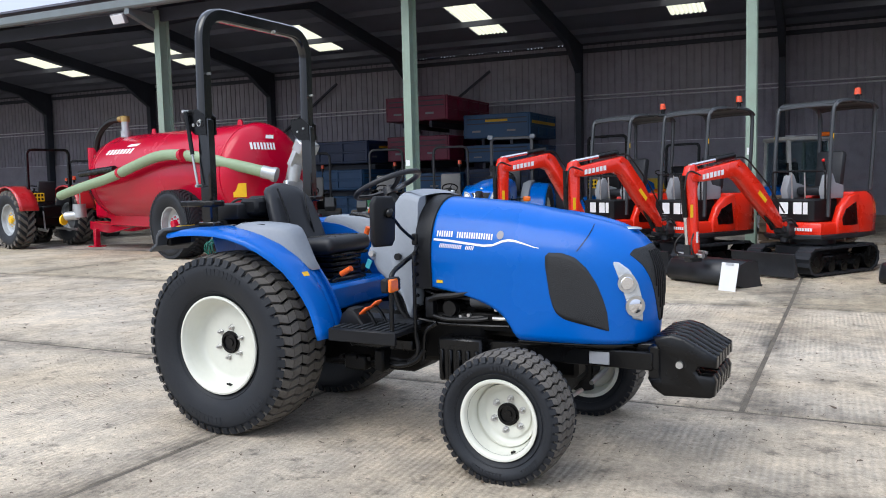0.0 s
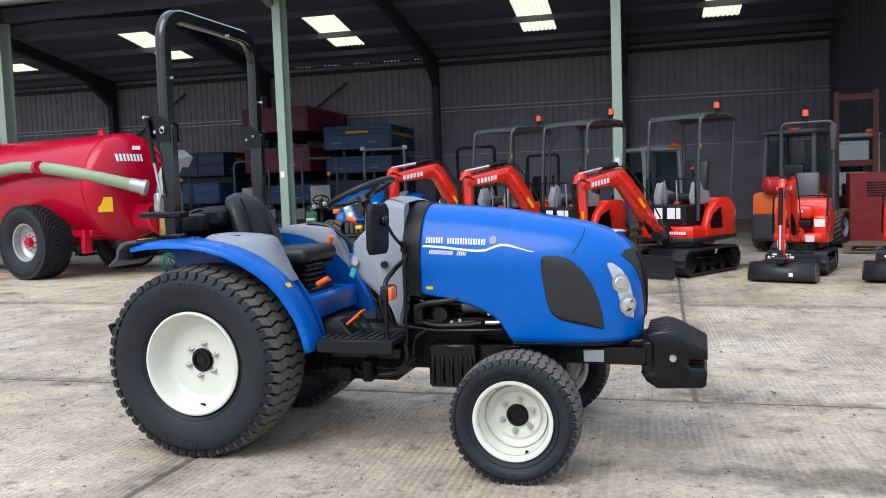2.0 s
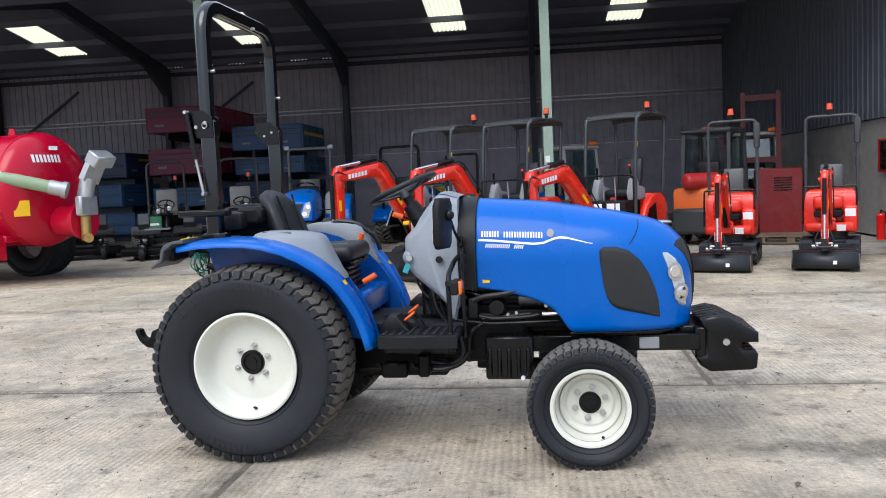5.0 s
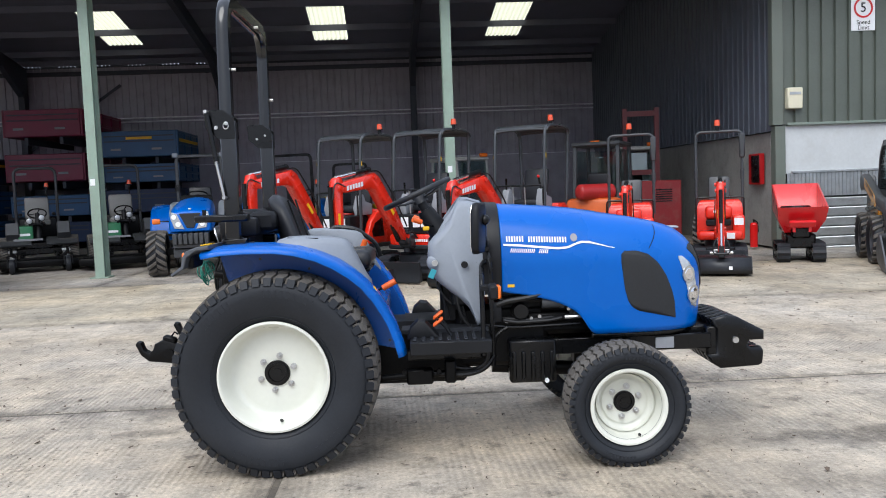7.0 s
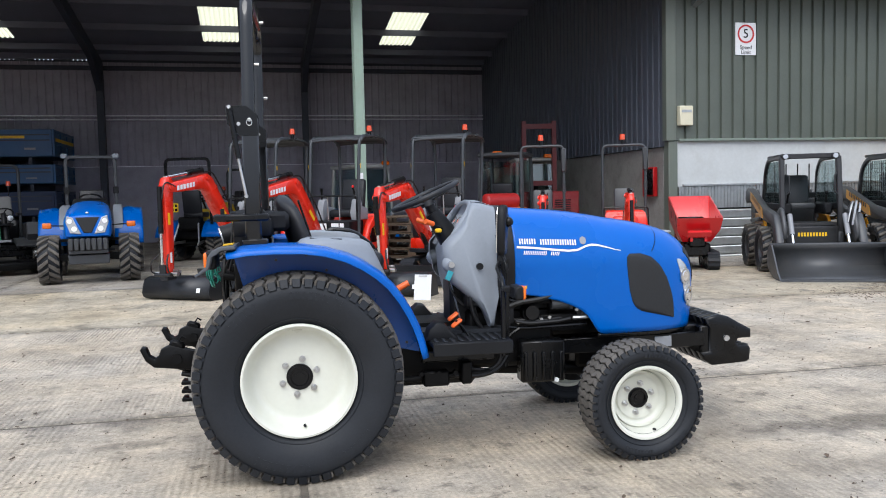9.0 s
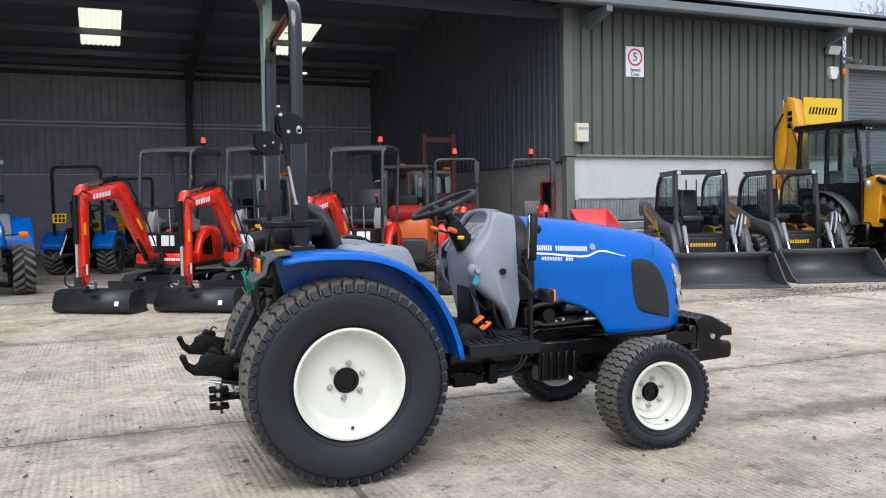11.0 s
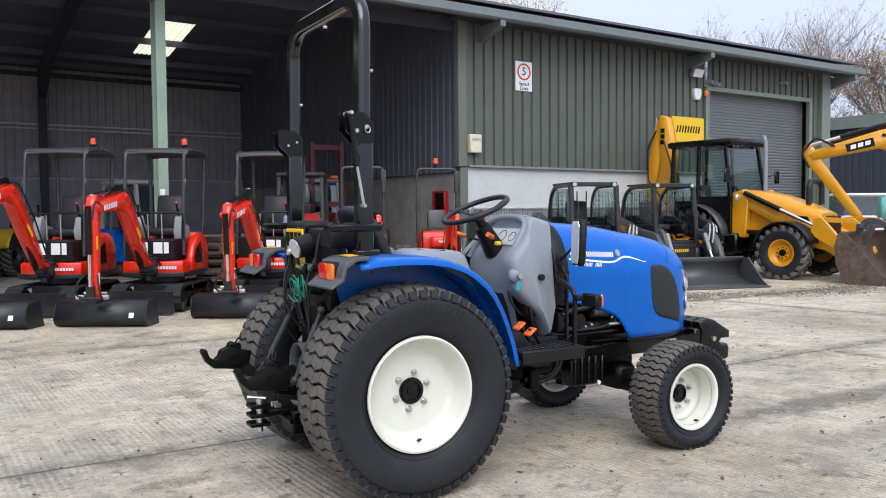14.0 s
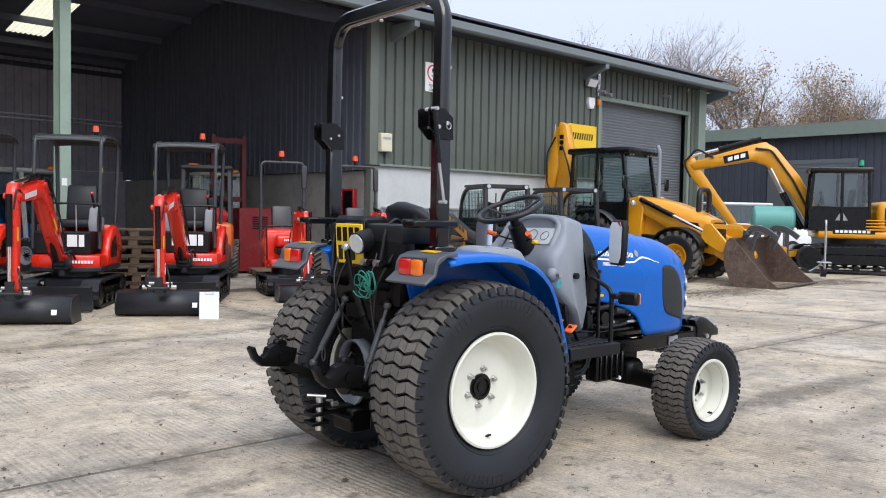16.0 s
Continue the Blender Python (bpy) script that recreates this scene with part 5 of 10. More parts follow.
for sgn in (-1, 1):
    bm = B()
    box(bm, (1.75, sgn * 0.20, 0.535), (1.05, 0.035, 0.085), bevel=0.006)
    box(bm, (0.83, sgn * 0.28, 0.535), (0.40, 0.05, 0.06), bevel=0.008)
    part("chassis_rail", bm, BLACK, tractor)
    bm = B()
    box(bm, (0.70, sgn * 0.33, 0.43), (0.14, 0.07, 0.08), bevel=0.01)
    box(bm, (0.86, sgn * 0.33, 0.455), (0.06, 0.09, 0.12), bevel=0.01)
    cyl(bm, (0.50, sgn * 0.30, 0.42), (1.0, sgn * 0.30, 0.44), 0.018, 10)
    for k in range(3):
        cyl(bm, (0.62 + 0.09 * k, sgn * 0.345, 0.46), (0.62 + 0.09 * k, sgn * 0.375, 0.46), 0.012, 8)
    part("linkage", bm, CAST, tractor)
    bm = B()
    box(bm, (2.02, sgn * 0.222, 0.535), (0.10, 0.008, 0.06), bevel=0.002)
    part("serial_plate", bm, LGREY, tractor, "pale serial plate")
bm = B()
cyl(bm, (1.708, -0.46, 0.31), (1.708, 0.46, 0.31), 0.05, 16)
box(bm, (1.708, 0, 0.35), (0.16, 0.36, 0.16), bevel=0.03)
box(bm, (1.708, 0, 0.46), (0.30, 0.14, 0.16), bevel=0.02)
cyl(bm, (1.1, 0, 0.40), (1.66, 0, 0.36), 0.04, 12)
part("front_axle", bm, CAST, tractor, "black cast front axle")
for sgn in (-1, 1):
    bm = B()
    cyl(bm, (1.708, sgn * 0.44, 0.20), (1.708, sgn * 0.44, 0.43), 0.065, 16)
    cyl(bm, (1.708, sgn * 0.42, 0.31), (1.708, sgn * 0.56, 0.31), 0.07, 16)
    part("knuckle", bm, CAST, tractor)
    bm = B()
    cyl(bm, (1.88, sgn * 0.08, 0.33), (1.86, sgn * 0.42, 0.33), 0.012, 8)
    part("track_rod", bm, STEEL, tractor)
# front weights
bm = B()
box(bm, (2.24, 0, 0.555), (0.28, 0.30, 0.11), bevel=0.01)
box(bm, (2.30, 0, 0.53), (0.10, 0.42, 0.16), bevel=0.01)
part("weight_bracket", bm, BLACK, tractor, "black weight bracket")
WGT = [(2.30, 0.665), (2.40, 0.688), (2.47, 0.672), (2.585, 0.610), (2.635, 0.585), (2.635, 0.528), (2.545, 0.528), (2.53, 0.508), (2.545, 0.49), (2.615, 0.488), (2.632, 0.46), (2.625, 0.385), (2.60, 0.372), (2.36, 0.362), (2.30, 0.40), (2.27, 0.45), (2.33, 0.455), (2.33, 0.60)]
WGT = [(2.505 + (x - 2.57) * 0.86, 0.52 + (z - 0.52) * 0.90) for x, z in WGT]
for k in range(6):
    y = -0.1875 + 0.075 * k
    bm = B()
    prism(bm, WGT, y - 0.036, y + 0.036, bevel=0.016, seg=2)
    part("suitcase_weight", bm, BLACK, tractor, "black cast suitcase weight", sharp=50)
for s in (-1, 1):
    bm = B()
    cyl(bm, (2.40, s * 0.222, 0.535), (2.40, s * 0.238, 0.535), 0.017, 12)
    part("weight_bolt", bm, STEEL, tractor)

# --- roll bar ---
rops = new("roll_bar")
rops.parent = tractor
RX, RW = -0.20, 0.468
bm = B()
path = smooth_path([(RX, -RW, 1.73), (RX + 0.008, -RW, 2.378), (RX + 0.008, RW, 2.378), (RX, RW, 1.73)], 0.17, 8)
sweep(bm, path, rect2(0.076, 0.058, 0.010))
part("upper_hoop", bm, GLOSSBLACK, rops, "glossy black folding roll bar hoop", sharp=45)
for sgn in (-1, 1):
    bm = B()
    box(bm, (RX + 0.005, sgn * RW, 1.472), (0.078, 0.062, 0.616), bevel=0.008)
    box(bm, (RX + 0.01, sgn * RW, 1.182), (0.12, 0.085, 0.03), bevel=0.006)
    box(bm, (RX + 0.01, sgn * 0.30, 0.95), (0.12, 0.05, 0.45), bevel=0.01)
    part("lower_post", bm, GLOSSBLACK, rops)
    for dy in (-0.038, 0.038):
        bm = B()
        prism(bm, [(RX - 0.098, 1.745), (RX - 0.100, 1.822), (RX - 0.092, 1.830), (RX - 0.008, 1.830), (RX + 0.042, 1.790), (RX + 0.044, 1.690), (RX - 0.040, 1.690)], sgn * RW + dy - 0.005, sgn * RW + dy + 0.005)
        part("hinge_plate", bm, BLACK, rops)
    bm = B()
    for x, z in ((RX + 0.005, 1.765), (RX - 0.045, 1.745)):
        cyl(bm, (x, sgn * RW - 0.052, z), (x, sgn * RW + 0.052, z), 0.007, 10)
        cyl(bm, (x, sgn * (RW + 0.043), z), (x, sgn * (RW + 0.050), z), 0.010, 6)
    tube(bm, [(RX + 0.005 + 0.013 * math.cos(k * 0.6283), sgn * (RW + 0.056), 1.752 + 0.016 * math.sin(k * 0.6283)) for k in range(10)], 0.0022, 6, closed=True)
    part("pin", bm, STEEL, rops)
bm = B()
cyl(bm, (RX - 0.085, -RW - 0.06, 1.82), (RX - 0.05, -RW - 0.06, 1.58), 0.012, 10)
part("gas_strut", bm, BLACK, rops)
bm = B()
cyl(bm, (RX - 0.085, -RW - 0.085, 1.822), (RX - 0.085, -RW, 1.822), 0.009, 8)
part("strut_pin", bm, STEEL, rops)
bm = B()
cyl(bm, (RX - 0.055, -RW - 0.06, 1.60), (RX - 0.02, -RW - 0.06, 1.40), 0.007, 10)
cyl(bm, (RX - 0.02, -RW - 0.075, 1.402), (RX - 0.02, -RW, 1.402), 0.009, 8)
part("strut_rod", bm, STEEL, rops)
for x, y, z in ((RX + 0.045, -RW, 2.03), (RX + 0.045, RW, 1.98), (RX + 0.05, 0.1, 2.343)):
    bm = B()
    cyl(bm, (x - 0.01, y, z), (x + 0.012, y, z), 0.008, 8)
    part("stud", bm, STEEL, rops)
# --- parts between the fenders, rear ---
bm = B()
box(bm, (-0.21, 0, 1.245), (0.20, 0.66, 0.10), bevel=0.025, seg=2)
box(bm, (-0.10, -0.18, 1.27), (0.14, 0.16, 0.10), bevel=0.02)
box(bm, (-0.24, 0.12, 1.30), (0.16, 0.28, 0.06), bevel=0.02)
part("tool_box", bm, PLASTIC, tractor, "black plastic tool box behind the seat")
for sgn in (-1, 1):
    bm = B()
    box(bm, (-0.25, sgn * 0.47, 1.30), (0.26, 0.10, 0.035), bevel=0.008)
    cyl(bm, (-0.16, sgn * 0.47, 1.31), (-0.16, sgn * 0.47, 1.345), 0.012, 8)
    cyl(bm, (-0.34, sgn * 0.47, 1.31), (-0.34, sgn * 0.47, 1.345), 0.010, 8)
    part("post_bracket", bm, BLACK, tractor)
bm = B()
cyl(bm, (-0.295, -0.045, 1.215), (-0.385, -0.060, 1.195), 0.058, 20, 0.054)
ball(bm, (-0.295, -0.045, 1.215), 0.056, 14, (0.8, 1, 1))
wl_ = part("work_lamp", bm, PLASTIC, tractor, "round black work lamp")
bm = B()
cyl(bm, (-0.385, -0.060, 1.195), (-0.392, -0.061, 1.193), 0.048, 20)
part("lamp_glass", bm, CLEAR, wl_)
bm = B()
box(bm, (-0.326, 0.095, 1.188), (0.010, 0.245, 0.205), rot=(0, -3, 0), bevel=0.004)
holder = B()
box(holder, (-0.317, 0.095, 1.188), (0.010, 0.262, 0.220), rot=(0, -3, 0), bevel=0.003)
box(holder, (-0.315, 0.095, 1.075), (0.030, 0.262, 0.012), bevel=0.003)
part("plate_holder", holder, BLACK, tractor)
npl = part("number_plate", bm, YPLATE, tractor, "yellow two-line rear plate with plain bars")
for z, n in ((1.236, 4), (1.142, 3)):
    for k in range(n):
        bm = B()
        box(bm, (-0.3345 + (1.188 - z) * 0.052, 0.180 - 0.056 * k - (0.0 if n == 4 else 0.010), z), (0.005, 0.034, 0.072), rot=(0, -3, 0))
        part("plate_bar", bm, BLACK, npl)
bm = B()
box(bm, (-0.18, 0, 0.90), (0.22, 0.44, 0.26), bevel=0.04)
box(bm, (-0.22, 0, 0.66), (0.14, 0.30, 0.30), bevel=0.03)
for y in (-0.22, -0.16, 0.15, 0.22):
    cyl(bm, (-0.28, y, 0.98), (-0.37, y, 1.0), 0.020, 12)
part("hydraulic_housing", bm, CAST, tractor, "black hydraulic housing and valve block")
bm = B()
box(bm, (-0.26, 0, 1.06), (0.10, 0.64, 0.34), bevel=0.03, seg=2)
part("rear_cover", bm, CAST, tractor)
for k in range(4):
    bm = B()
    cyl(bm, (-0.31, -0.24 + 0.055 * k, 1.10), (-0.365, -0.24 + 0.055 * k, 1.105), 0.017, 12)
    part("hydraulic_coupler", bm, STEEL if k % 2 else BLACK, tractor)
for k, (y0, y1, z1) in enumerate(((-0.26, -0.18, 0.80), (-0.12, -0.20, 0.72), (0.10, 0.16, 0.75), (0.22, 0.12, 0.84))):
    bm = B()
    tube(bm, smooth_path([(-0.30, y0, 1.16), (-0.38, (y0 + y1) / 2, 1.0), (-0.36, y1, z1), (-0.26, y1, z1 - 0.1)], 0.08), 0.006, 8)
    part("hose", bm, HOSEBLK, tractor)
for sgn in (-1, 1):
    yt, yb = (0.135, 0.195) if sgn > 0 else (-0.24, -0.27)
    bm = B()
    bar(bm, [(-0.16, sgn * 0.17, 0.93), (-0.33, yt, 0.905)], 0.03, 0.055)
    part("lift_arm", bm, CAST, tractor)
    bm = B()
    cyl(bm, (-0.322, yt, 0.900), (-0.472, yb, 0.575), 0.010, 10)
    cyl(bm, (-0.350, yt + (yb - yt) * 0.2, 0.835), (-0.440, yt + (yb - yt) * 0.8, 0.640), 0.017, 12)
    ball(bm, (-0.322, yt, 0.900), 0.022, 10)
    ball(bm, (-0.472, yb, 0.575), 0.022, 10)
    part("lift_rod", bm, DGREY, tractor, "dark grey threaded lift rod")
    bm = B()
    tube(bm, [(-0.430 + 0.010 * math.cos(k * 0.524), yb - 0.03, 0.62 + 0.034 * math.sin(k * 0.524)) for k in range(12)], 0.003, 6, closed=True)
    part("linch_loop", bm, DGREY, tractor)
    bm = B()
    bar(bm, smooth_path([(-0.05, sgn * 0.20, 0.40), (-0.45, sgn * 0.27, 0.50), (-0.60, sgn * 0.31, 0.575)], 0.1), 0.022, 0.05)
    part("lower_link", bm, CAST, tractor, "black three-point lower link")
    bm = B()
    prism(bm, [(x + 0.07, z) for x, z in [(-0.60, 0.545), (-0.78, 0.565), (-0.82, 0.60), (-0.845, 0.655), (-0.835, 0.67), (-0.815, 0.665), (-0.80, 0.625), (-0.775, 0.61), (-0.755, 0.625), (-0.745, 0.655), (-0.70, 0.675), (-0.66, 0.665), (-0.62, 0.65), (-0.58, 0.64)]], sgn * 0.315 - 0.028, sgn * 0.315 + 0.028, bevel=0.009, seg=2)
    box(bm, (-0.600, sgn * 0.315, 0.668), (0.075, 0.040, 0.050), rot=(0, 18, 0), bevel=0.012)
    cyl(bm, (-0.60, sgn * 0.315 - 0.040, 0.605), (-0.60, sgn * 0.315 + 0.040, 0.605), 0.026, 14)
    tube(bm, [(-0.59, sgn * 0.315, 0.69), (-0.575, sgn * 0.315, 0.712), (-0.555, sgn * 0.315, 0.700)], 0.005, 6)
    part("quick_hook", bm, CAST, tractor, "black quick-coupling hook end")
    bm = B()
    cyl(bm, (-0.20, sgn * 0.33, 0.44), (-0.58, sgn * 0.34, 0.53), 0.012, 8)
    part("stabiliser", bm, CAST, tractor)
bm = B()
bar(bm, [(-0.375, 0.045, 1.165), (-0.385, -0.02, 1.02), (-0.375, -0.10, 0.86), (-0.34, -0.115, 0.78)], 0.030, 0.020)
cyl(bm, (-0.38, -0.045, 0.97), (-0.37, -0.11, 0.84), 0.019, 10)
part("top_link", bm, CAST, tractor)
bm = B()
ball(bm, (-0.375, 0.047, 1.172), 0.022, 12)
cyl(bm, (-0.375, 0.012, 1.172), (-0.375, 0.085, 1.172), 0.009, 10)
part("link_ball", bm, STEEL, tractor, "bright steel link ball")
bm = B()
rows = []
for k in range(13):
    a = radians(-25 + 230 * k / 12)
    rows.append([(x, 0.01 + 0.125 * math.cos(a), 0.575 + 0.135 * math.sin(a)) for x in (-0.27, -0.36)])
grid_sheet(bm, rows)
guard = part("shaft_guard", bm, MIDGREY, tractor, "grey moulded shaft guard", sharp=60)
q = guard.modifiers.new("thickness", "SOLIDIFY")
q.thickness = 0.008
bm = B()
prism(bm, [(0.01 + 0.105 * math.cos(radians(a)), 0.475 + 0.10 * math.sin(radians(a))) for a in range(180, 361, 15)], -0.372, -0.352, bevel=0.004, axis="x")
part("guard_lip", bm, GREY, guard, "pale grey lower lip")
bm = B()
box(bm, (-0.43, 0, 0.375), (0.34, 0.07, 0.03), bevel=0.006)
box(bm, (-0.36, 0, 0.32), (0.12, 0.18, 0.12), bevel=0.01)
for k, z in enumerate((0.33, 0.375, 0.42)):
    box(bm, (-0.575, -0.02, z), (0.10, 0.09, 0.020), bevel=0.004)
cyl(bm, (-0.43, -0.11, 0.34), (-0.43, 0.11, 0.34), 0.016, 8)
part("drawbar", bm, CAST, tractor, "black drawbar with clevis")
bm = B()
cyl(bm, (-0.575, -0.04, 0.295), (-0.575, -0.04, 0.455), 0.017, 12)
bar(bm, [(-0.545, -0.05, 0.458), (-0.625, -0.01, 0.466)], 0.032, 0.012)
for y in (-0.02, 0.03):
    cyl(bm, (-0.46, y, 0.405), (-0.49, y, 0.405), 0.014, 6)
part("drawbar_pin", bm, STEEL, tractor, "bright steel drawbar pin")
bm = B()
cyl(bm, (-0.40, 0, 0.52), (-0.50, 0, 0.52), 0.03, 14)
cyl(bm, (-0.38, 0, 0.52), (-0.42, 0, 0.52), 0.08, 18)
part("power_take_off", bm, CAST, tractor)
rng = random.Random(3)
GREENCABLE = mat("green_cable", (0.01, 0.19, 0.14), 0.45, 0, 0.1, 20)
bm = B()
pts = []
for k in range(6):
    c0 = Vector((-0.42 + rng.uniform(-0.02, 0.02), -0.20 + rng.uniform(-0.03, 0.03), 1.0 + rng.uniform(-0.03, 0.03)))
    rr = rng.uniform(0.035, 0.065)
    ax = rng.uniform(0, 3)
    pts += [c0 + Vector((0.25 * rr * math.sin(t * 1.3 + ax), rr * math.cos(t), rr * math.sin(t))) for t in [i * 0.5236 for i in range(12)]]
tube(bm, pts, 0.0035, 6)
part("cable_coil", bm, GREENCABLE, tractor, "coiled green cable")
bm = B()
tube(bm, smooth_path([(-0.15, -0.12, 1.27), (-0.22, -0.17, 1.33), (-0.31, -0.20, 1.28), (-0.335, -0.19, 1.10)], 0.08), 0.008, 8)
part("cable", bm, HOSEBLK, tractor)
bm = B()
tube(bm, smooth_path([(-0.1, 0.2, 1.26), (-0.25, 0.27, 1.31), (-0.315, 0.27, 1.22), (-0.33, 0.25, 1.05)], 0.08), 0.008, 8)
part("cable", bm, HOSEBLK, tractor)

# --- mirrors, rails and indicators by the cowl ---
for sgn in (-1, 1):
    bm = B()
    tube(bm, smooth_path([(1.03, sgn * 0.50, 0.56), (1.03, sgn * 0.50, 0.94), (1.04, sgn * 0.34, 1.0), (1.06, sgn * 0.31, 1.02)], 0.05), 0.013, 10)
    tube(bm, smooth_path([(1.085, sgn * 0.36, 0.60), (1.085, sgn * 0.36, 1.02), (1.08, sgn * 0.31, 1.06)], 0.03), 0.010, 8)
    part("rail", bm, BLACK, tractor)
    bm = B()
    box(bm, (1.05, sgn * 0.52, 0.905), (0.06, 0.05, 0.03), bevel=0.005)
    box(bm, (1.08, sgn * 0.58, 0.895), (0.045, 0.13, 0.07), bevel=0.010)
    ind = part("indicator", bm, PLASTIC, tractor, "black front indicator on a stalk")
    bm = B()
    box(bm, (1.106, sgn * 0.60, 0.895), (0.02, 0.075, 0.065), bevel=0.006)
    part("amber_lens", bm, AMBER, ind)
    mir = new("mirror")
    mir.parent = tractor
    bm = B()
    outline = [(-0.068, -0.095), (-0.05, -0.125), (0.05, -0.125), (0.068, -0.095), (0.072, 0.09), (0.05, 0.125), (-0.05, 0.125), (-0.072, 0.09)]
    prism(bm, outline, -0.018, 0.022, bevel=0.012, axis="x", seg=2)
    bmesh.ops.transform(bm, matrix=pose(1.02, sgn * 0.545, 1.205, 0, 2, sgn * 20), verts=bm.verts)
    part("housing", bm, PLASTIC, mir, "black mirror housing", sharp=60)
    bm = B()
    prism(bm, [(a * 0.86, b * 0.90) for a, b in outline], -0.0215, -0.0185, axis="x")
    bmesh.ops.transform(bm, matrix=pose(1.02, sgn * 0.545, 1.205, 0, 2, sgn * 20), verts=bm.verts)
    part("glass", bm, MIRRORM, mir, "mirror glass", smooth=False)
    bm = B()
    tube(bm, smooth_path([(1.07, sgn * 0.33, 1.10), (1.06, sgn * 0.43, 1.16), (1.055, sgn * 0.52, 1.235)], 0.03), 0.008, 8)
    ball(bm, (1.055, sgn * 0.535, 1.245), 0.026, 10)
    box(bm, (1.07, sgn * 0.318, 1.10), (0.03, 0.02, 0.06), bevel=0.004)
    part("mirror_arm", bm, BLACK, mir)
for k in range(7):
    bm = B()
    cyl(bm, (1.09, -0.335, 0.70 + 0.055 * k), (1.09, -0.365, 0.70 + 0.055 * k), 0.011, 8)
    part("bolt", bm, BLACK, tractor)

# ---- shared pieces of the other machines ----
BEACON = mat("beacon_lens", (0.72, 0.075, 0.02), 0.2, 0, 0.08, 30, coat=0.4)


def agri_wheel(parent, c, r, w, rim_r, rim_mat, lugs=20, side=-1, hub_mat=None, name="wheel", lug_h=0.05, lean=0.55, tread=None, thick=1.0, reach=0.10):
    wh = new(name)
    wh.parent = parent
    wh.location = c
    hw = w / 2
    base = r - lug_h
    bm = B()
    prof = [(rim_r - 0.01, -hw * 0.62), (rim_r + 0.02, -hw * 0.80), (base * 0.82, -hw), (base * 0.95, -hw * 0.96), (base, -hw * 0.72), (base + 0.004, 0)]
    prof += [(a, -b) for a, b in prof[-2::-1]]
    lathe(bm, prof, 40)
    tyre = part("tyre", bm, RUBBER, wh, "black lugged tyre", sharp=60)
    bm = B()
    pitch = 2 * math.pi / lugs
    for i in range(lugs):
        for sg in (-1, 1):
            ph = i * pitch + (pitch / 2 if sg > 0 else 0)
            prev = None
            steps = 3 if lean < 1 else 6
            for k in range(steps + 1):
                t = k / steps
                y = sg * hw * (0.02 + 0.96 * t)
                a = ph - lean * pitch * 1.6 * t * (1.0 if lean < 1 else t)
                top = r if t < 0.8 else r - lug_h * 0.25
                bot = base - (0.0 if t < 0.8 else reach * base)
                th = pitch * (0.20 + 0.06 * t) * thick
                row = [bm.verts.new((q * math.cos(a + d), y, q * math.sin(a + d))) for q, d in ((bot, -th * 1.2), (top, -th * 0.75), (top, th * 0.75), (bot, th * 1.2))]
                if prev:
                    for j in range(3):
                        bm.faces.new((prev[j], prev[j + 1], row[j + 1], row[j]))
                else:
                    bm.faces.new(row)
                prev = row
            bm.faces.new(prev)
    part("tread", bm, tread or TREAD, tyre, smooth=False)
    bm = B()
    o = side
    lathe(bm, [(rim_r + 0.005, o * hw * 0.66), (rim_r + 0.015, o * hw * 0.76), (rim_r - 0.012, o * hw * 0.74), (rim_r - 0.035, o * hw * 0.30), (rim_r * 0.62, o * hw * 0.12), (rim_r * 0.56, o * hw * 0.34), (0.01, o * hw * 0.36)], 36)
    lathe(bm, [(rim_r + 0.005, -o * hw * 0.66), (rim_r - 0.012, -o * hw * 0.74), (rim_r - 0.035, -o * hw * 0.30), (0.01, -o * hw * 0.1)], 36)
    part("rim", bm, rim_mat, wh, sharp=50)
    bm = B()
    cyl(bm, (0, o * hw * 0.34, 0), (0, o * hw * 0.62, 0), rim_r * 0.28, 18, rim_r * 0.22)
    for k in range(8):
        a = k * math.pi / 4
        cyl(bm, (rim_r * 0.42 * math.cos(a), o * hw * 0.33, rim_r * 0.42 * math.sin(a)), (rim_r * 0.42 * math.cos(a), o * hw * 0.44, rim_r * 0.42 * math.sin(a)), 0.014, 6)
    part("hub", bm, hub_mat or BLACK, wh)
    return wh


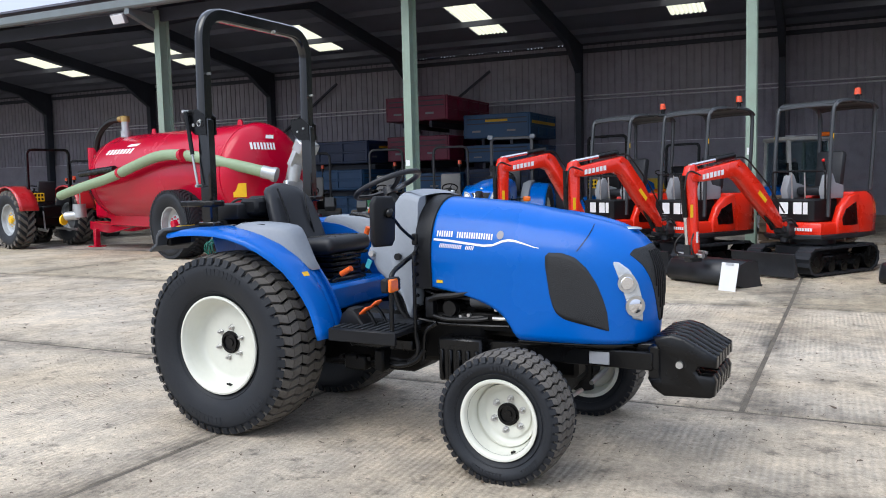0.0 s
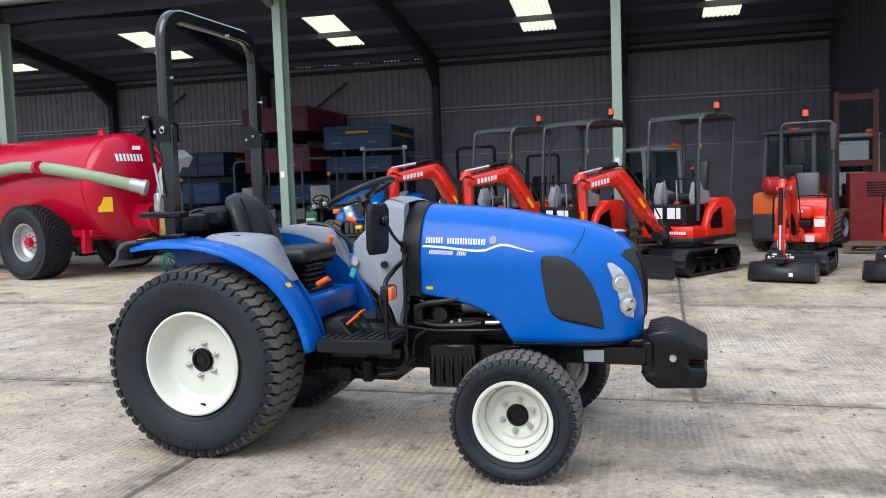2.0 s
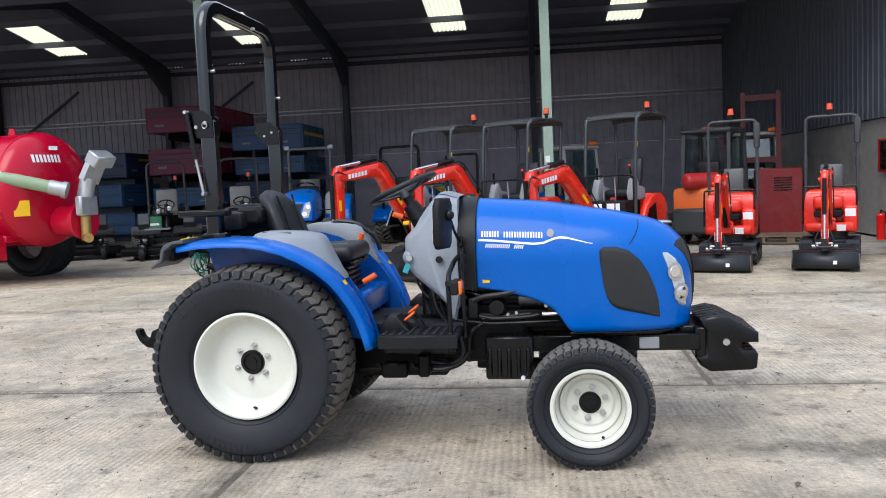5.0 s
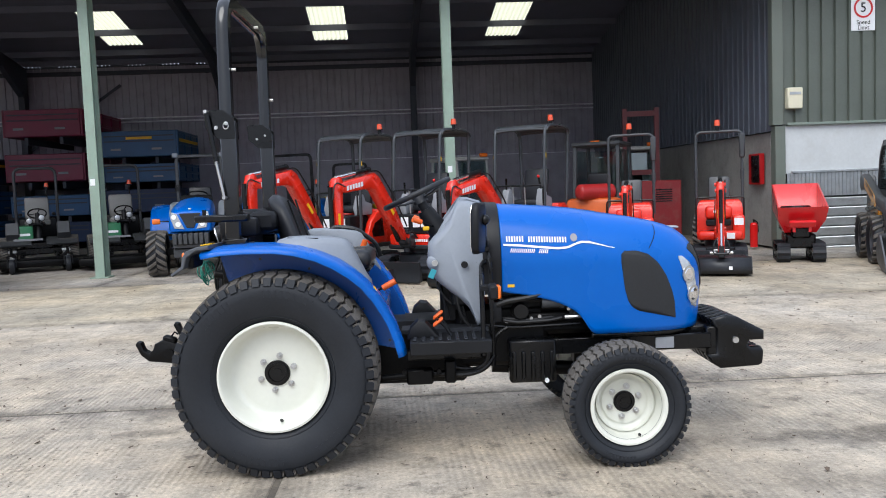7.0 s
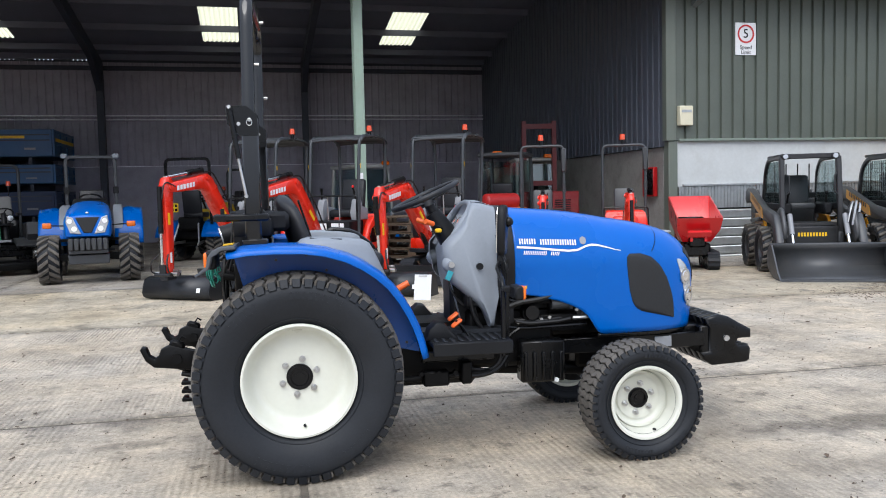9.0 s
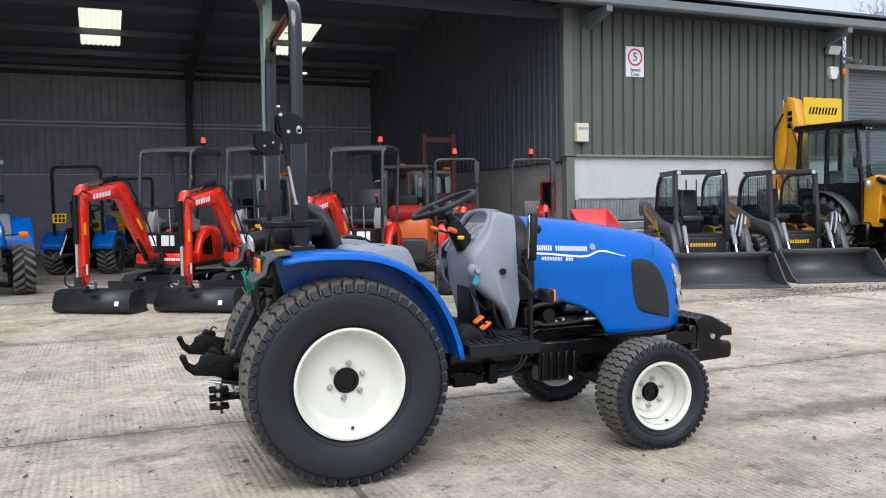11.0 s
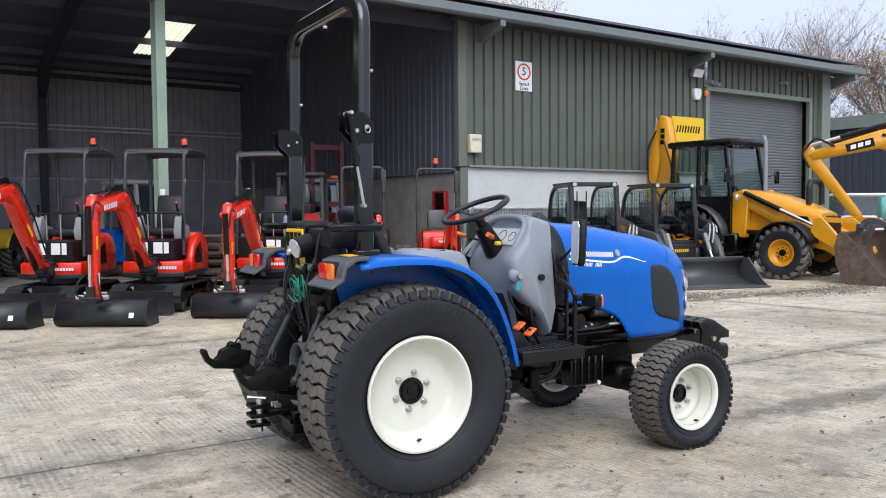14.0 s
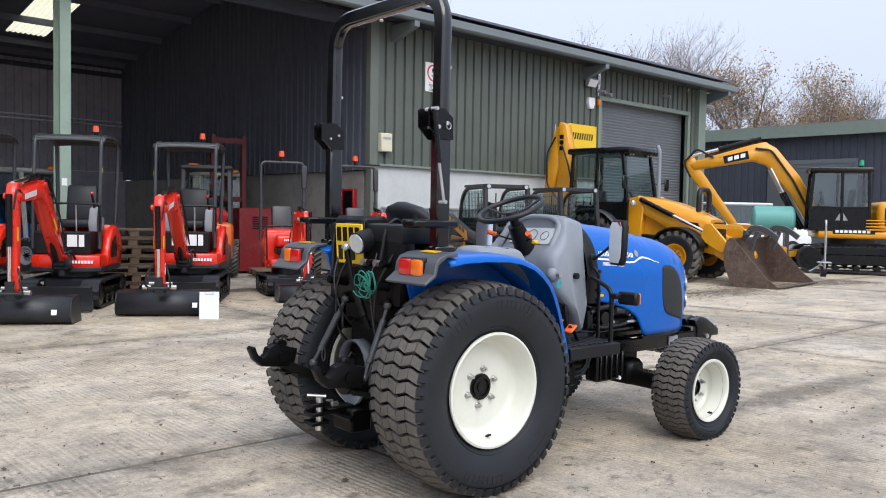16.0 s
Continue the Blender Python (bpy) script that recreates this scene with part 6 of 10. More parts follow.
def rubber_track(parent, x0, x1, y, w, h, pads=34):
    """One crawler track round rollers, standing on z = 0."""
    tr = new("track")
    tr.parent = parent
    r = h / 2
    path = []
    length = 2 * (x1 - x0 - 2 * r) + 2 * math.pi * r
    n = pads

    def at(s):
        straight = x1 - x0 - 2 * r
        s = s % length
        if s < straight:
            return Vector((x0 + r + s, 0, 0)), Vector((0, 0, -1))
        s -= straight
        if s < math.pi * r:
            a = -math.pi / 2 + s / r
            return Vector((x1 - r + r * math.cos(a), 0, r + r * math.sin(a))), Vector((math.cos(a), 0, math.sin(a)))
        s -= math.pi * r
        if s < straight:
            return Vector((x1 - r - s, 0, h)), Vector((0, 0, 1))
        s -= straight
        a = math.pi / 2 + s / r
        return Vector((x0 + r + r * math.cos(a), 0, r + r * math.sin(a))), Vector((math.cos(a), 0, math.sin(a)))

    bm = B()
    rings = []
    for i in range(n * 2):
        p, nr = at(i * length / (n * 2))
        inset = 0.004 if i % 2 else 0.022
        q = p - nr * inset
        q2 = p - nr * 0.045
        rings.append([bm.verts.new((q.x, y - w / 2, q.z)), bm.verts.new((q.x, y + w / 2, q.z)), bm.verts.new((q2.x, y + w / 2, q2.z)), bm.verts.new((q2.x, y - w / 2, q2.z))])
    for i in range(len(rings)):
        a, c = rings[i], rings[(i + 1) % len(rings)]
        for j in range(4):
            bm.faces.new((a[j], a[(j + 1) % 4], c[(j + 1) % 4], c[j]))
    part("belt", bm, RUBBER, tr, "black rubber crawler belt", smooth=False)
    bm = B()
    box(bm, ((x0 + x1) / 2, y, r * 0.95), (x1 - x0 - 2 * r, w * 0.5, r * 0.8), bevel=0.02)
    part("track_frame", bm, BLACK, tr)
    for x, rr, z in ((x0 + r, r - 0.05, r), (x1 - r, r - 0.05, r), (x0 + 0.33 * (x1 - x0), 0.07, 0.115), (x0 + 0.5 * (x1 - x0), 0.07, 0.115), (x0 + 0.67 * (x1 - x0), 0.07, 0.115)):
        bm = B()
        cyl(bm, (x, y - w * 0.44, z), (x, y + w * 0.44, z), rr, 20)
        cyl(bm, (x, y - w * 0.47, z), (x, y + w * 0.47, z), rr * 0.45, 12)
        part("roller", bm, BLACK, tr)
    return tr


def ram(parent, a, c, r=0.03, rod=0.5, body_mat=None):
    a, c = Vector(a), Vector(c)
    m = a + (c - a) * rod
    bm = B()
    cyl(bm, a, m, r, 14)
    ob = part("hydraulic_ram", bm, body_mat or BLACK, parent)
    bm = B()
    cyl(bm, m, c, r * 0.66, 12)
    part("ram_rod", bm, CHROME, ob, "bright chrome rod")
    return ob


def hoses(parent, paths, r=0.012, material=None, rad=0.12):
    for pts in paths:
        bm = B()
        tube(bm, smooth_path(pts, rad), r, 7)
        part("hose", bm, material or HOSEBLK, parent)


def seat_part(parent, c, material, w=0.44, name="seat", face=1):
    s = new(name)
    s.parent = parent
    bm = B()
    box(bm, (c[0], c[1], c[2]), (0.44, w, 0.12), bevel=0.04, seg=2)
    part("cushion", bm, material, s)
    bm = B()
    box(bm, (c[0] - face * 0.24, c[1], c[2] + 0.29), (0.11, w * 0.94, 0.52), rot=(0, -face * 9, 0), bevel=0.045, seg=2)
    part("backrest", bm, material, s)
    return s


def beacon(parent, p):
    bm = B()
    cyl(bm, p, (p[0], p[1], p[2] + 0.06), 0.03, 10)
    cyl(bm, (p[0], p[1], p[2] + 0.06), (p[0], p[1], p[2] + 0.075), 0.055, 14)
    b = part("beacon_base", bm, BLACK, parent)
    bm = B()
    cyl(bm, (p[0], p[1], p[2] + 0.075), (p[0], p[1], p[2] + 0.17), 0.05, 14, 0.04)
    part("beacon_lens", bm, BEACON, b, "red-orange beacon lens")


def quad_mark(parent, pts, material, name="label", off=None):
    bm = B()
    bm.faces.new([bm.verts.new(p) for p in pts])
    return part(name, bm, material, parent, smooth=False)


def bucket(parent, p, w, d, h, material, name="bucket", thick=0.02):
    """A digging or grading bucket with its mouth facing -x, cutting edge low; p is the pivot-side top middle."""
    x, y, z = p
    prof = []
    prof = [(x - d * 0.35, z), (x + 0.12 * d, z), (x + 0.36 * d, z - 0.10 * h), (x + 0.47 * d, z - 0.40 * h), (x + 0.52 * d, z - 0.70 * h), (x + 0.46 * d, z - 0.86 * h), (x + 0.32 * d, z - 0.96 * h), (x + 0.10 * d, z - h), (x - d * 0.55, z - h)]
    inner = [(a - (0.02 if i not in (0, len(prof) - 1) else 0), c + (0.015 if i > 5 else -0.015)) for i, (a, c) in enumerate(prof)]
    bm = B()
    rows = [[(a, yy, c) for a, c in prof] for yy in (y - w / 2, y + w / 2)]
    grid_sheet(bm, rows)
    b = part(name, bm, material, parent, sharp=60)
    q = b.modifiers.new("thickness", "SOLIDIFY")
    q.thickness = thick
    for yy in (y - w / 2, y + w / 2):
        bm = B()
        prism(bm, prof, yy - 0.008, yy + 0.008)
        part("cheek", bm, material, b)
    bm = B()
    box(bm, (x - d * 0.5, y, z - h + 0.012), (0.10, w, 0.02), bevel=0.004)
    part("cutting_edge", bm, material, b)
    return b


WORN = mat("oily_black_steel", (0.018, 0.020, 0.024), 0.38, 0.2, 0.3, 6, dirt=0.08, dirt_col=(0.08, 0.07, 0.06))

# ---- red mini diggers ----


def digger_arm(ob, y, foot, knee, tip, wrist, s=1.0):
    """Boom and dipper in the plane y; x forward."""
    fx, fz = foot
    kx, kz = knee
    tx, tz = tip
    wx, wz = wrist
    boom = new("boom")
    boom.parent = ob
    bm = B()
    mid1 = (fx + (kx - fx) * 0.5 - 0.03 * s, fz + (kz - fz) * 0.5)
    up = [(fx, fz), (fx + 0.05 * s, fz + 0.10 * s), (mid1[0] + 0.0 * s, mid1[1] + 0.13 * s), (kx - 0.13 * s, kz + 0.03 * s), (kx - 0.02 * s, kz + 0.09 * s), (kx + 0.06 * s, kz + 0.07 * s), (tx - 0.08 * s, tz + 0.075 * s), (tx + 0.03 * s, tz + 0.05 * s), (tx + 0.05 * s, tz)]
    lo = [(tx + 0.03 * s, tz - 0.055 * s), (tx - 0.15 * s, tz - 0.06 * s), (kx + 0.10 * s, kz - 0.13 * s), (kx - 0.02 * s, kz - 0.17 * s), (mid1[0] + 0.12 * s, mid1[1] - 0.08 * s), (fx + 0.10 * s, fz - 0.05 * s), (fx + 0.03 * s, fz - 0.06 * s)]
    prism(bm, up + lo, y - 0.075 * s, y + 0.075 * s, bevel=0.012 * s)
    part("boom_beam", bm, REDP, boom, "red box-section boom", sharp=50)
    for dy in (-0.0765 * s, 0.0765 * s):
        bars_text("marking", boom, WHITEDECAL, 0, 1, 0, 1, lambda a, b, dy=dy: Vector((kx + (tx - kx) * (0.85 - 0.5 * a if dy < 0 else 0.35 + 0.5 * a) , y + dy * 1.02, kz + (tz - kz) * (0.85 - 0.5 * a if dy < 0 else 0.35 + 0.5 * a) - 0.035 * s + 0.065 * s * b - 0.02 * s)), 6)
        bm = B()
        cx, cz = fx + (mid1[0] - fx) * 0.9, fz + (mid1[1] - fz) * 0.95
        d = Vector((kx - fx, 0, kz - fz)).normalized()
        nrm = Vector((-d.z, 0, d.x))
        c0 = Vector((cx + 0.07 * s, y + dy * 1.02, cz + 0.01 * s))
        bm.faces.new([bm.verts.new(c0 + d * (a * s) + nrm * (b * s)) for a, b in ((-0.10, -0.028), (0.10, -0.028), (0.10, 0.028), (-0.10, 0.028))])
        part("warning_label", bm, YELLOWDECAL, boom, smooth=False)
    for px, pz in ((fx, fz), (kx, kz + 0.03 * s), (tx, tz)):
        bm = B()
        cyl(bm, (px, y - 0.10 * s, pz), (px, y + 0.10 * s, pz), 0.035 * s, 12)
        part("pivot_pin", bm, REDP, boom)
    arm = new("dipper")
    arm.parent = ob
    bm = B()
    top = (tx + 0.06 * s, tz + 0.13 * s)
    prism(bm, [(tx - 0.09 * s, tz + 0.10 * s), (tx - 0.02 * s, tz + 0.16 * s), top, (tx + 0.10 * s, tz + 0.02 * s), (tx + 0.09 * s, tz - 0.22 * s), (wx + 0.05 * s, wz + 0.1 * s), (wx + 0.04 * s, wz - 0.02 * s), (wx - 0.04 * s, wz - 0.02 * s), (wx - 0.05 * s, wz + 0.1 * s), (tx - 0.07 * s, tz - 0.2 * s), (tx - 0.08 * s, tz)], y - 0.055 * s, y + 0.055 * s, bevel=0.010 * s)
    part("dipper_beam", bm, REDP, arm, "red box-section dipper arm", sharp=50)
    for dy in (-0.057 * s, 0.057 * s):
        bm = B()
        prism(bm, [(tx + 0.015, tz - 0.50 * s), (tx + 0.06 * s, tz - 0.50 * s), (tx + 0.06 * s, tz - 0.34 * s), (tx + 0.015, tz - 0.34 * s)], y + dy - 0.002, y + dy + 0.002)
        part("warning_label", bm, YELLOWDECAL, arm)
    for dy in (-0.057 * s, 0.057 * s):
        bm = B()
        prism(bm, [(wx - 0.005, wz + 0.18 * s), (wx + 0.03 * s, wz + 0.18 * s), (wx + 0.03 * s, wz + 0.32 * s), (wx - 0.005, wz + 0.32 * s)], y + dy - 0.002, y + dy + 0.002)
        part("label", bm, WHITEDECAL, arm)
    ram(ob, (kx + 0.02 * s, y, kz + 0.14 * s), (tx + 0.02 * s, y, tz + 0.14 * s), 0.040 * s, 0.42)
    ram(ob, (tx + 0.14 * s, y, tz + 0.02 * s), (wx + 0.13 * s, y, wz + 0.16 * s), 0.034 * s, 0.6)
    ram(ob, (fx + 0.13 * s, y, fz - 0.06 * s), (mid1[0] + 0.19 * s, y, mid1[1] + 0.18 * s), 0.036 * s, 0.6)
    bm = B()
    box(bm, (wx + 0.02 * s, y, wz - 0.01 * s), (0.20 * s, 0.13 * s, 0.09 * s), bevel=0.012)
    for dx in (-0.06, 0.08, 0.13):
        cyl(bm, (wx + dx * s, y - 0.13 * s, wz + 0.02 * s), (wx + dx * s, y + 0.13 * s, wz + 0.02 * s), 0.022 * s, 10)
    bar(bm, [(wx + 0.13 * s, y, wz + 0.16 * s), (wx + 0.12 * s, y, wz - 0.02 * s)], 0.10 * s, 0.03 * s)
    part("quick_hitch", bm, WORN, arm, "dark steel quick hitch")
    for sg in (-1, 1):
        bm = B()
        cyl(bm, (wx + 0.06 * s, y + sg * 0.10 * s, wz + 0.03 * s), (wx + 0.06 * s, y + sg * 0.20 * s, wz + 0.03 * s), 0.030 * s, 10)
        cyl(bm, (wx - 0.02 * s, y + sg * 0.06 * s, wz + 0.07 * s), (wx - 0.02 * s, y + sg * 0.14 * s, wz + 0.07 * s), 0.02 * s, 10)
        part("hitch_pin", bm, STEEL, arm)
        bm = B()
        tube(bm, smooth_path([(wx + 0.10 * s, y + sg * 0.08 * s, wz + 0.30 * s), (wx + 0.20 * s, y + sg * 0.13 * s, wz + 0.20 * s), (wx + 0.19 * s, y + sg * 0.15 * s, wz + 0.06 * s), (wx + 0.08 * s, y + sg * 0.12 * s, wz + 0.03 * s)], 0.06 * s), 0.011 * s, 6)
        part("hitch_hose", bm, HOSEBLK, arm)
        bm = B()
        cyl(bm, (wx - 0.10 * s, y + sg * 0.03 * s, wz + 0.05 * s), (wx - 0.10 * s, y + sg * 0.11 * s, wz + 0.05 * s), 0.024 * s, 10)
        part("coupler", bm, GALV, arm)
    hoses(ob, [[(fx + 0.02, y + 0.09 * s, fz + 0.15 * s), (mid1[0] - 0.05 * s, y + 0.09 * s, mid1[1] + 0.16 * s), (kx - 0.1 * s, y + 0.09 * s, kz + 0.12 * s), (kx + 0.1 * s, y + 0.09 * s, kz + 0.11 * s)],
               [(fx - 0.05, y - 0.09 * s, fz + 0.05 * s), (fx + 0.15 * s, y - 0.10 * s, fz + 0.35 * s), (mid1[0], y - 0.09 * s, mid1[1] + 0.14 * s)],
               [(tx - 0.1 * s, y + 0.07 * s, tz + 0.02 * s), (tx + 0.14 * s, y + 0.08 * s, tz + 0.1 * s), (tx + 0.17 * s, y + 0.06 * s, tz - 0.15 * s)]], 0.011 * s)


def mini_digger(drop, ext):
    ob = thing("mini_digger", Matrix(), "red tracked mini digger with black canopy and grading bucket", "mini digger", "parked mini diggers")
    for sg in (-1, 1):
        rubber_track(ob, -0.80, 0.78, sg * 0.385, 0.23, 0.40)
    bm = B()
    box(bm, (0, 0, 0.30), (0.9, 0.56, 0.20), bevel=0.03)
    cyl(bm, (0, 0, 0.36), (0, 0, 0.50), 0.30, 24)
    part("undercarriage", bm, WORN, ob)
    bm = B()
    prism(bm, [(0.98, 0.05), (1.06, 0.02), (1.07, 0.04), (1.04, 0.18), (1.07, 0.33), (1.04, 0.34), (1.0, 0.18)], -0.50, 0.50, bevel=0.004)
    bar(bm, [(0.4, -0.25, 0.25), (1.0, -0.25, 0.18)], 0.08, 0.09)
    bar(bm, [(0.4, 0.25, 0.25), (1.0, 0.25, 0.18)], 0.08, 0.09)
    part("dozer_blade", bm, WORN, ob, "black dozer blade")
    # deck and covers
    bm = B()
    prism(bm, [(0.42, -0.46), (0.52, -0.30), (0.54, 0.30), (0.46, 0.46), (-0.4, 0.49), (-0.85, 0.40), (-1.02, 0.15), (-1.02, -0.15), (-0.85, -0.40), (-0.4, -0.49)], 0.48, 0.55, bevel=0.015, axis="z")
    part("slew_deck", bm, WORN, ob)
    bm = B()
    prism(bm, [(0.40, -0.44), (0.50, -0.28), (0.52, 0.28), (0.44, 0.44), (-0.30, 0.47), (-0.30, -0.47)], 0.52, 0.71, bevel=0.03, axis="z", seg=2)
    part("front_skirt", bm, REDP, ob, "red lower front skirt")
    bars_text("marking", ob, WHITEDECAL, 0.10, 0.38, 0.60, 0.64, lambda a, b: Vector((0.532, a, b)), 7)
    quad_mark(ob, [(0.531, -0.12, 0.60), (0.531, -0.03, 0.60), (0.531, -0.03, 0.69), (0.531, -0.12, 0.69)], WHITEDECAL)
    bm = B()
    prism(bm, [(0.36, -0.42), (0.42, -0.25), (0.43, 0.25), (0.38, 0.30), (-0.10, 0.30), (-0.10, -0.42)], 0.71, 1.02, bevel=0.02, axis="z")
    part("front_panel", bm, PLASTIC, ob, "black front panel below the seat")
    for y0, y1 in ((-0.20, -0.06), (0.02, 0.15), (0.17, 0.24)):
        quad_mark(ob, [(0.442, y0, 0.82), (0.442, y1, 0.82), (0.442, y1, 0.98), (0.442, y0, 0.98)], WHITEDECAL, "paper_notice")
    bm = B()
    secs = []
    for z, k in ((0.55, 0.98), (0.75, 1.0), (0.92, 0.98), (1.03, 0.90), (1.10, 0.78)):
        secs.append([(-0.62 + (x + 0.62) * k, y * k, z) for x, y in ((-0.30, -0.47), (-0.30, 0.47), (-0.62, 0.48), (-0.88, 0.38), (-1.03, 0.16), (-1.03, -0.16), (-0.88, -0.38), (-0.62, -0.48))])
    loft_poly(bm, secs)
    part("engine_cover", bm, REDP, ob, "red rounded engine cover", sharp=50)
    bm = B()
    prism(bm, [(0.12, 0.55), (0.14, 0.70), (0.04, 0.92), (-0.12, 1.05), (-0.35, 1.09), (-0.35, 0.55)], 0.37, 0.478, bevel=0.025, seg=2)
    side = part("side_cover", bm, REDP, ob, "red curved side cover", sharp=50)
    bm = B()
    prism(bm, [(0.02, 0.66), (0.04, 0.76), (-0.04, 0.88), (-0.26, 0.97), (-0.30, 0.66)], 0.476, 0.484)
    part("vent_grille", bm, BLACK, side)
    # seat and controls
    seat_part(ob, (-0.18, -0.02, 1.12), VINYL)
    for sg in (-1, 1):
        bm = B()
        prism(bm, [(-0.20, 1.02), (0.16, 1.02), (0.20, 1.14), (0.12, 1.34), (0.04, 1.36), (-0.02, 1.24), (-0.20, 1.20)], sg * 0.30 - 0.06 - 0.02, sg * 0.30 + 0.06 - 0.02, bevel=0.02, seg=2)
        part("arm_console", bm, LGREY, ob, "grey lever console")
        bm = B()
        tube(bm, [(0.10, sg * 0.30 - 0.02, 1.34), (0.14, sg * 0.28 - 0.02, 1.52)], 0.016, 8)
        part("joystick", bm, BLACK, ob)
        bm = B()
        tube(bm, [(0.30, sg * 0.10, 1.02), (0.32, sg * 0.10, 1.38)], 0.010, 8)
        part("travel_lever", bm, STEEL, ob)
    bm = B()
    ball(bm, (0.145, 0.26, 1.54), 0.024, 8)
    part("lever_knob", bm, REDLENS, ob)
    bm = B()
    tube(bm, smooth_path([(0.30, -0.42, 1.02), (0.30, -0.42, 1.40), (0.30, 0.40, 1.40), (0.30, 0.40, 1.02)], 0.04), 0.014, 8)
    part("hand_rail", bm, BLACK, ob)
    # canopy: each side a bent tube hoop, joined by cross bars under a pressed roof
    can = new("canopy")
    can.parent = ob
    can.location = (0.09, -0.06, 0)
    for sg in (-1, 1):
        bm = B()
        tube(bm, smooth_path([(0.10, sg * 0.43, 0.78), (0.07, sg * 0.43, 1.6), (0.0, sg * 0.43, 2.325), (-0.35, sg * 0.43, 2.345)], 0.16, 8), 0.027, 10)
        part("front_post", bm, CANOPYG, can)
        bm = B()
        tube(bm, smooth_path([(-0.88, sg * 0.40, 1.12), (-0.92, sg * 0.42, 1.8), (-0.93, sg * 0.43, 2.325), (-0.6, sg * 0.43, 2.345)], 0.16, 8), 0.027, 10)
        part("rear_post", bm, CANOPYG, can)
        bm = B()
        box(bm, (0.045, sg * 0.455, 1.86), (0.012, 0.012, 0.07))
        part("label", bm, YELLOWDECAL, can)
    bm = B()
    rows = []
    for x, z in ((0.01, 2.285), (-0.03, 2.335), (-0.12, 2.365), (-0.35, 2.385), (-0.6, 2.385), (-0.82, 2.365), (-0.90, 2.335), (-0.94, 2.285)):
        rows.append([(x, y, z - 0.010 - 0.030 * (abs(y) / 0.49) ** 3) for y in (-0.475, -0.455, -0.40, -0.25, 0, 0.25, 0.40, 0.455, 0.475)])
    grid_sheet(bm, rows)
    rf = part("roof", bm, DGREY, can, "dark canopy roof with rolled edges", sharp=60)
    q = rf.modifiers.new("thickness", "SOLIDIFY")
    q.thickness = 0.022
    for x, z in ((-0.03, 2.30), (-0.48, 2.335), (-0.91, 2.30)):
        bm = B()
        tube(bm, [(x, -0.43, z), (x, 0.43, z)], 0.020, 8)
        part("cross_bar", bm, CANOPYG, can)
    beacon(ob, (-0.95, 0.03, 2.40))
    # swing post and arm
    bm = B()
    box(bm, (0.56, 0, 0.62), (0.22, 0.22, 0.22), bevel=0.03)
    box(bm, (0.66, 0, 0.66), (0.16, 0.17, 0.20), bevel=0.03)
    cyl(bm, (0.60, 0, 0.45), (0.60, 0, 0.80), 0.05, 14)
    part("swing_post", bm, WORN, ob)
    digger_arm(ob, 0.0, (0.70, 0.70), (1.36 + ext, 1.70 - drop), (2.16 + ext, 1.58 - drop), (2.26 + 0.3 * ext, 0.36))
    bx = 0.2 * ext - 0.12
    bk = bucket(ob, (2.08 + bx, 0, 0.32), 1.12, 0.42, 0.32, WORN, "grading_bucket")
    quad_mark(bk, [(2.303 + bx, 0.36, 0.12), (2.303 + bx, 0.42, 0.12), (2.283 + bx, 0.42, 0.18), (2.283 + bx, 0.36, 0.18)], WHITEDECAL)
    hoses(ob, [[(0.53, 0.15, 0.66), (0.64, 0.13, 0.78), (0.76, 0.10, 0.74)], [(0.53, -0.13, 0.62), (0.66, -0.12, 0.75), (0.78, -0.10, 0.72)]], 0.014)
    return ob


HD = -124.5
for x, y, drop, ext in ((-0.27, 12.68, 0.22, 0.24), (-1.89, 12.86, 0.12, 0.14), (-3.14, 13.44, 0.02, 0.12)):
    mini_digger(drop, ext).matrix_world = pose(x, y, 0, 0, 0, HD)


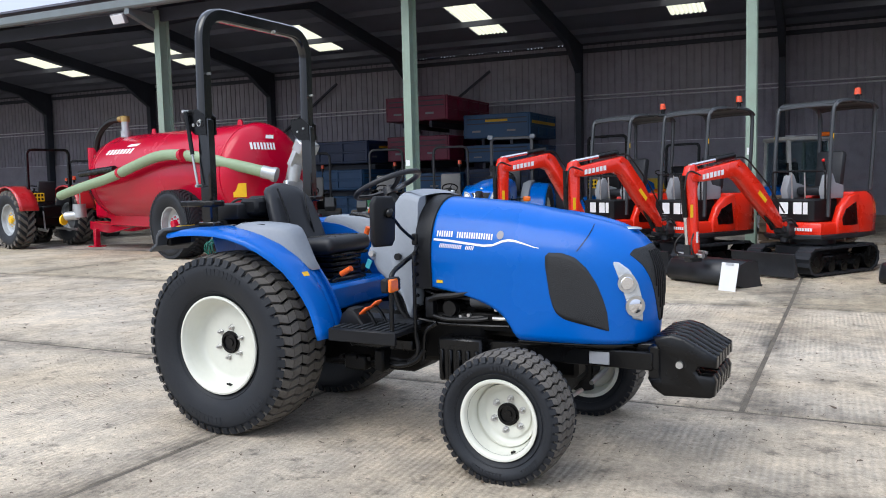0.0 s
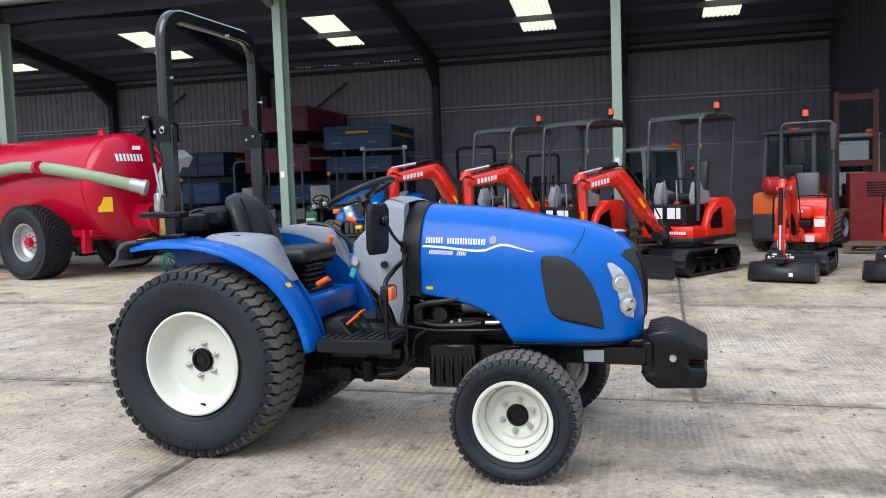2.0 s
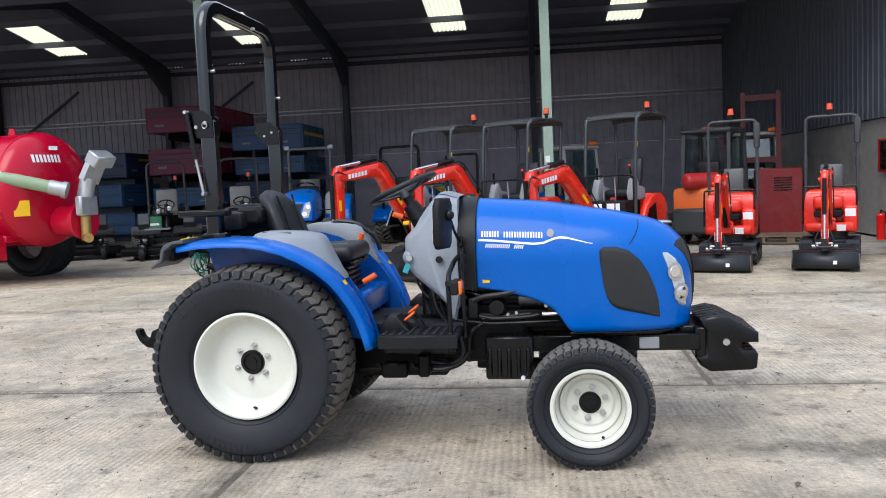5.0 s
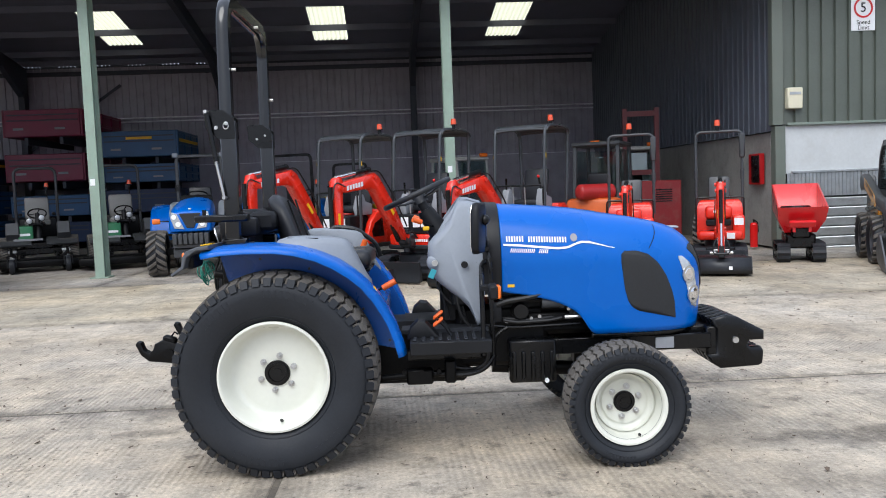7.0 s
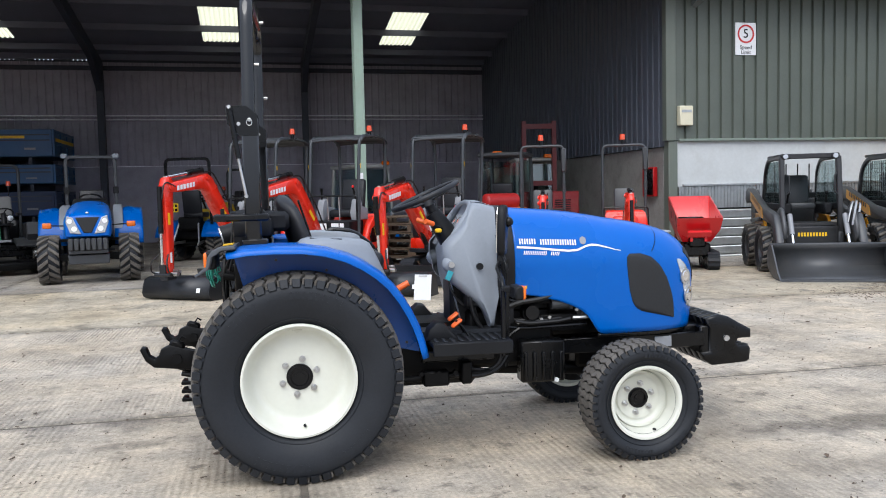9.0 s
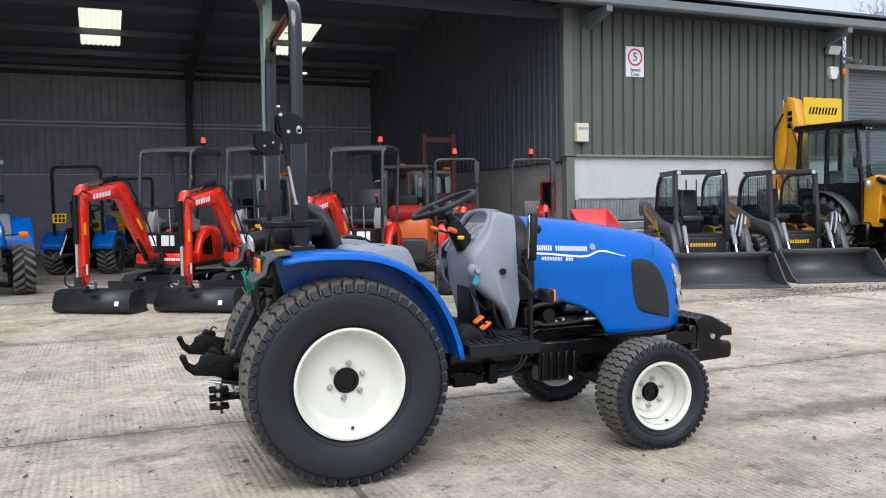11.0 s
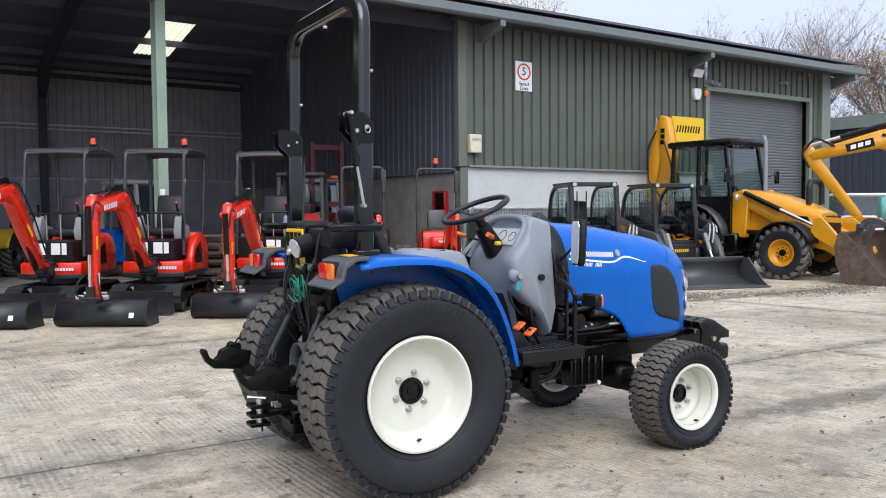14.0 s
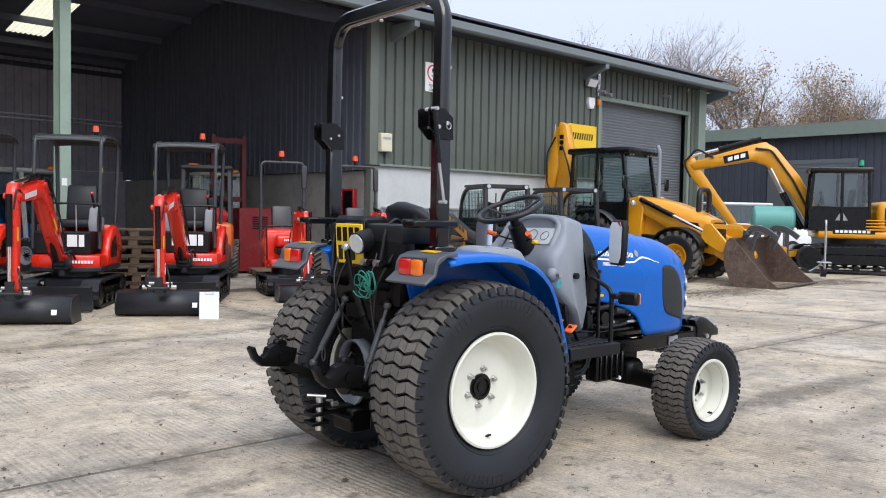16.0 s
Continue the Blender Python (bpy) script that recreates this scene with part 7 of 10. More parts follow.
def micro_digger():
    ob = thing("micro_digger", Matrix(), "small red tracked micro digger with folding roll bar", "micro digger", "parked micro diggers")
    for sg in (-1, 1):
        rubber_track(ob, -0.56, 0.56, sg * 0.31, 0.18, 0.33, 26)
    bm = B()
    box(bm, (0, 0, 0.25), (0.7, 0.46, 0.16), bevel=0.03)
    cyl(bm, (0, 0, 0.3), (0, 0, 0.42), 0.24, 20)
    box(bm, (0.72, 0, 0.20), (0.03, 0.72, 0.20), bevel=0.005)
    bar(bm, [(0.3, -0.2, 0.22), (0.72, -0.2, 0.18)], 0.06, 0.07)
    bar(bm, [(0.3, 0.2, 0.22), (0.72, 0.2, 0.18)], 0.06, 0.07)
    part("undercarriage", bm, WORN, ob)
    bm = B()
    secs = []
    for z, k in ((0.42, 0.95), (0.55, 1.0), (0.85, 1.0), (1.0, 0.92), (1.05, 0.80)):
        secs.append([(-0.30 + (x + 0.30) * k, y * k, z) for x, y in ((0.05, -0.36), (0.05, 0.36), (-0.35, 0.37), (-0.6, 0.28), (-0.68, 0.0), (-0.6, -0.28), (-0.35, -0.37))])
    loft_poly(bm, secs)
    part("engine_cover", bm, REDP, ob, "red rounded engine cover", sharp=50)
    bm = B()
    box(bm, (0.12, -0.02, 0.86), (0.34, 0.40, 0.20), bevel=0.05, seg=2)
    box(bm, (0.05, 0.28, 0.62), (0.52, 0.18, 0.40), bevel=0.04, seg=2)
    box(bm, (0.16, 0, 0.50), (0.40, 0.66, 0.14), bevel=0.03)
    body = part("front_cover", bm, REDP, ob, "red tank and side covers", sharp=50)
    bm = B()
    box(bm, (0.18, -0.02, 0.70), (0.26, 0.38, 0.10), bevel=0.02)
    part("black_trim", bm, PLASTIC, ob)
    bars_text("marking", body, WHITEDECAL, -0.10, 0.06, 0.86, 0.895, lambda a, b: Vector((0.294, a, b)), 6)
    for p in ([(0.314, 0.21, 0.66), (0.314, 0.35, 0.66), (0.314, 0.35, 0.77), (0.314, 0.21, 0.77)], [(0.364, 0.10, 0.45), (0.364, 0.22, 0.45), (0.364, 0.22, 0.54), (0.364, 0.10, 0.54)]):
        quad_mark(body, p, WHITEDECAL)
    seat_part(ob, (-0.16, 0, 0.88), DGREY, 0.36)
    bm = B()
    tube(bm, smooth_path([(0.22, -0.36, 0.55), (0.16, -0.36, 1.10), (0.16, 0.36, 1.10), (0.22, 0.36, 0.55)], 0.05), 0.014, 8)
    part("hand_rail", bm, BLACK, ob)
    rb = new("roll_bar")
    rb.parent = ob
    bm = B()
    tube(bm, smooth_path([(-0.35, -0.36, 0.85), (-0.36, -0.36, 2.16), (-0.36, 0.36, 2.16), (-0.35, 0.36, 0.85)], 0.10, 6), 0.024, 10)
    part("hoop", bm, CANOPYG, rb)
    for sg in (-1, 1):
        bm = B()
        cyl(bm, (-0.36, sg * 0.36, 1.38), (-0.36, sg * 0.36, 1.54), 0.032, 10)
        cyl(bm, (-0.41, sg * 0.36, 1.40), (-0.29, sg * 0.36, 1.40), 0.012, 8)
        cyl(bm, (-0.41, sg * 0.36, 1.52), (-0.29, sg * 0.36, 1.52), 0.012, 8)
        part("fold_joint", bm, DGREY, rb)
    bm = B()
    box(bm, (-0.34, 0.36, 1.92), (0.07, 0.09, 0.40), bevel=0.02)
    part("padding", bm, DGREY, rb)
    beacon(ob, (-0.36, -0.02, 2.18))
    bm = B()
    box(bm, (0.42, 0, 0.55), (0.20, 0.18, 0.20), bevel=0.03)
    part("swing_post", bm, REDP, ob)
    digger_arm(ob, 0.0, (0.50, 0.62), (0.90, 1.28), (1.34, 1.22), (1.42, 0.30), 0.80)
    bk = bucket(ob, (1.32, 0, 0.25), 0.82, 0.34, 0.25, WORN, "grading_bucket")
    quad_mark(bk, [(1.503, 0.10, 0.08), (1.503, 0.15, 0.08), (1.503, 0.15, 0.13), (1.503, 0.10, 0.13)], WHITEDECAL)
    bm = B()
    prism(bm, [(0.78, 0.02), (0.98, 0.02), (1.02, 0.24), (0.74, 0.24)], -0.34, 0.34, bevel=0.01)
    part("spare_bucket", bm, WORN, ob)
    return ob


mic = micro_digger()
mic.matrix_world = pose(1.40, 12.68, 0, 0, 0, -110)
copy_thing(mic, pose(2.82, 12.55, 0, 0, 0, -112))

# clipboard leaning on the bucket
cb = thing("clipboard", pose(-1.16, 10.34, 0.0, -12, 0, -30), "white paper on a clipboard leaning against a digger bucket", "clipboard")
bm = B()
box(bm, (0, 0, 0.17), (0.235, 0.006, 0.34), bevel=0.002)
part("board", bm, mat("paper_white", (0.68, 0.69, 0.70), 0.6, 0, 0.04, 10), cb)
bm = B()
box(bm, (0, -0.008, 0.325), (0.11, 0.012, 0.03), bevel=0.003)
part("clip", bm, STEEL, cb)

# tracked dumper with red skip
dm = thing("tracked_dumper", pose(4.42, 13.10, -0.05, 0, 0, -112), "small tracked dumper with a bright red skip", "dumper")
for sg in (-1, 1):
    rubber_track(dm, -0.66, 0.50, sg * 0.27, 0.20, 0.34, 26)
bm = B()
box(bm, (-0.1, 0, 0.36), (0.9, 0.46, 0.24), bevel=0.03)
box(bm, (-0.62, 0, 0.70), (0.30, 0.52, 0.44), bevel=0.04)
box(bm, (0.22, 0, 0.50), (0.36, 0.30, 0.18), bevel=0.03)
part("chassis", bm, BLACK, dm)
for y in (-0.16, 0.0, 0.16):
    bm = B()
    tube(bm, [(-0.76, y, 0.90), (-0.84, y, 1.16)], 0.010, 8)
    ball(bm, (-0.845, y, 1.18), 0.022, 8)
    part("control_lever", bm, BLACK, dm)
bm = B()
outer = [[(-0.34, -0.24, 0.50), (0.30, -0.24, 0.50), (0.30, 0.24, 0.50), (-0.34, 0.24, 0.50)], [(-0.58, -0.37, 0.86), (0.52, -0.36, 0.72), (0.52, 0.36, 0.72), (-0.58, 0.37, 0.86)], [(-0.66, -0.38, 1.30), (0.70, -0.38, 0.93), (0.70, 0.38, 0.93), (-0.66, 0.38, 1.30)]]
inner = [[(x * 0.95, y * 0.94, z) for x, y, z in r] for r in outer[::-1]]
inner[-1] = [(x, y, z + 0.03) for x, y, z in inner[-1]]
loft_poly(bm, outer + inner)
box(bm, (0.60, 0, 0.66), (0.05, 0.40, 0.12), rot=(0, 40, 0), bevel=0.01)
for y in (-0.12, 0.12):
    box(bm, (0.53, y, 0.62), (0.03, 0.05, 0.20), bevel=0.006)
part("skip", bm, mat("dumper_red_paint", (0.70, 0.012, 0.018), 0.3, 0, 0.06, 3, coat=0.4), dm, "bright red open skip", sharp=40)
quad_mark(dm, [(-0.615, 0.2, 1.19), (-0.615, 0.3, 1.19), (-0.622, 0.3, 1.26), (-0.622, 0.2, 1.26)], LGREY, "badge")

# ---- slurry tanker and the tractors in and before the open shed ----


def slurry_tanker(m):
    """x towards the rear; origin on the ground under the drawbar eye."""
    ob = thing("slurry_tanker", m, "glossy crimson slurry tanker with a pale green suction hose", "slurry tanker")
    R, ZC = 0.97, 1.60
    bm = B()
    prof = [(0.02, 1.22), (0.35, 1.26), (0.62, 1.36), (0.82, 1.54), (0.93, 1.76), (R, 2.05), (R, 3.5), (R, 5.2), (R, 6.76), (0.962, 6.82), (0.935, 6.89), (0.87, 6.97), (0.73, 7.06), (0.52, 7.13), (0.28, 7.17), (0.02, 7.18)]
    bl = B()
    lathe(bl, prof, 56)
    bmesh.ops.transform(bl, matrix=Matrix.Translation((0, 0, ZC)) @ Matrix.Rotation(radians(-90), 4, "Z"), verts=bl.verts)
    tank = part("tank", bl, CRIMSON, ob, "glossy crimson steel tank", sharp=60)
    bm.free()
    for x in (2.05, 6.76):
        bm = B()
        tube(bm, [(x, R * 1.002 * math.cos(a * 0.1309), ZC + R * 1.002 * math.sin(a * 0.1309)) for a in range(48)], 0.012, 6, closed=True)
        part("weld_seam", bm, CRIMSON, tank)
    for x in (3.0, 6.15):
        bm = B()
        prism(bm, [(x - 0.09, ZC + R - 0.02), (x + 0.09, ZC + R - 0.02), (x + 0.05, ZC + R + 0.11), (x - 0.05, ZC + R + 0.11)], -0.02, 0.02, bevel=0.01)
        part("lifting_lug", bm, CRIMSON, tank)
    # lettering blocks on the near side and on the rear dome
    def side(a, b):
        ang = radians(38) + (b - 0.5) * 0.26
        return Vector((a, -(R + 0.004) * math.cos(ang), ZC + (R + 0.004) * math.sin(ang)))
    bars_text("marking", tank, WHITEDECAL, 2.35, 3.45, 0.10, 0.62, side, 8, 0.05, gap=0.35)
    bars_text("marking", tank, WHITEDECAL, 3.05, 3.50, 0.85, 1.15, side, 1, 0.10, gap=0.1)
    def dome(a, b):
        y, z = a, b
        rr = math.hypot(y, z - ZC)
        x = curve_at([(0, 7.18), (0.28, 7.17), (0.52, 7.13), (0.73, 7.06), (0.87, 6.97), (0.935, 6.89), (0.962, 6.82)], rr)
        return Vector((x + 0.02, y, z))
    bars_text("marking", tank, WHITEDECAL, -0.50, 0.05, 2.05, 2.18, dome, 8, 0.0, gap=0.35)
    bars_text("marking", tank, WHITEDECAL, -0.15, 0.05, 2.26, 2.33, dome, 1, 0.03, gap=0.1)
    # chassis, drawbar, jack
    bm = B()
    for y in (-0.38, 0.38):
        bar(bm, [(1.6, y, 0.80), (6.6, y, 0.80)], 0.10, 0.20)
        bar(bm, smooth_path([(2.6, y, 0.62), (1.5, y * 0.8, 0.45), (0.1, y * 0.12, 0.50)], 0.3), 0.14, 0.20)
    box(bm, (3.4, 0, 0.68), (3.2, 1.0, 0.30), bevel=0.03)
    box(bm, (6.4, 0, 0.80), (0.5, 1.5, 0.12), bevel=0.02)
    part("chassis", bm, CRIMSON, ob, "crimson chassis and drawbar")
    bm = B()
    box(bm, (0.65, -0.25, 0.22), (0.12, 0.12, 0.42), bevel=0.01)
    box(bm, (0.65, -0.25, 0.015), (0.30, 0.30, 0.03), bevel=0.005)
    part("jack_stand", bm, CRIMSON, ob)
    for sg in (-1, 1):
        agri_wheel(ob, (5.45, sg * 1.0, 0.67), 0.67, 0.56, 0.33, GALV, 46, sg, CRIMSON, lug_h=0.024, lean=2.4, tread=RUBBER, thick=1.35, reach=0.06)
    bm = B()
    cyl(bm, (5.45, -0.9, 0.67), (5.45, 0.9, 0.67), 0.07, 14)
    part("axle", bm, CRIMSON, ob)
    # suction hose along the near side
    bm = B()
    tube(bm, smooth_path([(0.75, -1.10, 1.25), (1.9, -1.20, 1.42), (3.2, -1.20, 1.60), (4.2, -1.12, 1.86), (5.0, -1.10, 2.02), (5.8, -1.10, 2.0), (6.7, -0.98, 1.86), (7.52, -0.42, 1.60)], 0.6, 8), 0.105, 14)
    hose = part("suction_hose", bm, HOSEGREEN, ob, "pale green ribbed suction hose")
    for x, z in ((2.0, 1.43), (3.6, 1.70), (5.9, 1.975)):
        bm = B()
        cyl(bm, (x - 0.05, -1.16, z), (x + 0.05, -1.16, z + 0.015), 0.118, 14)
        part("hose_clamp", bm, CRIMSON, hose)
    bm = B()
    cyl(bm, (7.42, -0.49, 1.632), (7.60, -0.365, 1.575), 0.12, 18)
    cyl(bm, (7.58, -0.38, 1.58), (7.64, -0.34, 1.56), 0.14, 18)
    part("hose_coupling", bm, GALV, hose, "galvanised hose coupling")
    # rear valve group
    bm = B()
    cyl(bm, (7.12, 0.0, 1.05), (7.57, 0.0, 1.05), 0.26, 24)
    cyl(bm, (7.57, 0.0, 1.05), (7.64, 0.0, 1.05), 0.32, 24)
    part("outlet_flange", bm, CRIMSON, ob)
    bm = B()
    box(bm, (7.74, -0.05, 1.30), (0.14, 0.40, 0.34), bevel=0.03)
    cyl(bm, (7.72, -0.05, 1.45), (7.77, 0.0, 1.75), 0.13, 16)
    bar(bm, [(7.77, 0.0, 1.70), (7.90, 0.08, 2.02)], 0.34, 0.12)
    box(bm, (7.97, 0.10, 2.06), (0.26, 0.42, 0.22), rot=(0, 35, 0), bevel=0.02)
    part("gate_valve", bm, GALV, ob, "galvanised gate valve and splash plate")
    bm = B()
    cyl(bm, (7.72, -0.08, 0.72), (7.72, -0.08, 1.12), 0.085, 14)
    cyl(bm, (7.72, -0.08, 0.78), (7.86, -0.18, 0.76), 0.08, 14)
    part("drain_cock", bm, BRASS, ob, "brass drain cock")
    bm = B()
    box(bm, (7.03, -0.72, 1.30), (0.02, 0.24, 0.26), rot=(0, 6, -40), bevel=0.004)
    part("warning_label", bm, YELLOWDECAL, ob)
    bm = B()
    box(bm, (6.55, -0.78, 0.66), (0.10, 0.16, 0.42), bevel=0.01)
    part("side_guard", bm, CRIMSON, ob)
    # pump, filter and vacuum line on the front
    bm = B()
    cyl(bm, (2.25, -0.25, ZC + R - 0.05), (2.25, -0.25, ZC + R + 0.10), 0.11, 18)
    cyl(bm, (2.25, -0.25, ZC + R + 0.10), (2.25, -0.25, ZC + R + 0.32), 0.085, 18)
    part("sight_dome", bm, GALV, ob)
    bm = B()
    cyl(bm, (2.25, -0.25, ZC + R + 0.30), (2.25, -0.25, ZC + R + 0.42), 0.10, 16)
    cyl(bm, (2.25, -0.25, ZC + R + 0.37), (2.02, -0.25, ZC + R + 0.37), 0.075, 14)
    part("elbow", bm, BRASS, ob, "brass elbow")
    hoses(ob, [[(2.05, -0.25, ZC + R + 0.37), (1.5, -0.25, ZC + R + 0.36), (1.0, -0.28, ZC + R + 0.05), (0.85, -0.3, 1.9), (0.85, -0.3, 1.3)]], 0.075, HOSEBLK, 0.5)
    bm = B()
    cyl(bm, (0.85, -0.30, 1.5), (0.85, -0.30, 2.35), 0.14, 18)
    box(bm, (0.95, 0, 0.95), (0.6, 0.5, 0.5), bevel=0.05)
    part("vacuum_pump", bm, CRIMSON, ob)
    bm = B()
    cyl(bm, (1.65, -1.05, 1.72), (3.15, -1.05, 1.80), 0.07, 12)
    part("rolled_pipe", bm, BLACK, ob)
    bm = B()
    cyl(bm, (1.30, -0.95, 0.75), (1.30, -0.95, 1.05), 0.14, 16)
    cyl(bm, (1.30, -1.0, 0.80), (1.05, -1.15, 0.78), 0.10, 14)
    bar(bm, [(1.35, -0.95, 1.05), (1.55, -1.05, 1.45)], 0.03, 0.05)
    part("suction_valve", bm, GALV, ob)
    bm = B()
    cyl(bm, (1.02, -1.18, 0.70), (0.98, -1.20, 0.70), 0.12, 14)
    part("yellow_cap", bm, YELLOWDECAL, ob)
    return ob


_ax = Vector((5.5, -1.5)).normalized()
slurry_tanker(pose(-16.5, 14.9, 0, 0, 0, math.degrees(math.atan2(_ax.y, _ax.x))))


def small_tractor(m, paint, label, rim_mat, kind="rear", roll=2.35, wheel_r=0.70, front_r=0.45, grey_band=True, plate=True, w=0.72):
    """A simpler open-station tractor. x forward, origin under the rear axle."""
    ob = thing("tractor", m, label, "tractor", "other tractors")
    for sg in (-1, 1):
        agri_wheel(ob, (0, sg * w, wheel_r), wheel_r, 0.38, wheel_r * 0.52, rim_mat, 22, sg, YELLOWDECAL if rim_mat is GALV else BLACK, "rear_wheel", 0.045)
        agri_wheel(ob, (1.85, sg * (w - 0.10), front_r), front_r, 0.28, front_r * 0.52, rim_mat, 18, sg, BLACK, "front_wheel", 0.04)
        bm = B()
        rows = []
        for k in range(13):
            a = radians(165 - 150 * k / 12)
            rr = wheel_r + 0.09
            rows.append([(rr * math.cos(a) * 1.02, sg * y, wheel_r + rr * math.sin(a) * 0.98 + 0.02) for y in (w - 0.24, w - 0.1, w + 0.12, w + 0.2)])
        grid_sheet(bm, rows)
        f = part("fender", bm, paint, ob, sharp=60)
        q = f.modifiers.new("thickness", "SOLIDIFY")
        q.thickness = 0.03
        bm = B()
        box(bm, (-wheel_r * 0.9, sg * (w + 0.05), wheel_r * 1.55), (0.08, 0.2, 0.1), bevel=0.02)
        part("tail_lamp", bm, REDLENS, f)
        bm = B()
        box(bm, (1.35, sg * 0.52, 1.02), (0.06, 0.14, 0.08), bevel=0.02)
        bar(bm, [(1.3, sg * 0.3, 1.0), (1.32, sg * 0.5, 1.0)], 0.03, 0.02)
        part("indicator", bm, AMBER, ob)
    bm = B()
    secs = []
    for x, hw, zt, zb in ((0.75, 0.30, 1.32, 0.80), (1.2, 0.30, 1.30, 0.78), (1.7, 0.30, 1.22, 0.74), (2.0, 0.28, 1.13, 0.72), (2.2, 0.24, 1.0, 0.72), (2.3, 0.16, 0.88, 0.74)):
        secs.append([(x, hw * cx, zb + (zt - zb) * cz) for cx, cz in ((-1, 0), (-1, 0.55), (-0.85, 0.85), (-0.5, 0.98), (0, 1.0), (0.5, 0.98), (0.85, 0.85), (1, 0.55), (1, 0))])
    loft_poly(bm, secs)
    bn = part("bonnet", bm, paint, ob, sharp=50)
    for sg in (-1, 1):
        bm = B()
        bm.faces.new([bm.verts.new(p) for p in ((2.245, sg * 0.22, 0.80), (2.275, sg * 0.13, 0.78), (2.18, sg * 0.16, 1.0), (2.12, sg * 0.24, 1.02))])
        ob2 = part("headlight", bm, CLEAR, bn, smooth=False)
        q = ob2.modifiers.new("thickness", "SOLIDIFY")
        q.thickness, q.offset = 0.05, 0
    bm = B()
    prism(bm, [(-0.10, 0), (0.10, 0), (0.13, 0.20), (-0.13, 0.20)], 0, 0.03, axis="z")
    bmesh.ops.transform(bm, matrix=pose(2.295, 0, 0.79, 0, -62, 0) @ pose(0, 0, 0, 0, 0, 90) @ pose(0, 0, 0), verts=bm.verts)
    part("grille", bm, BLACK, bn)
    for k in range(6):
        bm = B()
        box(bm, (2.36, -0.23 + 0.092 * k, 0.60), (0.20, 0.075, 0.22), bevel=0.015)
        part("front_weight", bm, DGREY, ob)
    bm = B()
    box(bm, (1.15, 0, 0.62), (2.2, 0.36, 0.34), bevel=0.04)
    box(bm, (0, 0, 0.70), (0.5, 0.7, 0.4), bevel=0.05)
    cyl(bm, (1.85, -0.6, front_r), (1.85, 0.6, front_r), 0.06, 12)
    cyl(bm, (0, -0.7, wheel_r), (0, 0.7, wheel_r), 0.08, 12)
    box(bm, (0.55, 0, 0.72), (0.6, 1.1, 0.05), bevel=0.01)
    part("chassis", bm, CAST, ob)
    bm = B()
    box(bm, (0.72, 0, 1.08), (0.12, 0.44, 0.56), bevel=0.04)
    part("dash", bm, GREY, ob)
    bm = B()
    c = Vector((0.45, 0, 1.42))
    mt = Euler((0, radians(-25), 0)).to_matrix()
    tube(bm, [c + mt @ Vector((0.18 * math.cos(a * 0.3491), 0.18 * math.sin(a * 0.3491), 0)) for a in range(18)], 0.015, 8, closed=True)
    cyl(bm, c, (0.68, 0, 1.15), 0.025, 10)
    part("steering_wheel", bm, BLACK, ob)
    seat_part(ob, (0.08, 0, 1.05), VINYL, 0.46)
    bm = B()
    sweep(bm, smooth_path([(-0.32, -0.50, 0.85), (-0.36, -0.50, roll), (-0.36, 0.50, roll), (-0.32, 0.50, 0.85)], 0.12, 6), rect2(0.06, 0.06, 0.01))
    part("roll_bar", bm, BLACK, ob, "black roll bar")
    if plate:
        bm = B()
        box(bm, (-0.46, 0.34, 1.22), (0.02, 0.28, 0.20), bevel=0.004)
        npp = part("number_plate", bm, YPLATE, ob)
        for z in (1.265, 1.175):
            for k in range(3):
                bm = B()
                box(bm, (-0.472, 0.25 + 0.08 * k, z), (0.006, 0.05, 0.06))
                part("plate_bar", bm, BLACK, npp)
    for sg in (-1, 1):
        bm = B()
        bar(bm, [(-0.1, sg * 0.22, 0.45), (-0.85, sg * 0.36, 0.42)], 0.03, 0.06)
        cyl(bm, (-0.35, sg * 0.2, 0.98), (-0.62, sg * 0.30, 0.44), 0.018, 8)
        part("lower_link", bm, STEEL if kind == "rear" else CAST, ob)
    bm = B()
    box(bm, (-0.28, 0, 0.86), (0.3, 0.5, 0.3), bevel=0.04)
    part("hydraulics", bm, CAST, ob)
    beacon(ob, (-0.34, -0.62, 1.55))
    return ob


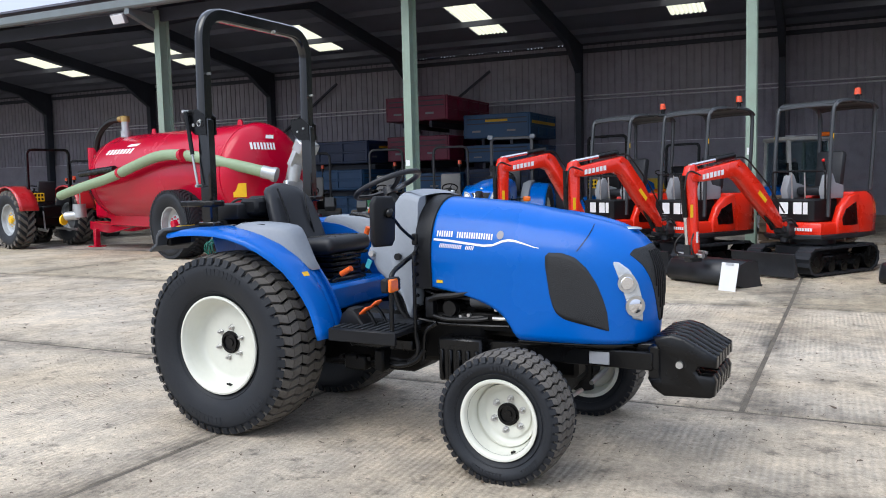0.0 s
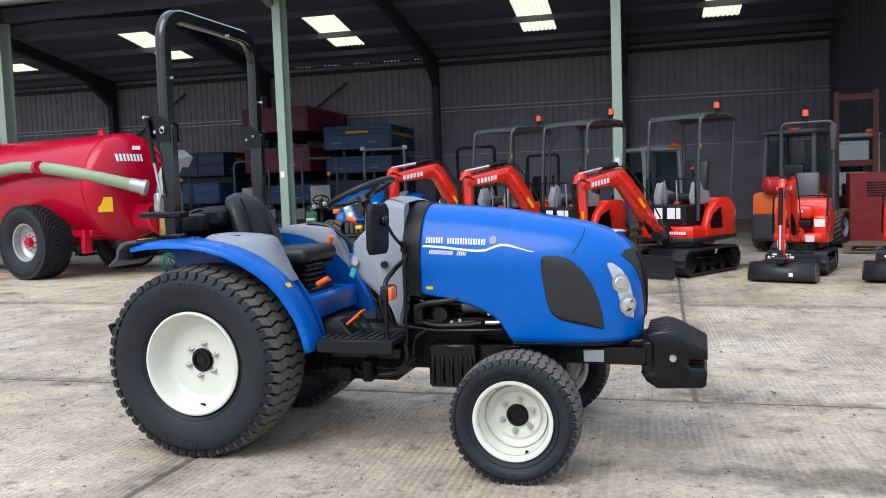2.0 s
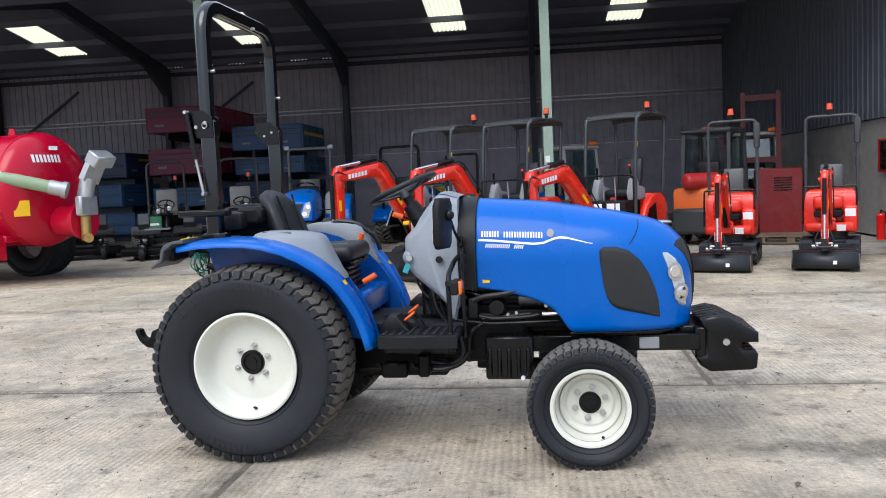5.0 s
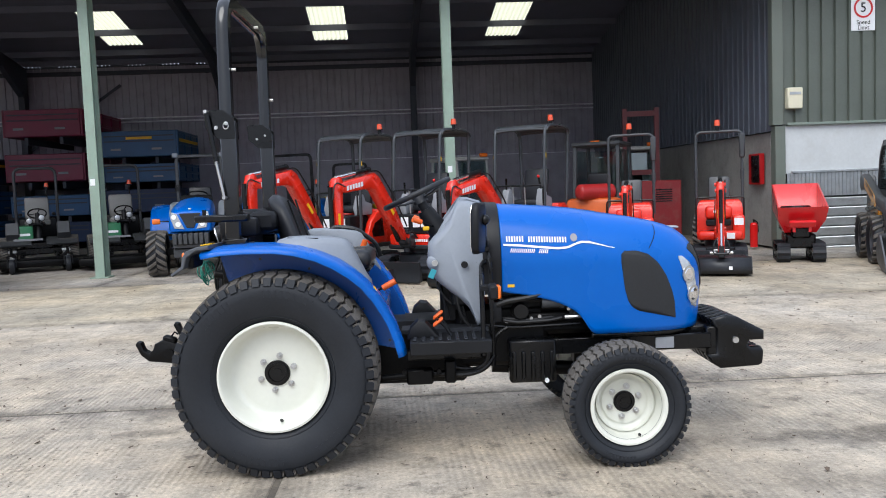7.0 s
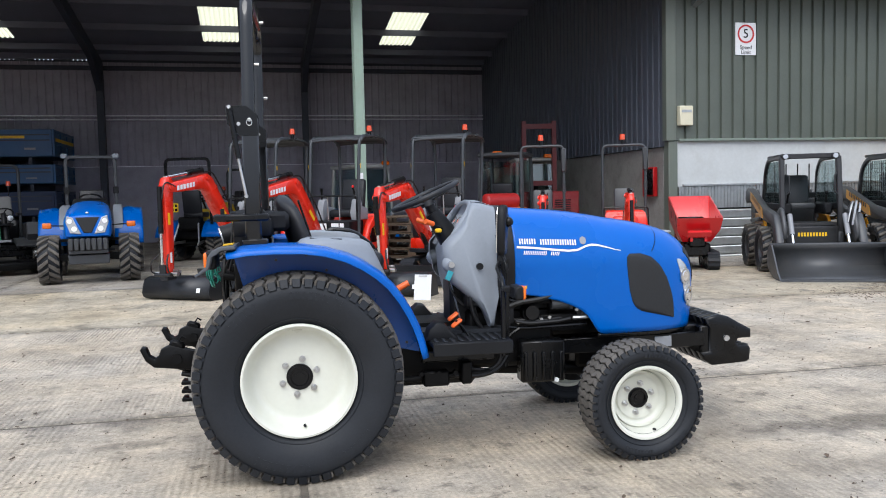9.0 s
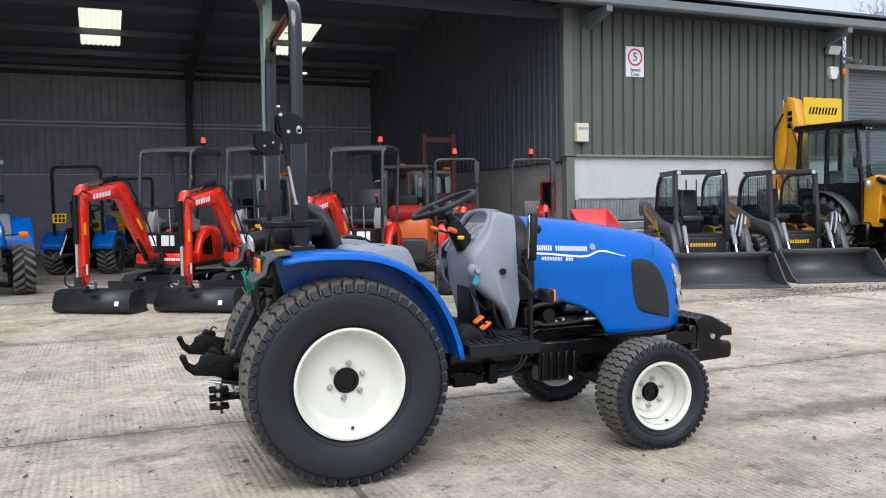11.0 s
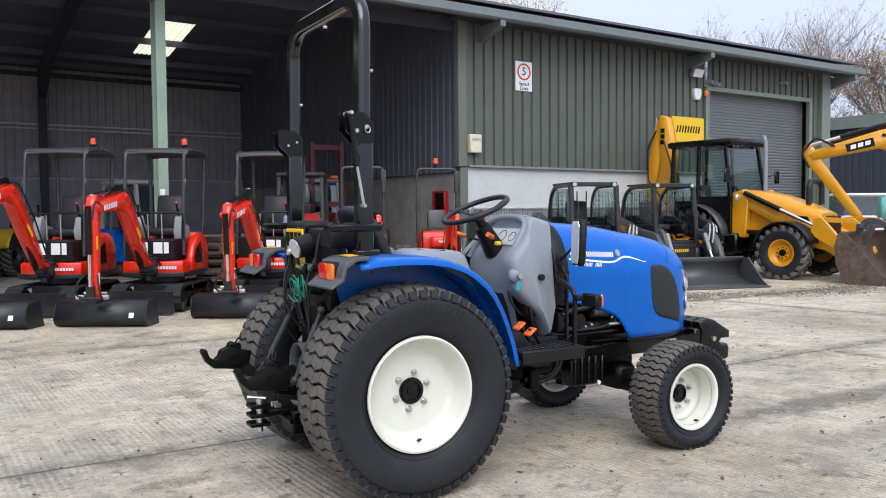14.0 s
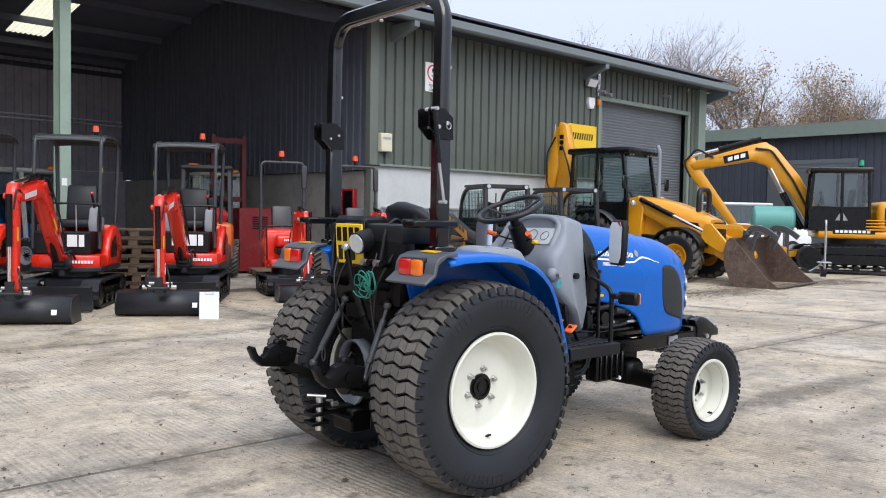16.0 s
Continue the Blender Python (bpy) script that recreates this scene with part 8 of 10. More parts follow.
def utility_tractor(m):
    """Blue open-station tractor with its nose to the yard. x forward, origin under the rear axle."""
    ob = thing("tractor", m, "blue tractor with white headlights and lugged tyres facing the yard", "tractor", "other tractors")
    for sg in (-1, 1):
        agri_wheel(ob, (0, sg * 0.70, 0.62), 0.62, 0.40, 0.34, CREAM, 20, sg, BLACK, "rear_wheel", 0.045)
        agri_wheel(ob, (1.85, sg * 0.64, 0.42), 0.42, 0.34, 0.23, CREAM, 17, sg, BLACK, "front_wheel", 0.042)
        bm = B()
        rows = []
        for k in range(15):
            a = radians(165 - 165 * k / 14)
            rows.append([(0.72 * math.cos(a) * 1.03, sg * y, 0.60 + 0.72 * math.sin(a) * (0.97 if 0.5 < y < 0.86 else 0.93)) for y in (0.40, 0.50, 0.66, 0.86, 0.91)])
        grid_sheet(bm, rows)
        f = part("fender", bm, BLUE, ob, "blue rear fender", sharp=60)
        q = f.modifiers.new("thickness", "SOLIDIFY")
        q.thickness = 0.025
        bm = B()
        prism(bm, [(0.30, 0.72), (0.72, 0.72), (0.60, 1.10), (0.30, 1.30), (-0.20, 1.34), (-0.20, 1.0)], sg * 0.38, sg * 0.56, bevel=0.03, seg=2)
        part("side_console", bm, GREY, ob, "grey console panel")
        bm = B()
        bar(bm, [(1.50, sg * 0.34, 0.98), (1.50, sg * 0.62, 0.99)], 0.03, 0.022)
        stalk = part("indicator_stalk", bm, BLACK, ob)
        bm = B()
        box(bm, (1.50, sg * 0.69, 0.99), (0.06, 0.15, 0.10), bevel=0.022, seg=2)
        part("indicator", bm, AMBER, stalk)
        bm = B()
        prism(bm, [(sg * 0.10, 0.86), (sg * 0.27, 0.88), (sg * 0.335, 1.06), (sg * 0.315, 1.17), (sg * 0.225, 1.14)], 2.44, 2.475, bevel=0.008, axis="x")
        lamp = part("headlight", bm, CLEAR, ob, "clear angular headlight")
        for yy, zz, rr in ((0.272, 1.08, 0.042), (0.205, 0.95, 0.045)):
            bm = B()
            cyl(bm, (2.474, sg * yy, zz), (2.482, sg * yy, zz), rr, 16)
            part("reflector", bm, WHITEDECAL, lamp)
        bm = B()
        bar(bm, [(-0.1, sg * 0.22, 0.45), (-0.85, sg * 0.36, 0.42)], 0.03, 0.06)
        part("lower_link", bm, CAST, ob)
        bm = B()
        prism(bm, [(1.55, 0.98), (2.15, 0.96), (2.10, 1.12), (1.58, 1.16)], sg * 0.364, sg * 0.378)
        part("side_grille", bm, BLACK, ob)
    bm = B()
    secs = []
    for x, hw, zt, zb in ((0.78, 0.34, 1.42, 0.86), (1.3, 0.36, 1.40, 0.84), (1.8, 0.37, 1.34, 0.82), (2.15, 0.375, 1.28, 0.81), (2.36, 0.37, 1.22, 0.80), (2.43, 0.355, 1.18, 0.81), (2.455, 0.33, 1.14, 0.83)):
        secs.append([(x, hw * cx, zb + (zt - zb) * cz) for cx, cz in ((-0.94, 0), (-1, 0.12), (-1, 0.62), (-0.90, 0.84), (-0.66, 0.95), (-0.3, 0.99), (0, 1.0), (0.3, 0.99), (0.66, 0.95), (0.90, 0.84), (1, 0.62), (1, 0.12), (0.94, 0))])
    loft_poly(bm, secs)
    bn = part("bonnet", bm, BLUE, ob, sharp=40)
    bm = B()
    prism(bm, [(-0.06, 0.88), (0.06, 0.88), (0.185, 1.14), (-0.185, 1.14)], 2.445, 2.468, bevel=0.008, axis="x")
    part("grille", bm, MESH, bn, "dark tapering grille")
    bm = B()
    ball(bm, (2.40, 0, 1.215), 0.03, 12, (0.3, 1, 0.6))
    part("badge", bm, STEEL, bn)
    for k in range(7):
        bm = B()
        box(bm, (2.42, -0.27 + 0.09 * k, 0.69), (0.26, 0.080, 0.20), bevel=0.016)
        part("front_weight", bm, DGREY, ob)
    bm = B()
    box(bm, (2.30, 0, 0.56), (0.30, 0.62, 0.06), bevel=0.01)
    prism(bm, [(2.20, 0.34), (2.34, 0.36), (2.38, 0.50), (2.20, 0.54)], -0.32, 0.32, bevel=0.015)
    part("bumper", bm, MIDGREY, ob, "grey lower front bumper")
    bm = B()
    box(bm, (1.15, 0, 0.66), (2.2, 0.40, 0.38), bevel=0.04)
    box(bm, (0, 0, 0.70), (0.5, 0.7, 0.4), bevel=0.05)
    bar(bm, [(1.85, -0.56, 0.43), (1.85, -0.2, 0.47), (1.85, 0.2, 0.47), (1.85, 0.56, 0.43)], 0.14, 0.12)
    cyl(bm, (0, -0.62, 0.62), (0, 0.62, 0.62), 0.09, 12)
    box(bm, (0.55, 0, 0.70), (0.7, 1.2, 0.05), bevel=0.01)
    part("chassis", bm, CAST, ob)
    bm = B()
    prism(bm, [(0.62, 0.80), (0.82, 0.80), (0.84, 1.42), (0.70, 1.46), (0.60, 1.34)], -0.30, 0.30, bevel=0.04, seg=2)
    part("dash", bm, PLASTIC, ob)
    bm = B()
    c = Vector((0.42, 0, 1.46))
    mt = Euler((0, radians(-25), 0)).to_matrix()
    tube(bm, [c + mt @ Vector((0.19 * math.cos(a * 0.3491), 0.19 * math.sin(a * 0.3491), 0)) for a in range(18)], 0.016, 8, closed=True)
    cyl(bm, c, (0.68, 0, 1.22), 0.028, 10)
    part("steering_wheel", bm, BLACK, ob)
    seat_part(ob, (-0.02, 0, 1.08), VINYL, 0.48)
    rb = new("roll_bar")
    rb.parent = ob
    bm = B()
    sweep(bm, smooth_path([(-0.34, -0.45, 0.85), (-0.38, -0.45, 2.28), (-0.38, 0.45, 2.28), (-0.34, 0.45, 0.85)], 0.10, 6), rect2(0.065, 0.065, 0.010))
    part("hoop", bm, DGREY, rb, "dark steel roll bar hoop")
    for sg in (-1, 1):
        bm = B()
        box(bm, (-0.37, sg * 0.45, 1.62), (0.10, 0.10, 0.14), bevel=0.01)
        cyl(bm, (-0.30, sg * 0.45, 1.64), (-0.44, sg * 0.45, 1.64), 0.014, 8)
        part("hinge", bm, BLACK, rb)
        bm = B()
        box(bm, (-0.34, sg * 0.47, 2.30), (0.07, 0.12, 0.10), bevel=0.02)
        part("work_lamp", bm, GREY, rb)
    return ob


REDT = mat("tractor_red_paint", (0.45, 0.015, 0.02), 0.3, 0, 0.06, 3, coat=0.4)
YELT = mat("tractor_yellow_paint", (0.62, 0.42, 0.02), 0.35, 0, 0.06, 3)
ORT = mat("orange_machine_paint", (0.65, 0.12, 0.02), 0.4, 0, 0.08, 3)
small_tractor(pose(-17.5, 14.35, 0, 0, 0, 166), REDT, "red tractor hitched to the crimson slurry tanker", GALV)
utility_tractor(pose(-6.33, 16.93, 0, 0, 0, -82))
small_tractor(pose(-4.55, 19.3, 0, 0, 0, 72), BLUE, "blue compact tractor seen from behind in the shed", DGREY, "rear", 2.30, 0.42, 0.30, w=0.55)
small_tractor(pose(-3.6, 21.6, 0, 0, 0, -118), YELT, "yellow compact tractor parked deep in the shed", DGREY, "front", 2.15, 0.50, 0.38, plate=False, w=0.60)
small_tractor(pose(-19.5, 17.4, 0, 0, 0, -60), ORT, "orange tractor behind the red tractor", GALV, "front", 2.2, 0.6, 0.42, plate=False, w=0.65)


def ride_mower(m):
    ob = thing("ride_on_mower", m, "black ride-on mower with tan seat, green panel and wide cutting deck", "mower", "parked ride-on mowers")
    for sg in (-1, 1):
        agri_wheel(ob, (0.42, sg * 0.60, 0.36), 0.36, 0.34, 0.17, LGREY, 40, sg, BLACK, "drive_wheel", 0.008, thick=1.5)
        agri_wheel(ob, (-0.95, sg * 0.50, 0.27), 0.27, 0.22, 0.13, LGREY, 30, sg, BLACK, "rear_wheel", 0.008, thick=1.5)
        caster = new("caster")
        caster.parent = ob
        bm = B()
        lathe(bm, [(0.05, -0.045), (0.11, -0.055), (0.145, -0.045), (0.155, 0), (0.145, 0.045), (0.11, 0.055), (0.05, 0.045)], 24, (1.42, sg * 0.52, 0.155))
        part("tyre", bm, RUBBER, caster)
        bm = B()
        cyl(bm, (1.42, sg * 0.52 - 0.05, 0.155), (1.42, sg * 0.52 + 0.05, 0.155), 0.062, 14)
        part("rim", bm, LGREY, caster)
        bm = B()
        for k in (-1, 1):
            bar(bm, [(1.42, sg * 0.52 + k * 0.075, 0.14), (1.36, sg * 0.52 + k * 0.075, 0.36)], 0.035, 0.012)
        box(bm, (1.36, sg * 0.52, 0.37), (0.07, 0.17, 0.03), bevel=0.006)
        cyl(bm, (1.36, sg * 0.52, 0.37), (1.36, sg * 0.52, 0.52), 0.028, 12)
        bar(bm, [(1.36, sg * 0.52, 0.42), (0.95, sg * 0.45, 0.30)], 0.06, 0.05)
        part("fork", bm, CAST, caster)
        # round work lamp on a stalk
        lh = new("headlight")
        lh.parent = ob
        bm = B()
        y = -0.04 + sg * 0.12
        cyl(bm, (0.55, y, 1.08 + 0.03 * sg), (0.63, y, 1.08 + 0.03 * sg), 0.062, 18, 0.072)
        cyl(bm, (0.58, y, 0.92), (0.58, y, 1.06), 0.012, 8)
        part("shell", bm, BLACK, lh)
        bm = B()
        ball(bm, (0.628, y, 1.08 + 0.03 * sg), 0.060, 14, (0.35, 1, 1))
        part("lens", bm, CLEAR, lh)
        # angular foot guard over the drive wheel
        bm = B()
        prism(bm, [(0.10, 0.70), (0.62, 0.66), (0.70, 0.78), (0.60, 1.02), (0.14, 0.98)], sg * 0.36, sg * 0.62, bevel=0.02)
        part("guard", bm, DGREY, ob, "grey angular side guard")
        bm = B()
        prism(bm, [(0.30, 0.70), (0.78, 0.62), (0.86, 0.56), (0.84, 0.53), (0.30, 0.64)], sg * 0.14, sg * 0.74, bevel=0.012)
        part("foot_plate", bm, DGREY, ob)
        bm = B()
        cyl(bm, (0.98, sg * 0.50, 0.26), (0.98, sg * 0.50, 0.40), 0.07, 16, 0.055)
        box(bm, (0.98, sg * 0.50, 0.43), (0.16, 0.16, 0.06), bevel=0.015)
        part("deck_motor", bm, GALV, ob, "bare metal deck motor")
    bm = B()
    prism(bm, [(0.62, -0.92), (0.70, -0.98), (1.18, -0.98), (1.28, -0.80), (1.28, 0.80), (1.18, 0.98), (0.70, 0.98), (0.62, 0.92)], 0.11, 0.26, bevel=0.03, axis="z", seg=2)
    box(bm, (0.95, 0, 0.275), (0.30, 1.80, 0.03), bevel=0.008)
    part("cutting_deck", bm, CAST, ob, "wide dusty black cutting deck")
    bm = B()
    bar(bm, [(0.1, -0.25, 0.42), (1.0, -0.35, 0.30)], 0.06, 0.08)
    bar(bm, [(0.1, 0.25, 0.42), (1.0, 0.35, 0.30)], 0.06, 0.08)
    box(bm, (-0.35, 0, 0.48), (1.5, 0.62, 0.26), bevel=0.04)
    box(bm, (0.44, 0, 0.40), (0.16, 1.05, 0.14), bevel=0.02)
    part("frame", bm, BLACK, ob)
    bm = B()
    box(bm, (-0.90, 0, 0.86), (0.80, 0.80, 0.46), bevel=0.08, seg=2)
    part("cover", bm, PLASTIC, ob, "black engine cover")
    bm = B()
    prism(bm, [(0.52, 0.70), (0.66, 0.68), (0.60, 0.94), (0.48, 0.96)], -0.40, -0.10, bevel=0.02, seg=2)
    front = part("front_panel", bm, GREENP, ob, "green front panel")
    quad_mark(front, [(0.655, -0.36, 0.74), (0.655, -0.16, 0.74), (0.640, -0.16, 0.79), (0.640, -0.36, 0.79)], WHITEDECAL)
    bm = B()
    box(bm, (0.665, -0.20, 0.655), (0.02, 0.56, 0.045), bevel=0.004)
    part("name_strip", bm, LGREY, ob, "pale strip below the front panel")
    seat_part(ob, (-0.12, 0, 1.00), TAN, 0.52)
    for sg in (-1, 1):
        bm = B()
        box(bm, (-0.08, sg * 0.33, 1.18), (0.38, 0.08, 0.06), bevel=0.02)
        part("arm_rest", bm, PLASTIC, ob)
    bm = B()
    c = Vector((0.30, 0, 1.20))
    mt = Euler((0, radians(-35), 0)).to_matrix()
    tube(bm, [c + mt @ Vector((0.18 * math.cos(a * 0.3491), 0.18 * math.sin(a * 0.3491), 0)) for a in range(18)], 0.015, 8, closed=True)
    for a in (0.3, 2.4, 4.5):
        tube(bm, [c, c + mt @ Vector((0.18 * math.cos(a), 0.18 * math.sin(a), 0))], 0.010, 6)
    part("steering_wheel", bm, BLACK, ob)
    bm = B()
    cyl(bm, c, (0.52, 0, 0.66), 0.045, 12, 0.07)
    box(bm, (0.46, 0, 0.98), (0.12, 0.30, 0.06), bevel=0.015)
    part("steering_column", bm, PLASTIC, ob)
    bm = B()
    tube(bm, smooth_path([(-0.48, -0.42, 0.55), (-0.52, -0.42, 2.20), (-0.52, 0.42, 2.20), (-0.48, 0.42, 0.55)], 0.16, 8), 0.032, 10)
    part("roll_bar", bm, DGREY, ob, "dark grey tube roll bar")
    bm = B()
    tube(bm, [(-0.50, 0.22, 1.2), (-0.50, 0.22, 1.70)], 0.012, 8)
    part("beacon_stalk", bm, BLACK, ob)
    beacon(ob, (-0.5, 0.22, 1.70))
    return ob


mw = ride_mower(pose(-8.29, 18.21, 0, 0, 0, -68))
for px, py, turn in ((-10.12, 18.25, -68), (-12.55, 18.7, -63), (-14.7, 19.0, -60)):
    copy_thing(mw, pose(px, py, 0, 0, 0, turn))


def trailer_body(name, m, length, width, height, material, label, stripe=False):
    ob = thing(name, m, label, "trailer", "stacked trailer bodies")
    bm = B()
    outer = [(-length / 2, -width / 2), (length / 2, -width / 2), (length / 2, width / 2), (-length / 2, width / 2)]
    for (x0, y0), (x1, y1) in zip(outer, outer[1:] + outer[:1]):
        box(bm, ((x0 + x1) / 2, (y0 + y1) / 2, height / 2), (abs(x1 - x0) + 0.04, abs(y1 - y0) + 0.04, height), bevel=0.01)
    box(bm, (0, 0, 0.04), (length, width, 0.08))
    part("body", bm, material, ob)
    bm = B()
    n = max(2, int(length / 0.9))
    for i in range(n + 1):
        x = -length / 2 + i * length / n
        for y in (-width / 2 - 0.03, width / 2 + 0.03):
            box(bm, (x, y, height / 2), (0.08, 0.06, height), bevel=0.01)
    box(bm, (-length / 2 - 0.03, 0, height * 0.5), (0.05, width, height * 0.96), bevel=0.012)
    for z in (0.06, height * 0.5, height - 0.05):
        for y in (-width / 2 - 0.03, width / 2 + 0.03):
            box(bm, (0, y, z), (length, 0.06, 0.08), bevel=0.015)
    part("ribs", bm, material, ob)
    for z in (height * 0.80, height * 0.60):
        bm = B()
        box(bm, (-length / 2 - 0.062, 0, z), (0.012, width * 0.94, 0.034), bevel=0.003)
        part("slot", bm, FRAMEST, ob)
    for y in (-0.5, 0.5):
        bm = B()
        box(bm, (0, y, -0.12), (length, 0.10, 0.20))
        part("runner", bm, FRAMEST, ob)
    for y in (-width * 0.3, width * 0.25):
        quad_mark(ob, [(-length / 2 - 0.07, y, height * 0.25), (-length / 2 - 0.07, y + 0.3, height * 0.25), (-length / 2 - 0.07, y + 0.3, height * 0.33), (-length / 2 - 0.07, y, height * 0.33)], LGREY, "label")
    if stripe:
        bm = B()
        box(bm, (0, -width / 2 - 0.065, height * 0.62), (length * 0.92, 0.01, 0.10))
        box(bm, (-length / 2 - 0.065, 0, height * 0.72), (0.01, width * 0.35, 0.08))
        part("stripe", bm, YELLOWDECAL, ob)
    return ob


TM = "maroon steel tipping trailer body stacked in the shed"
TB = "blue steel tipping trailer body stacked in the shed"
for px, py, pz, turn, ln, wd, ht, paint, lab, yellow in (
        (-12.45, 26.65, 3.37, 90, 3.6, 2.16, 0.80, MAROON, TM, False), (-12.55, 26.85, 2.06, 90, 3.5, 2.20, 0.82, MAROON, TM, False),
        (-12.40, 26.75, 1.02, 90, 3.6, 2.20, 0.62, TRAILBLUE, TB, False), (-12.40, 26.75, 0.22, 90, 3.6, 2.20, 0.62, DKBLUE, TB, False),
        (-9.98, 27.15, 2.74, 90, 2.7, 2.24, 0.79, TRAILBLUE, TB, True), (-9.98, 27.20, 1.96, 90, 2.7, 2.20, 0.56, TRAILBLUE, TB, False),
        (-9.98, 27.15, 1.02, 90, 2.7, 2.20, 0.72, DKBLUE, TB, False), (-9.98, 27.15, 0.22, 90, 2.7, 2.20, 0.58, TRAILBLUE, TB, False),
        (-16.1, 25.6, 2.02, 176, 4.0, 2.0, 0.78, DKBLUE, TB, True), (-16.2, 25.5, 1.12, 172, 4.2, 2.0, 0.70, TRAILBLUE, TB, False),
        (-16.0, 25.6, 0.22, 175, 4.2, 2.0, 0.70, TRAILBLUE, TB, False), (-21.4, 25.0, 1.24, 170, 4.6, 2.0, 0.90, TRAILBLUE, TB, False),
        (-21.4, 25.0, 0.22, 170, 4.6, 2.0, 0.80, TRAILBLUE, TB, False)):
    trailer_body("trailer_body", pose(px, py, pz, 0, 0, turn), ln, wd, ht, paint, lab, yellow)

# things deep in the right bay: forklift, mast, cab, pallets, cabinet


def cab_machine(name, m, paint, label, cabmat, h=2.1, mast=False):
    ob = thing(name, m, label, name.replace("_", " "))
    for sg in (-1, 1):
        for x, r in ((0.55, 0.36), (-0.65, 0.30)):
            agri_wheel(ob, (x, sg * 0.50, r), r, 0.24, r * 0.5, LGREY, 22, sg, BLACK, "wheel", 0.012)
    bm = B()
    box(bm, (-0.75, 0, 0.72), (0.85, 1.05, 0.75), bevel=0.10, seg=2)
    box(bm, (0.1, 0, 0.50), (1.3, 1.0, 0.40), bevel=0.05)
    part("body", bm, paint, ob)
    bm = B()
    box(bm, (-1.15, 0, 0.45), (0.22, 1.0, 0.5), bevel=0.06)
    part("counterweight", bm, DGREY, ob)
    for x in (0.45, -0.75):
        for sg in (-1, 1):
            bm = B()
            bar(bm, [(x, sg * 0.46, 0.7), (x * 0.8 - 0.05, sg * 0.44, h)], 0.07, 0.07)
            part("cab_post", bm, cabmat, ob)
    bm = B()
    box(bm, (-0.18, 0, h + 0.04), (1.15, 1.0, 0.09), bevel=0.03)
    part("cab_roof", bm, cabmat, ob)
    for sg in (-1, 1):
        bm = B()
        box(bm, (-0.2, sg * 0.44, 1.5), (0.95, 0.012, h - 1.0))
        part("side_glass", bm, DARKGLASS, ob)
    bm = B()
    box(bm, (0.40, 0, 1.5), (0.012, 0.82, h - 1.0), rot=(0, -6, 0))
    part("windscreen", bm, DARKGLASS, ob)
    seat_part(ob, (-0.25, 0, 1.05), VINYL, 0.46)
    bm = B()
    box(bm, (0.40, 0.32, h + 0.12), (0.08, 0.22, 0.09), bevel=0.02)
    part("lamp", bm, AMBER, ob)
    if mast:
        bm = B()
        for sg in (-1, 1):
            box(bm, (0.95, sg * 0.36, 1.55), (0.14, 0.10, 3.05))
        for z in (0.4, 1.6, 2.95):
            box(bm, (0.95, 0, z), (0.10, 0.72, 0.12))
        part("mast", bm, mat("mast_red_paint", (0.11, 0.008, 0.010), 0.5, 0, 0.15, 3), ob, "dark red lifting mast")
        bm = B()
        for sg in (-1, 1):
            bar(bm, [(1.05, sg * 0.25, 0.9), (1.05, sg * 0.25, 0.12), (1.9, sg * 0.25, 0.10)], 0.10, 0.04)
        part("fork", bm, BLACK, ob)
    return ob


WHITECAB = mat("off_white_cab_paint", (0.42, 0.42, 0.40), 0.5, 0, 0.1, 3, dirt=0.25)
cab_machine("forklift", pose(2.15, 16.9, 0, 0, 0, 60), ORT, "orange forklift with counterweight seen from behind", DGREY, 2.15)
cab_machine("lift_truck", pose(3.6, 19.4, 0, 0, 0, -100), mat("truck_red_paint", (0.35, 0.012, 0.015), 0.45, 0, 0.12, 3), "red lift truck with tall dark red mast", WHITECAB, 2.15, True)
cab_machine("utility_vehicle", pose(-0.6, 19.6, 0, 0, 0, -60), BLUE, "blue utility vehicle with an off-white cab frame", WHITECAB, 2.05)
bm = B()
cab = thing("steel_cabinet", pose(3.5, 17.5, 0, 0, 0, -8), "dark red steel cabinet with vent slots against the wall", "cabinet")
box(bm, (0, 0, 0.70), (0.85, 0.75, 1.4), bevel=0.02)
part("body", bm, mat("cabinet_red_paint", (0.20, 0.008, 0.011), 0.45, 0, 0.12, 3, dirt=0.2), cab)
bm = B()
for k in range(6):
    box(bm, (0.05, -0.383, 0.95 + 0.05 * k), (0.35, 0.012, 0.022))
part("vent_slot", bm, BLACK, cab)
cyl_t = thing("gas_cylinder", pose(1.7, 16.0, 1.22, 0, 90, 20), "red gas cylinder lying on the forklift", "gas cylinder")
bm = B()
cyl(bm, (0, 0, -0.36), (0, 0, 0.36), 0.16, 20)
ball(bm, (0, 0, 0.36), 0.16, 14, (1, 1, 0.5))
ball(bm, (0, 0, -0.36), 0.16, 14, (1, 1, 0.5))
part("shell", bm, mat("cylinder_red_paint", (0.4, 0.02, 0.02), 0.45, 0, 0.2, 5), cyl_t)
